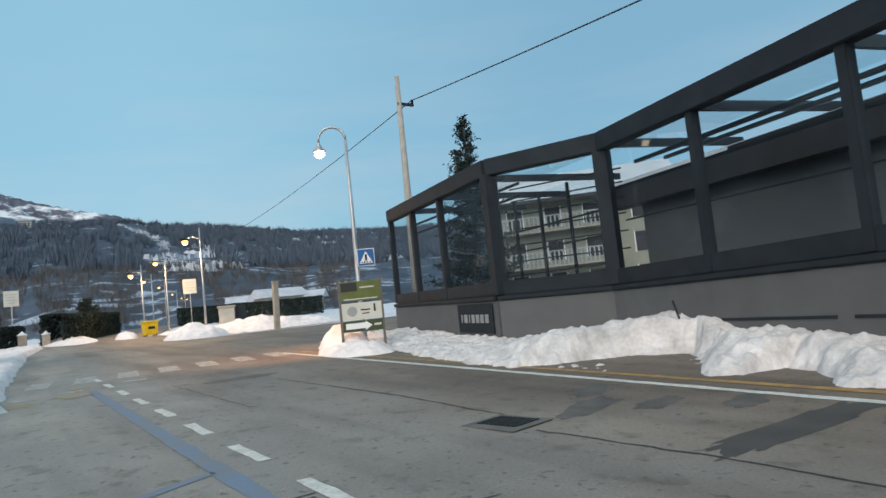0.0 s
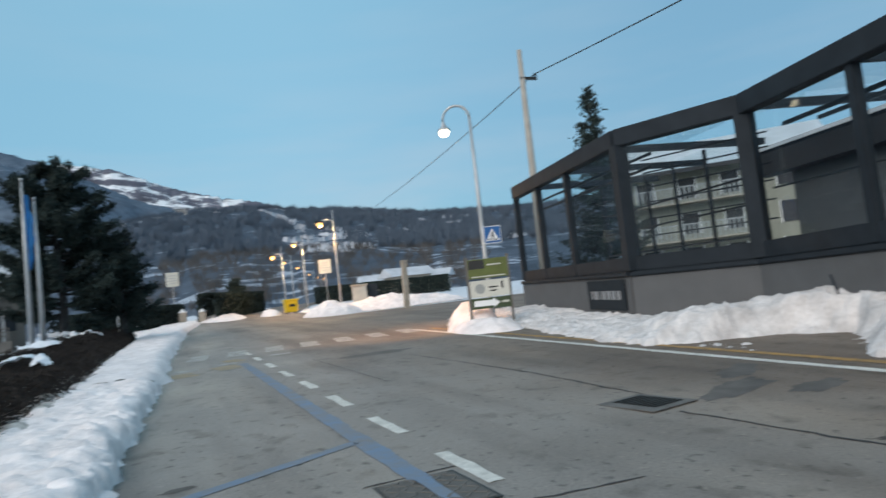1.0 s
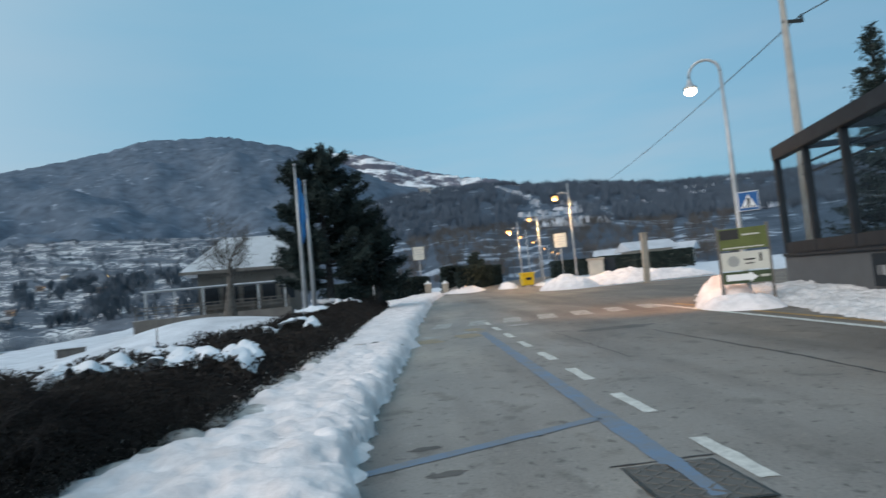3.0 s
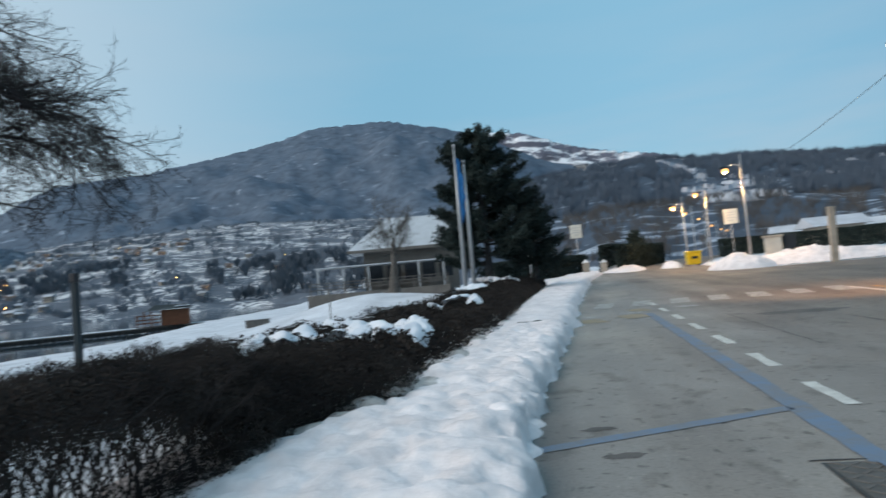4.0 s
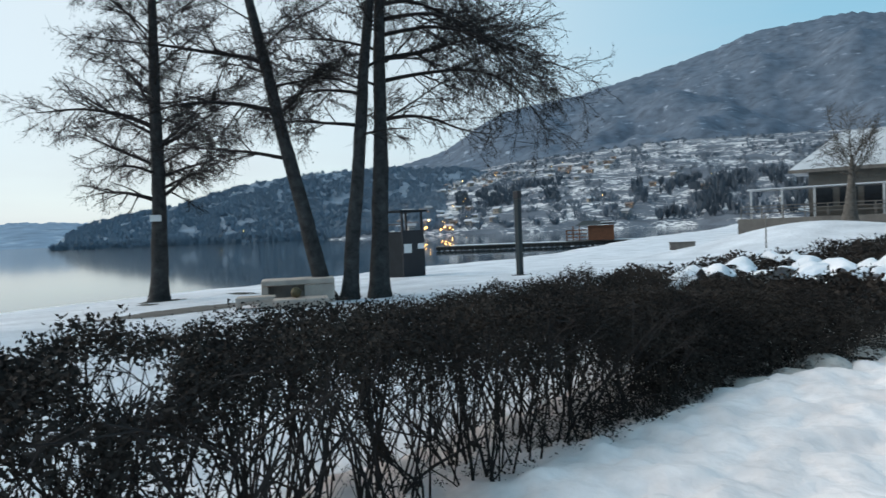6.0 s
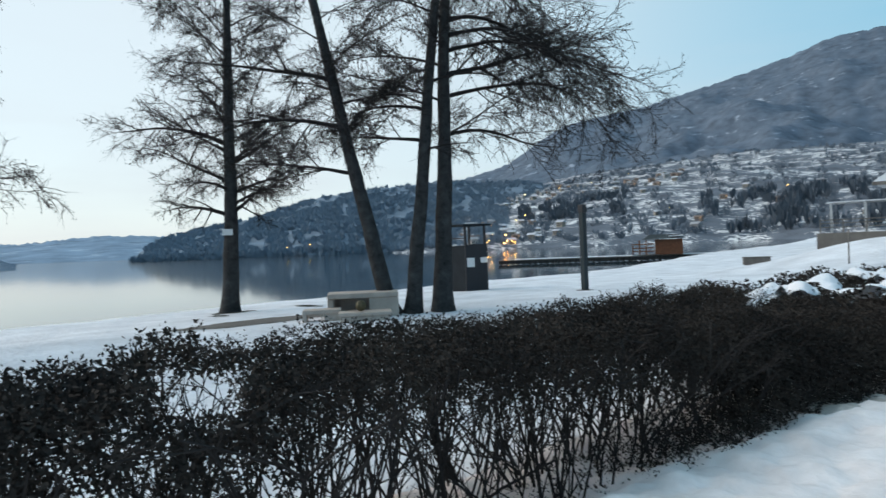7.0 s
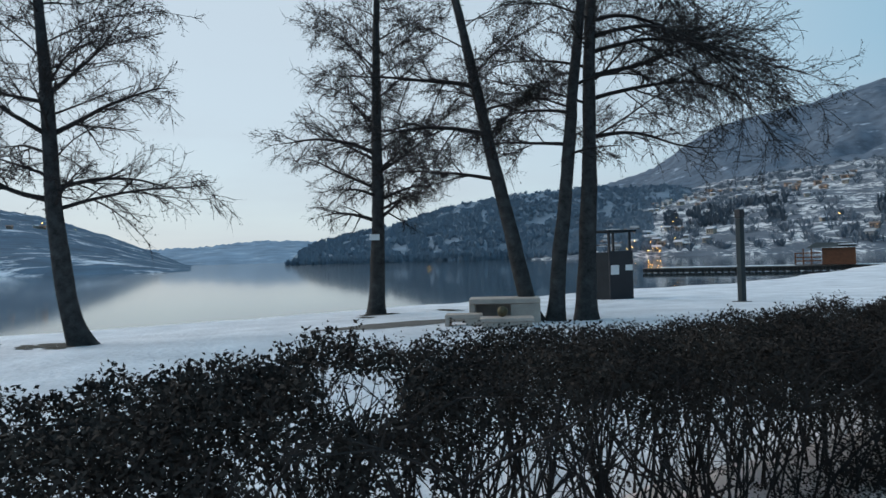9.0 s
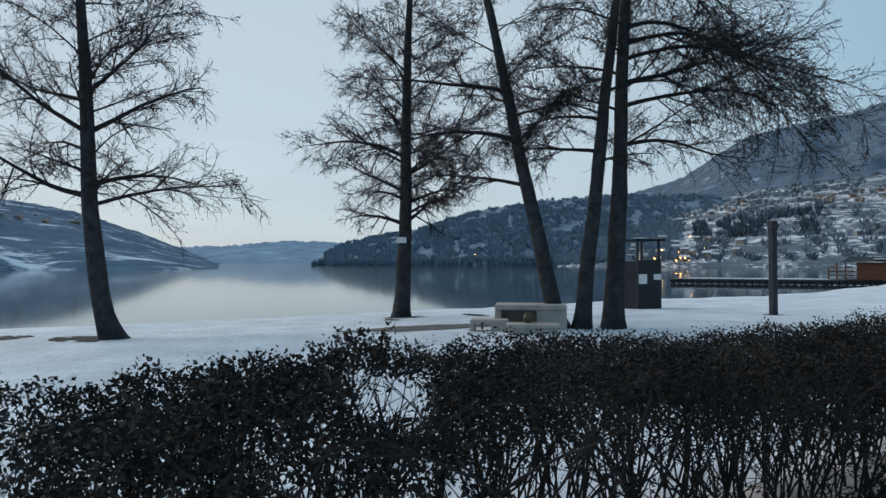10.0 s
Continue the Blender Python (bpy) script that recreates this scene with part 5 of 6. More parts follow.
# gate pillar, gate, posts and boards at the side road
gx_, gy_ = spot(-16.2, 51)
gate = thing("gate_pillar", pose(gx_, gy_, float(rise(gy_)), 0, 0, -14), "cream plastered gate pillar with a cap", "gate pillar")
part("shaft", box(-0.55, 0.55, -0.4, 0.4, -0.1, 1.75, 0.03), mat("cream_plaster", (0.45, 0.43, 0.38), 0.85, 0.15, 2, 40, 0.2, 0.005), gate)
part("cap", box(-0.65, 0.65, -0.5, 0.5, 1.75, 1.9, 0.03), CONCRETE, gate)
gt = thing("metal_gate", pose(gx_ + 1.0, gy_ - 0.2, float(rise(gy_)), 0, 0, -14), "dark metal gate standing open beside the pillar", "gate")
part("gate_frame", box(-0.35, 0.4, -0.04, 0.04, 0.05, 1.85, 0.02), DARKSTEEL, gt)
px_, py_ = spot(-20.2, 44)
wp = thing("concrete_post", pose(px_, py_, float(rise(py_)), 0, 1.5, 0), "pale square concrete post beside the side road", "post")
part("shaft", box(-0.17, 0.17, -0.17, 0.17, -0.1, 3.1, 0.02), CONCRETE, wp)
part("cap", box(-0.2, 0.2, -0.2, 0.2, 3.1, 3.18, 0.02), CONCRETE, wp)


def sign_board(az, d, el, w, h, label):
    x, y = spot(az, d)
    z = float(rise(y))
    ob = thing("road_sign", pose(x, y, z, 0, 0, az), label, "road sign", "white signs along the road")
    top = up(el, d) - z + h / 2
    part("post", tube([(0, 0.04, 0), (0, 0.04, top)], 0.04, 8), GALV, ob)
    pn = part("plate", box(-w / 2, w / 2, -0.02, 0.02, top - h, top, 0.02), PALE, ob, "white plate")
    for k, wide in enumerate((0.36, 0.28, 0.36, 0.22)):
        part("print", box(-w * wide, w * wide, -0.026, -0.0205, top - h * (0.26 + 0.18 * k), top - h * (0.20 + 0.18 * k), 0), GALV, pn, "unreadable line")


sign_board(-1.15, 60, 3.45, 1.0, 1.2, "white road sign with unreadable lines on a grey post")
sign_board(-13.45, 72, 3.35, 1.3, 1.5, "large white road sign on a grey post beyond the bin")
sign_board(3.0, 42, 1.9, 0.3, 0.9, "narrow pale sign on a thin post behind the hedge")

for az, d, h in ((-1.7, 56, 1.15), (-3.2, 62, 1.0)):
    x, y = spot(az, d)
    bo = thing("gate_post", pose(x, y, float(rise(y)) - 0.05), "short pale stone post at a driveway", "post", "driveway posts")
    part("shaft", box(-0.28, 0.28, -0.28, 0.28, 0, h, 0.04), CONCRETE, bo)
    part("cap", lathe([(0.34, 0), (0.34, 0.06), (0.2, 0.12), (0.02, 0.3)], 12), SIGNWHITE, bo, "snowy cap").location = (0, 0, h)


def clipped_hedge(x0, y0, x1, y1, w, h, seed, label):
    """A dense evergreen hedge further off: a leafy shell."""
    rs = np.random.RandomState(seed)
    L = math.hypot(x1 - x0, y1 - y0)
    n = int(L * h * 420)
    t, u, k = rs.rand(n), rs.rand(n), rs.rand(n)
    side = rs.rand(n)
    u = np.where(side < 0.45, 0.0, np.where(side < 0.6, 1.0, u))
    z = np.where(side >= 0.6, h, k * h) * (1 + 0.12 * (fbm(t * L, u, 0.8, 3, seed) - 0.5))
    dx, dy = (x1 - x0) / L, (y1 - y0) / L
    x = x0 + dx * t * L - dy * (u - 0.5) * w + rs.normal(0, 0.06, n)
    y = y0 + dy * t * L + dx * (u - 0.5) * w + rs.normal(0, 0.06, n)
    c = np.stack([x, y, rise(y) + z], 1)
    a, b = rs.normal(0, 1, (n, 3)), rs.normal(0, 1, (n, 3))
    a /= np.linalg.norm(a, axis=1, keepdims=True)
    b /= np.linalg.norm(b, axis=1, keepdims=True)
    q = np.stack([c - a * 0.15, c + b * 0.12, c + a * 0.15, c - b * 0.12], 1).reshape(-1, 3)
    tagged(mesh_ob("evergreen_hedge", q, np.arange(len(q)).reshape(-1, 4), NEEDLE), label, "hedge", "far hedges")


clipped_hedge(*spot(7, 46), *spot(-1.2, 58), 1.4, 1.7, 91, "dark clipped evergreen hedge by the park entrance")
clipped_hedge(*spot(-3.6, 62), *spot(-7.6, 88), 1.6, 2.4, 92, "dark tall evergreen hedge along the road")
clipped_hedge(*spot(-12.5, 95), *spot(-24, 92), 2.0, 2.2, 93, "long dark hedge in front of snowy roofs")
conifer(*spot(-6.0, 75), 4.0, 1.3, 0.12, 94, "rounded dark evergreen shrub by the road", 0.03, 0.35, 9000, 0.22, "evergreen_shrub")

# drain, manhole and old repairs in the asphalt
dr = thing("storm_drain", pose(4.80, 5.78, float(rise(5.78)) + 0.004, 0, 0, 8), "cast iron storm drain grate set in patched asphalt", "drain grate")
part("rim", box(-0.36, 0.36, -0.42, 0.42, 0.0, 0.008, 0), mat("patched_asphalt", (0.125, 0.118, 0.11), 0.8, 0.3, 4, 70, 0.4, 0.006), dr, "patched asphalt rim")
for k in range(9):
    part("bar", box(-0.18 + 0.0 * k, 0.26, -0.28 + k * 0.07, -0.25 + k * 0.07, 0.006, 0.022, 0.003), IRON, dr)
# a thin black sheet stands in for the shade inside the drain
part("pit", box(-0.19, 0.27, -0.3, 0.34, 0.0085, 0.0105, 0), BLACKISH, dr, "black sheet for the shaded pit under the bars")
mh = thing("manhole_cover", pose(1.69, 4.57, float(rise(4.57)) + 0.004, 0, 0, 0), "rectangular patterned iron manhole cover in asphalt", "manhole cover")
part("frame", box(-0.36, 0.36, -0.47, 0.47, 0, 0.006, 0), IRON, mh, "iron frame")
rib = bmesh.new()
box(-0.05, 0.05, -0.012, 0.012, 0, 0.005, 0, rib)
rm = bpy.data.meshes.new("rib")
rib.to_mesh(rm)
rib.free()
rm.materials.append(mat("rib_iron", (0.13, 0.12, 0.11), 0.8, 0.3, 8, 60, 0.0))
part("cover", box(-0.33, 0.33, -0.44, 0.44, 0.004, 0.010, 0.002), mat("worn_iron", (0.095, 0.088, 0.08), 0.7, 0.3, 6, 60, 0.3, 0.003), mh, "worn iron cover")
for i in range(6):
    for j in range(9):
        o = new("rib", rm)
        o.parent = mh
        o.matrix_basis = pose(-0.27 + i * 0.108, -0.39 + j * 0.098, 0.010, 0, 0, 45 if (i + j) % 2 else -45)
marking("blue_bay_line", 1.66, 1.79, 4.13, 5.0, BLUE, "worn blue line crossing the manhole cover", lift=0.022)


def patch(name, x, y, rx, ry, turn, material, label, seed, lift=0.003, power=2.0):
    """A dark repair or damp stain with a ragged edge; a higher power squares it off."""
    bm = bmesh.new()
    rs = np.random.RandomState(seed)
    n = 64
    ph = rs.rand(4) * 6.28
    vs = []
    for k in range(n):
        t = 2 * math.pi * k / n
        r = 1 + (0.07 * math.sin(3 * t + ph[0]) + 0.10 * math.sin(5 * t + ph[1])) * 2 / power + 0.07 * math.sin(9 * t + ph[2]) + 0.05 * rs.normal()
        ct, sn = math.cos(t), math.sin(t)
        px, py = rx * r * math.copysign(abs(ct) ** (2 / power), ct), ry * r * math.copysign(abs(sn) ** (2 / power), sn)
        c, s = math.cos(radians(turn)), math.sin(radians(turn))
        gx, gy = x + px * c - py * s, y + px * s + py * c
        vs.append(bm.verts.new((gx, gy, float(rise(gy)) + lift)))
    bm.faces.new(vs)
    return tagged(part(name, bm, material), label, "road patch", "dark patches on the road")


DAMP = mat("damp_asphalt", (0.098, 0.088, 0.080), 0.75, 0.35, 3, 70, 0.3, 0.005)
REPAIR = mat("dark_asphalt_repair", (0.068, 0.062, 0.058), 0.8, 0.3, 1.5, 80, 0.3, 0.005)
patch("damp_patch", 6.3, 3.12, 1.35, 0.24, -2, REPAIR, "long dark asphalt repair strip", 3, power=4.0)
patch("damp_patch", 7.3, 2.3, 0.7, 0.25, -5, DAMP, "dark damp patch on worn asphalt", 4)
for k, (x, y, rx, ry, tn) in enumerate(((6.0, 5.6, 0.7, 0.25, 20), (6.6, 5.0, 0.45, 0.2, 10), (6.9, 6.4, 0.6, 0.22, 30), (4.6, 15.2, 0.9, 0.35, 0),
                                        (-0.1, 6.2, 0.16, 0.07, 10), (0.05, 5.36, 0.17, 0.07, 10), (7.2, 4.2, 0.5, 0.2, 15))):
    patch("damp_patch", x, y, rx, ry, tn, DAMP, "dark damp patch on worn asphalt", 10 + k)


def crack(pts, w, seed):
    """A tar-dark seam in the asphalt."""
    rs = np.random.RandomState(seed)
    bm = bmesh.new()
    prev = None
    for (x0, y0), (x1, y1) in zip(pts, pts[1:]):
        n = max(2, int(math.hypot(x1 - x0, y1 - y0) / 0.15))
        for k in range(n + 1):
            t = k / n
            x, y = x0 + (x1 - x0) * t + rs.normal(0, 0.012), y0 + (y1 - y0) * t + rs.normal(0, 0.012)
            d = Vector((x1 - x0, y1 - y0)).normalized()
            ww = w * rs.uniform(0.5, 1.3)
            z = float(rise(y)) + 0.005
            cur = [bm.verts.new((x - d.y * ww / 2, y + d.x * ww / 2, z)), bm.verts.new((x + d.y * ww / 2, y - d.x * ww / 2, z))]
            if prev:
                bm.faces.new((prev[0], prev[1], cur[1], cur[0]))
            prev = cur
    tagged(part("asphalt_seam", bm, PATCH), "dark seam crack in the asphalt", "crack", "seams in the road")


crack([(5.0, 14.0), (5.2, 9.0), (5.1, 6.2)], 0.035, 1)
crack([(4.75, 5.2), (4.9, 3.3), (4.9, 2.0), (4.8, -3)], 0.04, 2)
crack([(1.25, 5.06), (2.1, 5.09)], 0.03, 3)
crack([(2.06, 3.95), (3.1, 3.8)], 0.025, 4)
crack([(3.2, 16), (3.3, 10.5)], 0.02, 5)

# ---------------------------------------------------------------- by the hedge and the park
flag_x, flag_y = spot(8.8, 28)
FLAG = mat("blue_flag_cloth", (0.03, 0.19, 0.45), 0.8, 0.25, 3, 40, 0.2, 0.01)
for k, (dx, dy, h) in enumerate(((0.0, 0.0, 6.9), (0.35, 0.1, 6.2))):
    fp = thing("flag_pole", pose(flag_x + dx, flag_y + dy, float(rise(flag_y)) - 0.1), "tall pale flag pole with a furled blue flag" if k == 0 else "tall pale flag pole", "flag pole", "flag poles")
    part("pole", tube([(0, 0, 0), (0, 0, h * 0.6), (0, 0, h)], [0.1, 0.075, 0.035], 10), GALV, fp)
    part("finial", lathe([(0.01, 0), (0.06, 0.04), (0.06, 0.09), (0.01, 0.13)], 10), GALV, fp).location = (0, 0, h)
    if k == 0:
        bm = bmesh.new()
        rows = []
        for i in range(15):
            z = h - 0.5 - i * 0.2
            w = 0.10 + 0.14 * math.sin(i / 14 * math.pi) + 0.03 * math.sin(i * 1.7)
            rows.append([bm.verts.new((0.06 + w * s, 0.06 * math.sin(s * 9 + i * 0.6), z)) for s in np.linspace(0, 1, 8)])
        for a, b in zip(rows, rows[1:]):
            for q in range(7):
                bm.faces.new((a[q], a[q + 1], b[q + 1], b[q])).smooth = True
        part("flag", bm, FLAG, fp, "hanging blue flag")

tx, ty = spot(14.85, 38)
bare_tree(tx, ty, 3.5, 0.36, (0.1, 0.0), 31, 2.3, 20, 2.5, "pollarded leafless tree in front of the lake restaurant", 0.05, droop=-0.06, group="park trees", ends=0.1, fine=1300, lift=(0.4, 1.5), ln=0.4, cones=0.05, bark=GREYBARK)

# lakeside restaurant
rx_, ry_ = spot(14.2, 62)
ROOFSNOW = mat("roof_snow", (0.45, 0.48, 0.51), 0.8, 0.12, 1.0, 14, 0.3, 0.03)
REST = mat("beige_render", (0.115, 0.112, 0.105), 0.85, 0.15, 1, 30, 0.2, 0.006)
PALEPOST = mat("pale_grey_post", (0.36, 0.38, 0.39), 0.6, 0.15, 3, 30, 0.05, 0.003)
rest = thing("lake_restaurant", pose(rx_, ry_, 1.5, 0, 0, 14.2), "low lakeside restaurant with a snowy hipped roof and glazed terrace", "building")
part("wall", box(-3.4, 5.5, 0, 8, -1.5, 3.9, 0.02), REST, rest, "beige rendered wall")
bm = bmesh.new()
rv = [bm.verts.new(p) for p in ((-4.8, -0.9, 3.9), (6.6, -0.9, 3.9), (6.6, 9, 3.9), (-4.8, 9, 3.9), (-1.0, 4, 7.2), (4.8, 4, 7.2))]
for q in ((0, 1, 5, 4), (1, 2, 5), (2, 3, 4, 5), (3, 0, 4), (3, 2, 1, 0)):
    bm.faces.new([rv[i] for i in q])
rf = part("roof", bm, ROOFSNOW, rest, "snow-covered hipped roof")
part("eaves_board", box(-4.8, 6.6, -0.98, -0.9, 3.65, 3.92, 0), GREYWOOD, rf)
for k in range(5):
    w0 = -2.9 + k * 1.65
    wf = part("window", box(w0, w0 + 1.2, -0.06, -0.005, 0.9, 2.4, 0), DARKSTEEL, rest, "dark window")
    part("frame", box(w0 - 0.06, w0 + 1.26, -0.04, -0.002, 2.4, 2.48, 0), SIGNWHITE, wf)
part("canopy", box(-7.5, 4.0, -4.2, -1.0, 2.35, 2.45, 0.02), ROOFSNOW, rest, "pale terrace canopy")
for k in range(6):
    part("canopy_post", box(-7.3 + k * 2.2, -7.15 + k * 2.2, -4.15, -4.0, 0, 2.35, 0.01), PALEPOST, rest, "pale grey post")
for z in (0.5, 0.8, 1.05):
    part("terrace_rail", box(-8.0, 4.08, -4.3, -4.24, z, z + 0.06, 0), GREYWOOD, rest)
for k in range(9):
    part("rail_post", box(-8.0 + k * 1.5, -7.92 + k * 1.5, -4.32, -4.22, 0, 1.1, 0), GREYWOOD, rest)
part("terrace_base", box(-8.2, 4.2, -4.4, 0, -2.0, 0.1, 0.02), mat("terrace_wall", (0.13, 0.12, 0.11), 0.9, 0.25, 1.5, 20, 0.3, 0.01), rest, "brownish terrace wall")

# lifeguard cabin
cx_, cy_ = spot(49.2, 27.3)
cx_, cy_ = cx_ - 0.66, cy_ + 0.36
GREYPANEL = mat("grey_cabin_panel", (0.017, 0.022, 0.027), 0.9, 0.2, 2, 30, 0.2, 0.004, spec=0.1)
DARKPANEL = mat("dark_cabin_panel", (0.015, 0.018, 0.024), 0.6, 0.2, 2, 30, 0.2, 0.004)
cz = float(land(cx_, cy_)) - 0.05
cab = thing("lifeguard_cabin", pose(cx_, cy_, cz, 0, 0, -4), "dark grey lifeguard lookout cabin with open roofed top", "cabin")
part("body", box(-0.6, 0.55, -0.55, 0.55, 0, 1.93, 0.01), GREYPANEL, cab, "grey panelled lower cabin")
part("front_panel", box(0.555, 0.60, -0.56, 0.56, 0, 1.97, 0.005), DARKPANEL, cab, "dark panel")
for x in (-0.55, 0.52):
    for y in (-0.5, 0.5):
        part("roof_post", box(x - 0.04, x + 0.04, y - 0.04, y + 0.04, 1.93, 2.72, 0.005), DARKPANEL, cab)
part("roof", box(-0.72, 0.72, -0.70, 0.70, 2.72, 2.80, 0.02), GREYPANEL, cab, "flat overhanging roof")
part("notice", box(0.602, 0.612, -0.5, -0.12, 1.05, 1.42, 0), SIGNWHITE, cab, "white paper notice")
part("notice", box(0.602, 0.612, 0.2, 0.54, 1.2, 1.42, 0), SIGNWHITE, cab, "white paper notice")
part("rail", box(-0.6, 0.56, -0.57, -0.53, 2.2, 2.25, 0), DARKPANEL, cab)

# grey post behind the hedge
qx, qy = spot(39.2, 24.2)
qx, qy = qx - 0.66, qy + 0.36
qz = float(land(qx, qy)) - 0.1
gp = thing("shower_post", pose(qx, qy, qz), "square blue-grey post standing in the snow", "post")
part("shaft", box(-0.10, 0.10, -0.10, 0.10, 0, 2.9, 0.02), mat("bluegrey_paint", (0.006, 0.019, 0.026), 0.6, 0.25, 2, 40, 0.15, 0.004), gp)
part("head", box(-0.12, 0.12, -0.12, 0.12, 2.9, 3.2, 0.03), DARKPANEL, gp, "dark head")
part("base_plate", box(-0.22, 0.22, -0.22, 0.22, 0.08, 0.12, 0.01), IRON, gp)

# concrete table set under the leaning alder
tx_, ty_ = -0.81 - 16.0 * math.sin(radians(59.2)), 0.355 + 16.0 * math.cos(radians(59.2))
tz = float(land(tx_, ty_)) - 0.16
CM = pose(tx_, ty_, tz, 0, 0, 58.5)
TABLECON = mat("pale_cast_concrete", (0.42, 0.355, 0.31), 0.85, 0.2, 3, 50, 0.4, 0.008)
tb = thing("concrete_table", CM, "massive pale concrete table block under the leaning alder", "outdoor table")
part("top_slab", box(-0.62, 1.13, 0.2, 1.15, 0.62, 0.75, 0.02), TABLECON, tb, "thick concrete top")
part("support", box(-0.62, -0.47, 0.25, 1.1, -0.1, 0.62, 0.015), TABLECON, tb)
part("support", box(0.40, 1.13, 0.23, 1.12, -0.1, 0.62, 0.015), TABLECON, tb, "solid block support")
part("back_wall", box(-0.47, 0.40, 0.85, 1.0, -0.1, 0.62, 0.01), TABLECON, tb)
sb = thing("concrete_bench", CM @ pose(-0.73, -0.05, 0), "low pale concrete bench beside the table", "bench", "concrete benches")
part("seat", box(-0.45, 0.45, -0.25, 0.25, 0.32, 0.42, 0.015), TABLECON, sb)
part("leg", box(-0.45, -0.35, -0.23, 0.23, -0.15, 0.32, 0.01), TABLECON, sb)
part("leg", box(0.05, 0.45, -0.23, 0.23, -0.15, 0.32, 0.01), TABLECON, sb)
pb = thing("concrete_plinth", CM @ pose(0.3, -0.55, 0), "low pale concrete plinth in front of the table", "plinth")
part("slab", box(-0.62, 0.62, -0.3, 0.3, 0.28, 0.37, 0.02), TABLECON, pb)
part("block", box(-0.58, 0.58, -0.26, 0.26, -0.2, 0.28, 0.02), TABLECON, pb)
bm = bmesh.new()
bmesh.ops.create_icosphere(bm, subdivisions=3, radius=0.125, matrix=pose(0, 0, 0.13))
for q in bm.verts:
    q.co += q.co.normalized() * 0.012 * math.sin(q.co.x * 60) * math.cos(q.co.y * 55)
bl = tagged(part("bronze_ball", bm, mat("dark_bronze", (0.09, 0.075, 0.04), 0.6, 0.4, 6, 30, 0.4, 0.01, metal=0.3)), "dark bronze-coloured ball ornament on the concrete plinth", "ball")
bl.matrix_world = CM @ pose(0.2, -0.5, 0.365)

# small plaque on the straight alder
pq = thing("tree_plaque", pose(-21.54, 8.12, float(land(-21.8, 8.2)) + 2.62, 0, 0, 70), "small white plaque on the alder trunk", "plaque")
part("plate", box(-0.16, 0.16, -0.02, 0.02, -0.1, 0.1, 0.005), SIGNWHITE, pq)

# low grey box and marker stake in the snow
lx, ly = spot(26.6, 36)
lb = thing("low_bench", pose(lx, ly, float(land(lx, ly)) - 0.05, 0, 0, 30), "low grey slatted wooden bench box in the snow", "bench")
part("body", box(-0.60, 0.60, -0.28, 0.28, 0, 0.36, 0.02), GREYWOOD, lb)
for k in range(4):
    part("slat", box(-0.64, 0.64, -0.31 + 0.16 * k, -0.18 + 0.16 * k, 0.364, 0.40, 0.008), GREYWOOD, lb)
lx, ly = spot(20.6, 30)
st = thing("marker_stake", pose(lx, ly, float(land(lx, ly))), "thin wooden marker stake in the snow", "stake")
part("rod", tube([(0, 0, -0.1), (0.02, 0, 1.3)], 0.03, 6), GREYWOOD, st)

# ---------------------------------------------------------------- jetty and hut on the lake
jx, jy = spot(46.8, 108)
kx, ky = spot(22.0, 113)
d = Vector((jx - kx, jy - ky))
jl = d.length
jt = thing("jetty", Matrix.Translation((kx, ky, LAKE)) @ Matrix.Rotation(math.atan2(d.y, d.x), 4, "Z"), "long low jetty with a snowy deck and tyre fenders", "jetty")
part("deck", box(0, jl, -1.3, 1.3, 0.55, 0.72, 0.02), GREYWOOD, jt)
part("deck_snow", box(0.2, jl - 2.5, -1.2, 1.2, 0.724, 0.84, 0.05), SNOW, jt, "snow lying on the deck")
part("side_beam", box(0, jl, 1.32, 1.5, 0.1, 0.6, 0.02), BLACKISH, jt, "dark side beam")
bm = tube([(0.28 * math.cos(a), 0, 0.28 * math.sin(a)) for a in np.linspace(0, 2 * math.pi, 11)], 0.09, 5, None, False)
tm = bpy.data.meshes.new("tyre")
bm.to_mesh(tm)
bm.free()
tm.materials.append(BLACKISH)
for k in range(int(jl / 0.9)):
    o = new("tyre", tm)
    o.parent = jt
    o.location = (0.9 * k + 0.4, 1.58, 0.35)
for k in range(8):
    for y in (-1.1, 1.1):
        part("pile", tube([(jl * (k + 0.5) / 8, y, -2), (jl * (k + 0.5) / 8, y, 0.55)], 0.12, 8), GREYWOOD, jt)
hx, hy = spot(33.0, 107.6)
ht = thing("boat_hut", pose(hx, hy, LAKE + 0.80, 0, 0, 33), "small brown wooden hut with overhanging dark roof on the jetty", "hut")
part("wall", box(-1.6, 2.4, -1.2, 1.2, 0, 2.35, 0.01), TIMBER, ht, "reddish-brown board wall")
for k in range(14):
    part("board", box(-1.6 + k * 0.286, -1.35 + k * 0.286, -1.225, -1.203, 0.02, 2.3, 0), TIMBER, ht)
bm = bmesh.new()
rv = [bm.verts.new(p) for p in ((-3.6, -1.6, 2.3), (2.7, -1.6, 2.5), (2.7, 1.6, 2.5), (-3.6, 1.6, 2.3), (-2.4, 0, 3.15), (1.9, 0, 3.05))]
for q in ((0, 1, 5, 4), (1, 2, 5), (2, 3, 4, 5), (3, 0, 4), (3, 2, 1, 0)):
    bm.faces.new([rv[i] for i in q])
hr = part("roof", bm, BLACKISH, ht, "dark overhanging roof")
part("roof_snow", box(0.4, 2.5, -1.45, -0.7, 2.72, 2.86, 0.05), SNOW, hr, "patch of snow")
for x in (-4.9, -3.9, -2.9):
    part("porch_post", box(x - 0.09, x + 0.09, -1.25, -1.09, 0, 1.75 if x < -4 else 2.3, 0), TIMBER, ht)
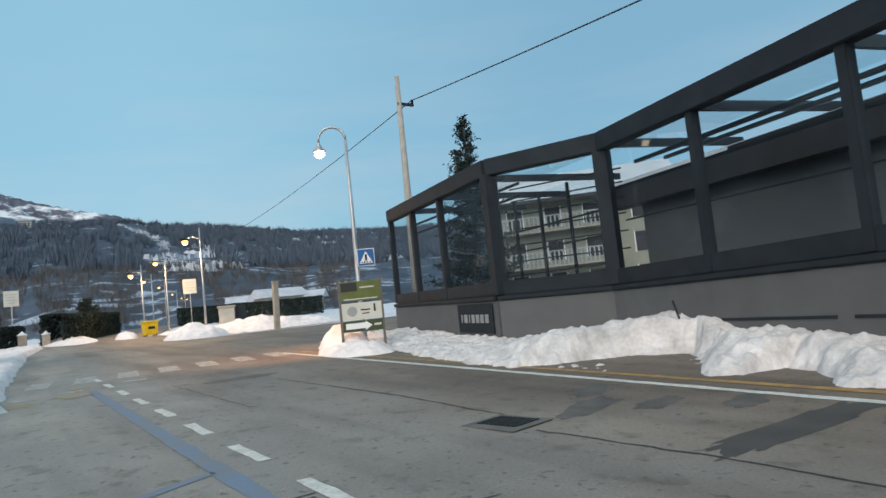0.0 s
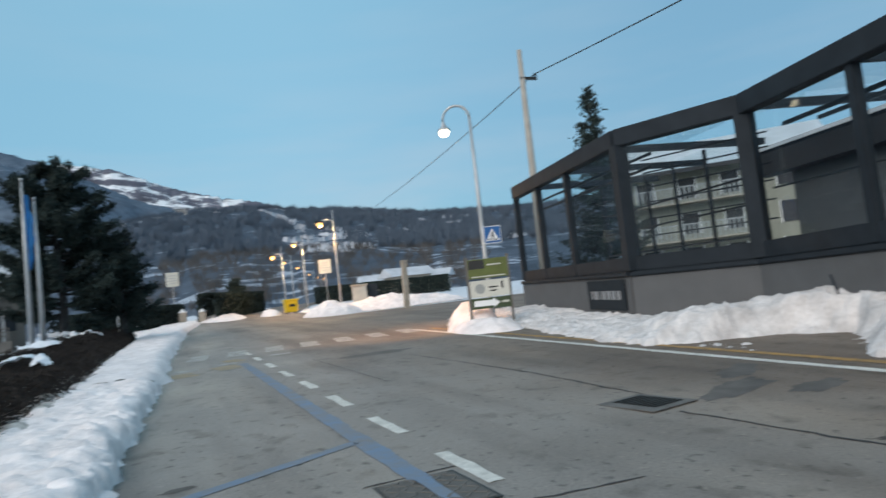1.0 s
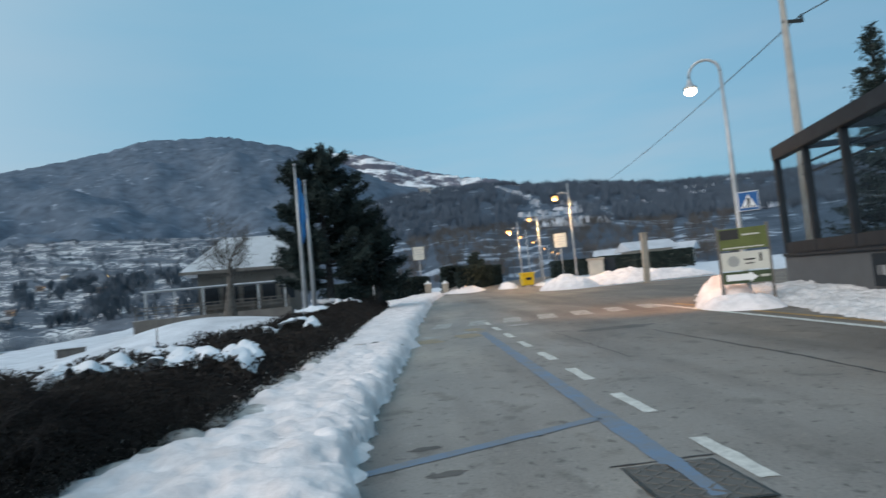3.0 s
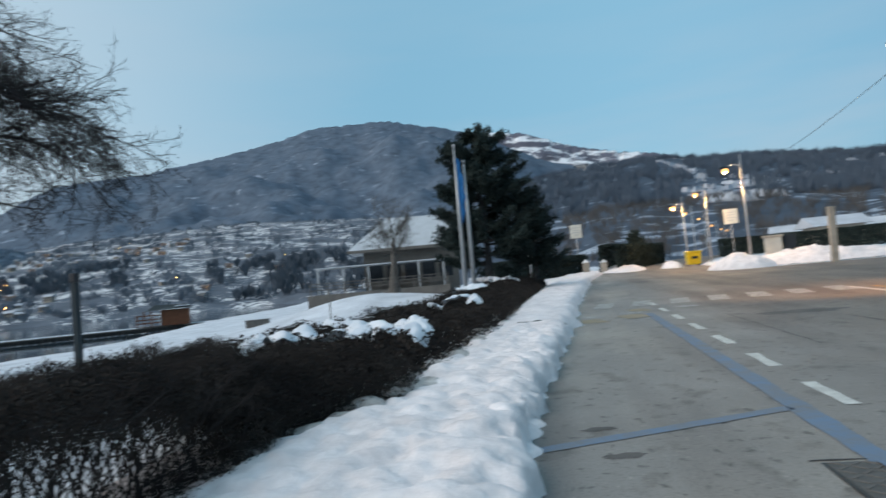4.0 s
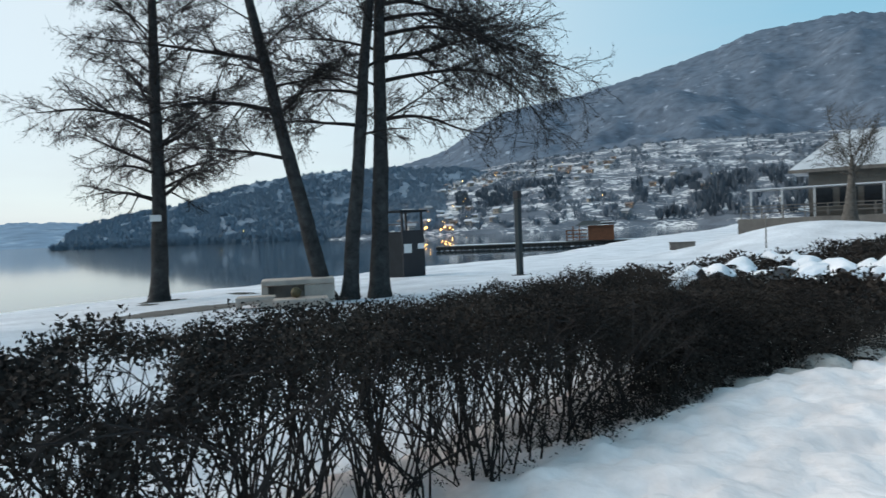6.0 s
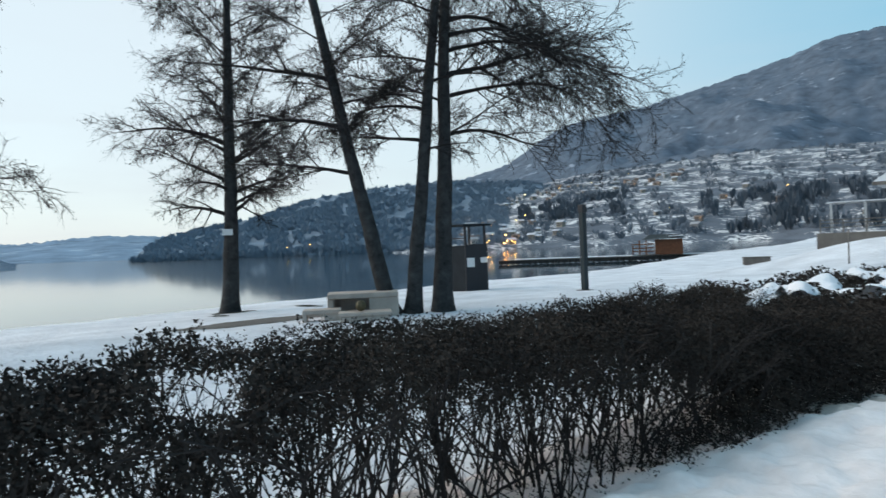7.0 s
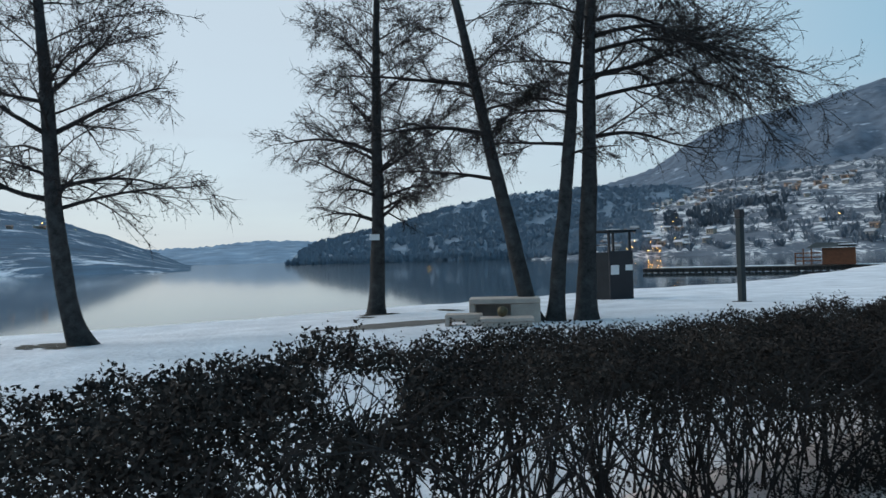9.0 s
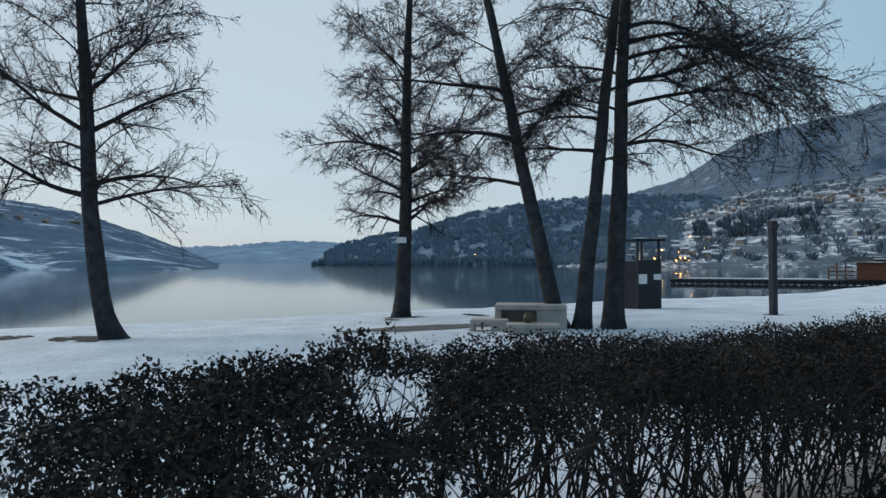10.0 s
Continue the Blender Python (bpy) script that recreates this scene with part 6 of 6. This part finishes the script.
for z in (0.5, 1.0, 1.6):
    part("porch_rail", box(-5.0, -1.7, -1.22, -1.12, z, z + 0.16, 0), TIMBER, ht)
part("porch_floor", box(-5.0, -1.6, -1.25, 1.2, 0.0, 0.06, 0), GREYWOOD, ht)

# ---------------------------------------------------------------- buildings behind the veranda
DARKROOF = mat("dark_eaves", (0.03, 0.03, 0.034), 0.7, 0.2, 2, 30, 0.2, 0.005)
GREYWALL = mat("grey_rendered_wall", (0.10, 0.108, 0.118), 0.85, 0.15, 0.8, 30, 0.2, 0.006)
ba, bb = Vector((14.3, 10.9)), Vector((12.2, 1.5))
inn = thing("restaurant_wing", pose(0, 0, 0), "grey rendered restaurant wing with dark eaves and snow on the roof", "building")
dn = (bb - ba).normalized()
nn = Vector((-dn.y, dn.x))
nn = nn if nn.x > 0 else -nn


def slab(name, pts, z0, z1, material, parent, label=""):
    """An upright prism over a plan polygon; z may differ from point to point."""
    bm = bmesh.new()
    lo = [bm.verts.new((p.x, p.y, z0)) for p in pts]
    hi = [bm.verts.new((p.x, p.y, z)) for p, z in zip(pts, z1 if hasattr(z1, "__len__") else [z1] * len(pts))]
    bm.faces.new(lo)
    bm.faces.new(hi)
    for i in range(len(pts)):
        j = (i + 1) % len(pts)
        bm.faces.new((lo[i], lo[j], hi[j], hi[i]))
    bmesh.ops.recalc_face_normals(bm, faces=bm.faces)
    return part(name, bm, material, parent, label)


slab("wall", [ba, bb, bb + nn * 7, ba + nn * 7], 0, 4.0, GREYWALL, inn)
o_ = ba - dn * 0.7 - nn * 0.6
e_ = bb + dn * 0.5 - nn * 0.6
slab("eaves", [o_, e_, e_ + nn * 0.5, o_ + nn * 0.5], 3.6, 4.12, DARKROOF, inn, "dark eaves board")
slab("roof", [o_, e_, e_ + nn * 8, o_ + nn * 8], 4.13, [4.2, 4.2, 5.6, 5.6], GREYPANEL, inn)
slab("roof_snow", [o_ + nn * 0.3, e_ + nn * 0.3, e_ + nn * 2.2, o_ + nn * 2.2], 4.2, [4.36, 4.36, 4.75, 4.75], SNOW, inn, "strip of snow along the eaves")

yx, yy = spot(-47, 47)
YWALL = mat("pale_yellow_render", (0.24, 0.24, 0.20), 0.85, 0.1, 0.8, 30, 0.15, 0.006)
PALEGREY = mat("pale_grey_paint", (0.32, 0.33, 0.34), 0.6, 0.12, 2, 30, 0.05, 0.003)
yh = thing("yellow_house", pose(yx, yy, 0.8, 0, 0, -47), "pale yellow house with white balconies and a snowy roof", "house")
part("wall", box(-6, 6, 0, 9, 0, 7.2, 0.02), YWALL, yh)
bm = bmesh.new()
rv = [bm.verts.new(p) for p in ((-7, -1.2, 7.2), (7, -1.2, 7.2), (7, 10, 7.2), (-7, 10, 7.2), (-7, 4.4, 9.8), (7, 4.4, 9.8))]
for q in ((0, 1, 5, 4), (2, 3, 4, 5), (0, 4, 3), (1, 2, 5), (3, 2, 1, 0)):
    bm.faces.new([rv[i] for i in q])
part("roof", bm, ROOFSNOW, yh, "snowy gable roof")
part("eaves_board", box(-7, 7, -1.28, -1.2, 6.95, 7.22, 0), DARKROOF, yh)
for z in (2.5, 5.0):
    bal = part("balcony", box(-6.2, 2.5, -1.3, 0, z - 0.12, z, 0.01), CONCRETE, yh, "concrete balcony slab")
    part("rail", box(-6.2, 2.5, -1.3, -1.25, z + 0.95, z + 1.02, 0), PALEGREY, bal)
    for k in range(30):
        part("baluster", box(-6.15 + k * 0.3, -6.05 + k * 0.3, -1.29, -1.26, z, z + 0.95, 0), PALEGREY, bal)
for z in (0.6, 2.9, 5.3):
    for x in (-4.5, -1.8, 0.9, 4.2):
        wd = part("window", box(x - 0.55, x + 0.55, -0.05, -0.003, z, z + 1.35, 0), DARKPANEL, yh, "dark window")
        for q in (-0.6, 0.55):
            part("frame", box(x + q, x + q + 0.06, -0.06, -0.004, z - 0.05, z + 1.4, 0), SIGNWHITE, wd)
clipped_hedge(*spot(-33, 31), *spot(-52, 27), 1.0, 1.2, 96, "low brown garden hedge behind the veranda")

# ---------------------------------------------------------------- villages and lights across the lake
WINLIT = glow("lit_window", (1.0, 0.55, 0.22), 0.15)
WALLS = [mat("village_wall_" + n, c, 0.9, 0.12, 0.6, 8, 0) for n, c in (("cream", (0.34, 0.30, 0.25)), ("rose", (0.30, 0.22, 0.18)), ("white", (0.40, 0.39, 0.38)))]
VROOF = [mat("village_roof_" + n, c, 0.9, 0.2, 0.4, 4, 0) for n, c in (("snow", (0.46, 0.48, 0.52)), ("brown", (0.17, 0.13, 0.115)), ("grey", (0.30, 0.31, 0.33)))]


def village_house(kind):
    ob = thing("village_house", pose(0, 0, -500), ("cream", "rose-tinted", "white")[kind] + " village house with a " + ("snowy", "brown tiled", "thinly snowed")[kind] + " roof on the slope", "house", "houses across the lake")
    w, dp, h = ((6.4, 6, 4.2), (8, 6, 4.0), (5.6, 6, 5.4))[kind]
    part("wall", box(-w / 2, w / 2, -dp / 2, dp / 2, -4, h), WALLS[kind], ob)
    bm = bmesh.new()
    q = [bm.verts.new(p) for p in ((-w / 2 - 1, -dp / 2 - 1, h), (w / 2 + 1, -dp / 2 - 1, h), (w / 2 + 1, dp / 2 + 1, h), (-w / 2 - 1, dp / 2 + 1, h), (-w / 2 - 1, 0, h + 2), (w / 2 + 1, 0, h + 2))]
    for f in ((0, 1, 5, 4), (2, 3, 4, 5), (0, 4, 3), (1, 2, 5), (3, 2, 1, 0)):
        bm.faces.new([q[i] for i in f])
    part("roof", bm, VROOF[kind], ob)
    for k in range(3):
        for z in (0.8, 2.5):
            lit = (k * 2 + int(z) + kind) % 7 == 0
            part("window", box(-w / 2 + 0.8 + k * (w - 2.4) / 2, -w / 2 + 1.7 + k * (w - 2.4) / 2, -dp / 2 - 0.05, -dp / 2 + 0.01, z, z + 1.2), WINLIT if lit and kind == 1 else DARKPANEL, ob)
    return ob


protos = [village_house(k) for k in range(3)]
rs = np.random.RandomState(77)
BULB = glow("village_lamp_lit", (1.0, 0.36, 0.07), 18)


def village_lamp():
    ob = thing("village_lamp", pose(0, 0, -500), "small lit village street lamp", "street lamp", "lamps across the lake")
    part("post", tube([(0, 0, 0), (0, 0, 5)], 0.12, 6), DARKSTEEL, ob)
    bm = bmesh.new()
    bmesh.ops.create_icosphere(bm, subdivisions=1, radius=0.24, matrix=pose(0, 0, 5.3))
    part("bulb", bm, BULB, ob)
    return ob


lampp = village_lamp()
first = [True, True, True, True]


def settle(proto, n, p, turn, size=1.0):
    m = Matrix.Translation(p) @ pose(0, 0, 0, 0, 0, turn) @ Matrix.Diagonal((size, size, size, 1))
    if first[n]:
        proto.matrix_world = Matrix.Translation(p) @ pose(0, 0, 0, 0, 0, turn)
        first[n] = False
    else:
        copy_thing(proto, m)


def village(on, az0, az1, t0, t1, n, lamps):
    for k in range(n):
        az = rs.uniform(az0, az1)
        t = rs.uniform(t0, t1)
        kind = rs.randint(3)
        settle(protos[kind], kind, on(az, t), az + rs.uniform(-35, 35), rs.uniform(0.55, 0.9))
    for k in range(lamps):
        az, t = rs.uniform(az0, az1), rs.uniform(t0, t1)
        settle(lampp, 3, on(az, t), 0)


village(town_at, 31, 47, 0.50, 0.72, 64, 5)
village(town_at, 41, 50, 0.03, 0.26, 34, 3)
village(town_at, 44, 48.6, 0.004, 0.02, 0, 7)
village(town_at, 43, 50, 0.05, 0.30, 0, 4)
village(town_at, 18, 36, 0.05, 0.4, 12, 2)
village(cape_at, 52, 66, 0.02, 0.06, 0, 3)
village(west_at, 92, 100, 0.25, 0.5, 6, 2)
farm = copy_thing(protos[2], Matrix.Translation(ridge_at(-2.25, 0.955)) @ pose(0, 0, 0, 0, 0, -12) @ Matrix.Diagonal((2.4, 1.5, 1.3, 1)))
tagged(farm, "white farmhouse in a snowy field on the wooded ridge")
for az, d, turn, s in ((-17.9, 118, -20, 0.8), (-20.4, 112, 4, 0.9), (-22.6, 120, -34, 0.8)):
    x, y = spot(az, d)
    copy_thing(protos[0], pose(x, y, 1.9, 0, 0, turn) @ Matrix.Diagonal((s * 1.1, s, s * 0.85, 1)))


# ---------------------------------------------------------------- far woods


def woods(name, on, az0, az1, t0, t1, n, h, r, material, seed, label, patchy=0.0, blades=7, thin=1.0, clear=None):
    """Countless small far trees on a slope, each a loose fan of thin upright slivers."""
    rs = np.random.RandomState(seed)
    az, t = rs.uniform(az0, az1, n), rs.uniform(t0, t1, n)
    if patchy:
        k = fbm(az * 1.3, t * 9.0, 1.0, 3, seed) > patchy
        az, t = az[k], t[k]
    if clear:
        k = ~clear(az, t)
        az, t = az[k], t[k]
    p = np.array([on(a, b) for a, b in zip(az, t)])
    p = np.repeat(p, blades, 0)
    m = len(p)
    hh = h * np.repeat(rs.uniform(0.6, 1.25, len(az)), blades) * rs.uniform(0.55, 1.0, m)
    ang, lean = rs.uniform(0, 6.28, m), r * np.sqrt(rs.rand(m))
    tip = p + np.stack([lean * np.cos(ang), lean * np.sin(ang), hh], 1)
    mid = p + np.stack([lean * 0.8 * np.cos(ang), lean * 0.8 * np.sin(ang), hh * 0.45], 1)
    a2 = rs.uniform(0, 6.28, m)
    side = np.stack([np.cos(a2), np.sin(a2), 0 * a2], 1) * (r * thin * rs.uniform(0.14, 0.32, m))[:, None]
    v = np.stack([p - (0, 0, 1.0), mid + side, tip, mid - side], 1).reshape(-1, 3)
    tagged(mesh_ob(name, v, np.arange(4 * m).reshape(-1, 4), material), label, "woods", kind="stuff")


# Far-tree colours carry painted distance haze: paler and bluer than the trees are.
FARWOOD = mat("hazy_bare_woods", (0.145, 0.172, 0.208), 0.95, 0.2, 0.05, 0.5, 0.0, spec=0.05)
RIDGEWOOD = mat("hazy_ridge_woods", (0.094, 0.120, 0.156), 0.95, 0.2, 0.05, 0.5, 0.0, spec=0.05)
CAPEWOOD = mat("hazy_cape_woods", (0.180, 0.235, 0.295), 0.95, 0.10, 0.05, 0.5, 0.0, spec=0.05)
PINEWOOD = mat("hazy_conifers", (0.078, 0.098, 0.122), 0.95, 0.3, 0.05, 0.5, 0.0, spec=0.05)


def vineyard(az, t):
    """Where the ridge is cleared: a stair of terraces and the field round the farm."""
    side = az + 8.4 + 6.1 * (0.9 - t)
    return ((side > -1.5) & (side < 0.25) & (t > 0.2) & (t < 0.93)) | ((az < 0.9) & (az > -3.4) & (t > 0.91) & (t < 0.975)) | ((az < -10) & (az > -15.5) & (t > 0.2) & (t < 0.40))


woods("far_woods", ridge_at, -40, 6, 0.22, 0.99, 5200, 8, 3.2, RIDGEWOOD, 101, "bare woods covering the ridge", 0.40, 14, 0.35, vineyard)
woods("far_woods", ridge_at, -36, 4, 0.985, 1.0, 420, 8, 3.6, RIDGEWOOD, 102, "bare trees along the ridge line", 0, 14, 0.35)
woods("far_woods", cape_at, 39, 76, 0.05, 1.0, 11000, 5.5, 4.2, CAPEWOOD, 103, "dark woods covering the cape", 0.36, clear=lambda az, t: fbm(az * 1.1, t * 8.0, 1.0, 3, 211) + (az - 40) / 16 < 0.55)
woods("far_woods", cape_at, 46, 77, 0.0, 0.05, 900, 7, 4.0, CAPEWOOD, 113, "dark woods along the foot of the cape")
woods("orchard", ridge_at, -28, 4, 0.02, 0.26, 2000, 4, 1.9, mat("brown_orchard", (0.105, 0.098, 0.095), 0.95, 0.3, 0.1, 1, 0.0, spec=0.05), 106, "brownish bare orchards and brush on the lower slope", 0.40, 14, 0.12)
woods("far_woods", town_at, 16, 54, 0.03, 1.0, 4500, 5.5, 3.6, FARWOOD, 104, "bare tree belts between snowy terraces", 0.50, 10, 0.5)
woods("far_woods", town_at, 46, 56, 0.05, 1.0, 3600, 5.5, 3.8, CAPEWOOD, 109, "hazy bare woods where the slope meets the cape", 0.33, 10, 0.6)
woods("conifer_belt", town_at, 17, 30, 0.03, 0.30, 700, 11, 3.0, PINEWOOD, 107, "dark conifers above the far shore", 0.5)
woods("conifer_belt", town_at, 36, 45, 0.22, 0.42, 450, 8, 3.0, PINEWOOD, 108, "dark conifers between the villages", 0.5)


def terraces(on, rows, material, label, seed, bank=280.0):
    """Narrow snowy strips for terrace banks, one above another on a slope, stood upright to show from the camera; rows:
    bearing from, bearing to, height share.
    """
    rs = np.random.RandomState(seed)
    v, f = [], []
    for a0, a1, t in rows:
        n = 24
        o = len(v)
        wob = rs.uniform(0, 9)
        for k in range(n + 1):
            s = k / n
            az = a0 + (a1 - a0) * s
            mid = t + 0.006 * math.sin(s * 5 + wob) + rs.normal(0, 0.0012)
            wide = 0.010 * (0.25 + rs.rand()) * min(1, 8 * s, 8 * (1 - s)) + 0.0008
            p = on(az, mid)
            v.append((p.x, p.y, p.z - 0.5))
            v.append((p.x, p.y, p.z + bank * wide))
        f += [(o + 2 * k, o + 2 * k + 2, o + 2 * k + 3, o + 2 * k + 1) for k in range(n)]
    tagged(mesh_ob("snow_terrace", v, f, material), label, "snow field", kind="stuff")


rs = np.random.RandomState(140)
RIDGESNOW = mat("terrace_snow", (0.50, 0.54, 0.60), 0.9, 0.15, 0.05, 0.6, 0.0)
rows = [(-8.4 - 4.4 * k / 16 + rs.uniform(-0.2, 0.2), -8.4 - 4.4 * k / 16 - rs.uniform(0.5, 1.3), 0.90 - 0.045 * k) for k in range(15)]
rows += [(a, a - rs.uniform(1.5, 4.5), rs.uniform(0.16, 0.42)) for a in rs.uniform(-9.5, -16.5, 13)]
rows += [(a, a - rs.uniform(0.6, 2.2), rs.uniform(0.25, 0.9)) for a in rs.uniform(-17, -30, 14)]
rows += [(a, a - rs.uniform(0.6, 2.0), rs.uniform(0.80, 0.97)) for a in rs.uniform(4, -6, 9)]
rows += [(0.8 - 0.25 * k, -1.8 - 0.4 * k, 0.92 + 0.008 * k) for k in range(3)]
rows_cape = [(67.5 - 0.33 * k + rs.uniform(-0.2, 0.2), 66.6 - 0.33 * k - rs.uniform(0.0, 0.5), 0.42 + 0.036 * k) for k in range(14)]
rows_cape += [(a, a - rs.uniform(0.6, 2.2), rs.uniform(0.86, 0.98)) for a in rs.uniform(64, 50, 10)]
terraces(cape_at, rows_cape, RIDGESNOW, "snowy vineyard rows climbing the wooded cape", 142)
terraces(ridge_at, rows, RIDGESNOW, "thin snowy terraces on the wooded ridge", 141)

# ---------------------------------------------------------------- lakeside path and bare grass


def draped(name, x0, x1, y0, y1, inside, material, label, category, lift=0.012, step=0.12):
    v, f = sheet(np.arange(x0, x1, step), np.arange(y0, y1, step), lambda x, y: land(x, y) + lift, lambda x, y, z: inside(x, y))
    tagged(mesh_ob(name, v, f, material, None, True), label, category, kind="structure" if category == "path" else "stuff")


def on_path(x, y):
    half = 0.62 * smooth01((y - 4.7) / 1.6) * smooth01((9.9 - y) / 0.8)
    return abs(x + 16.75 - 0.12 * (y - 7)) < half + 0.35 * (fbm(x, y, 1.6, 3, 110) - 0.5)


draped("path", -19, -14, 3, 11, on_path, mat("damp_path", (0.075, 0.07, 0.064), 0.8, 0.25, 2, 40, 0.2, 0.005), "narrow damp path cleared through the snow", "path")
GRASS = mat("withered_grass", (0.024, 0.026, 0.020), 0.95, 0.5, 3, 40, 0.6, 0.02)


def bare_spots(x, y):
    spots = ((-18.6, -1.0, 1.3, 1.1), (-19.6, -2.8, 1.2, 0.8), (-19.9, -4.6, 1.0, 0.7), (-21.6, 8.2, 0.9, 0.9), (-21.0, 10.6, 1.2, 0.4), (-20.2, 7.3, 0.6, 0.35))
    near = sum(np.clip(1.15 - ((x - sx) / rx) ** 2 - ((y - sy) / ry) ** 2, 0, 1) for sx, sy, rx, ry in spots)
    return near * fbm(x, y, 6.0, 3, 120) > 0.40


draped("grass_patch", -23, -16, -7, 12, bare_spots, GRASS, "withered grass showing through thin snow round trees", "grass", 0.012, 0.06)
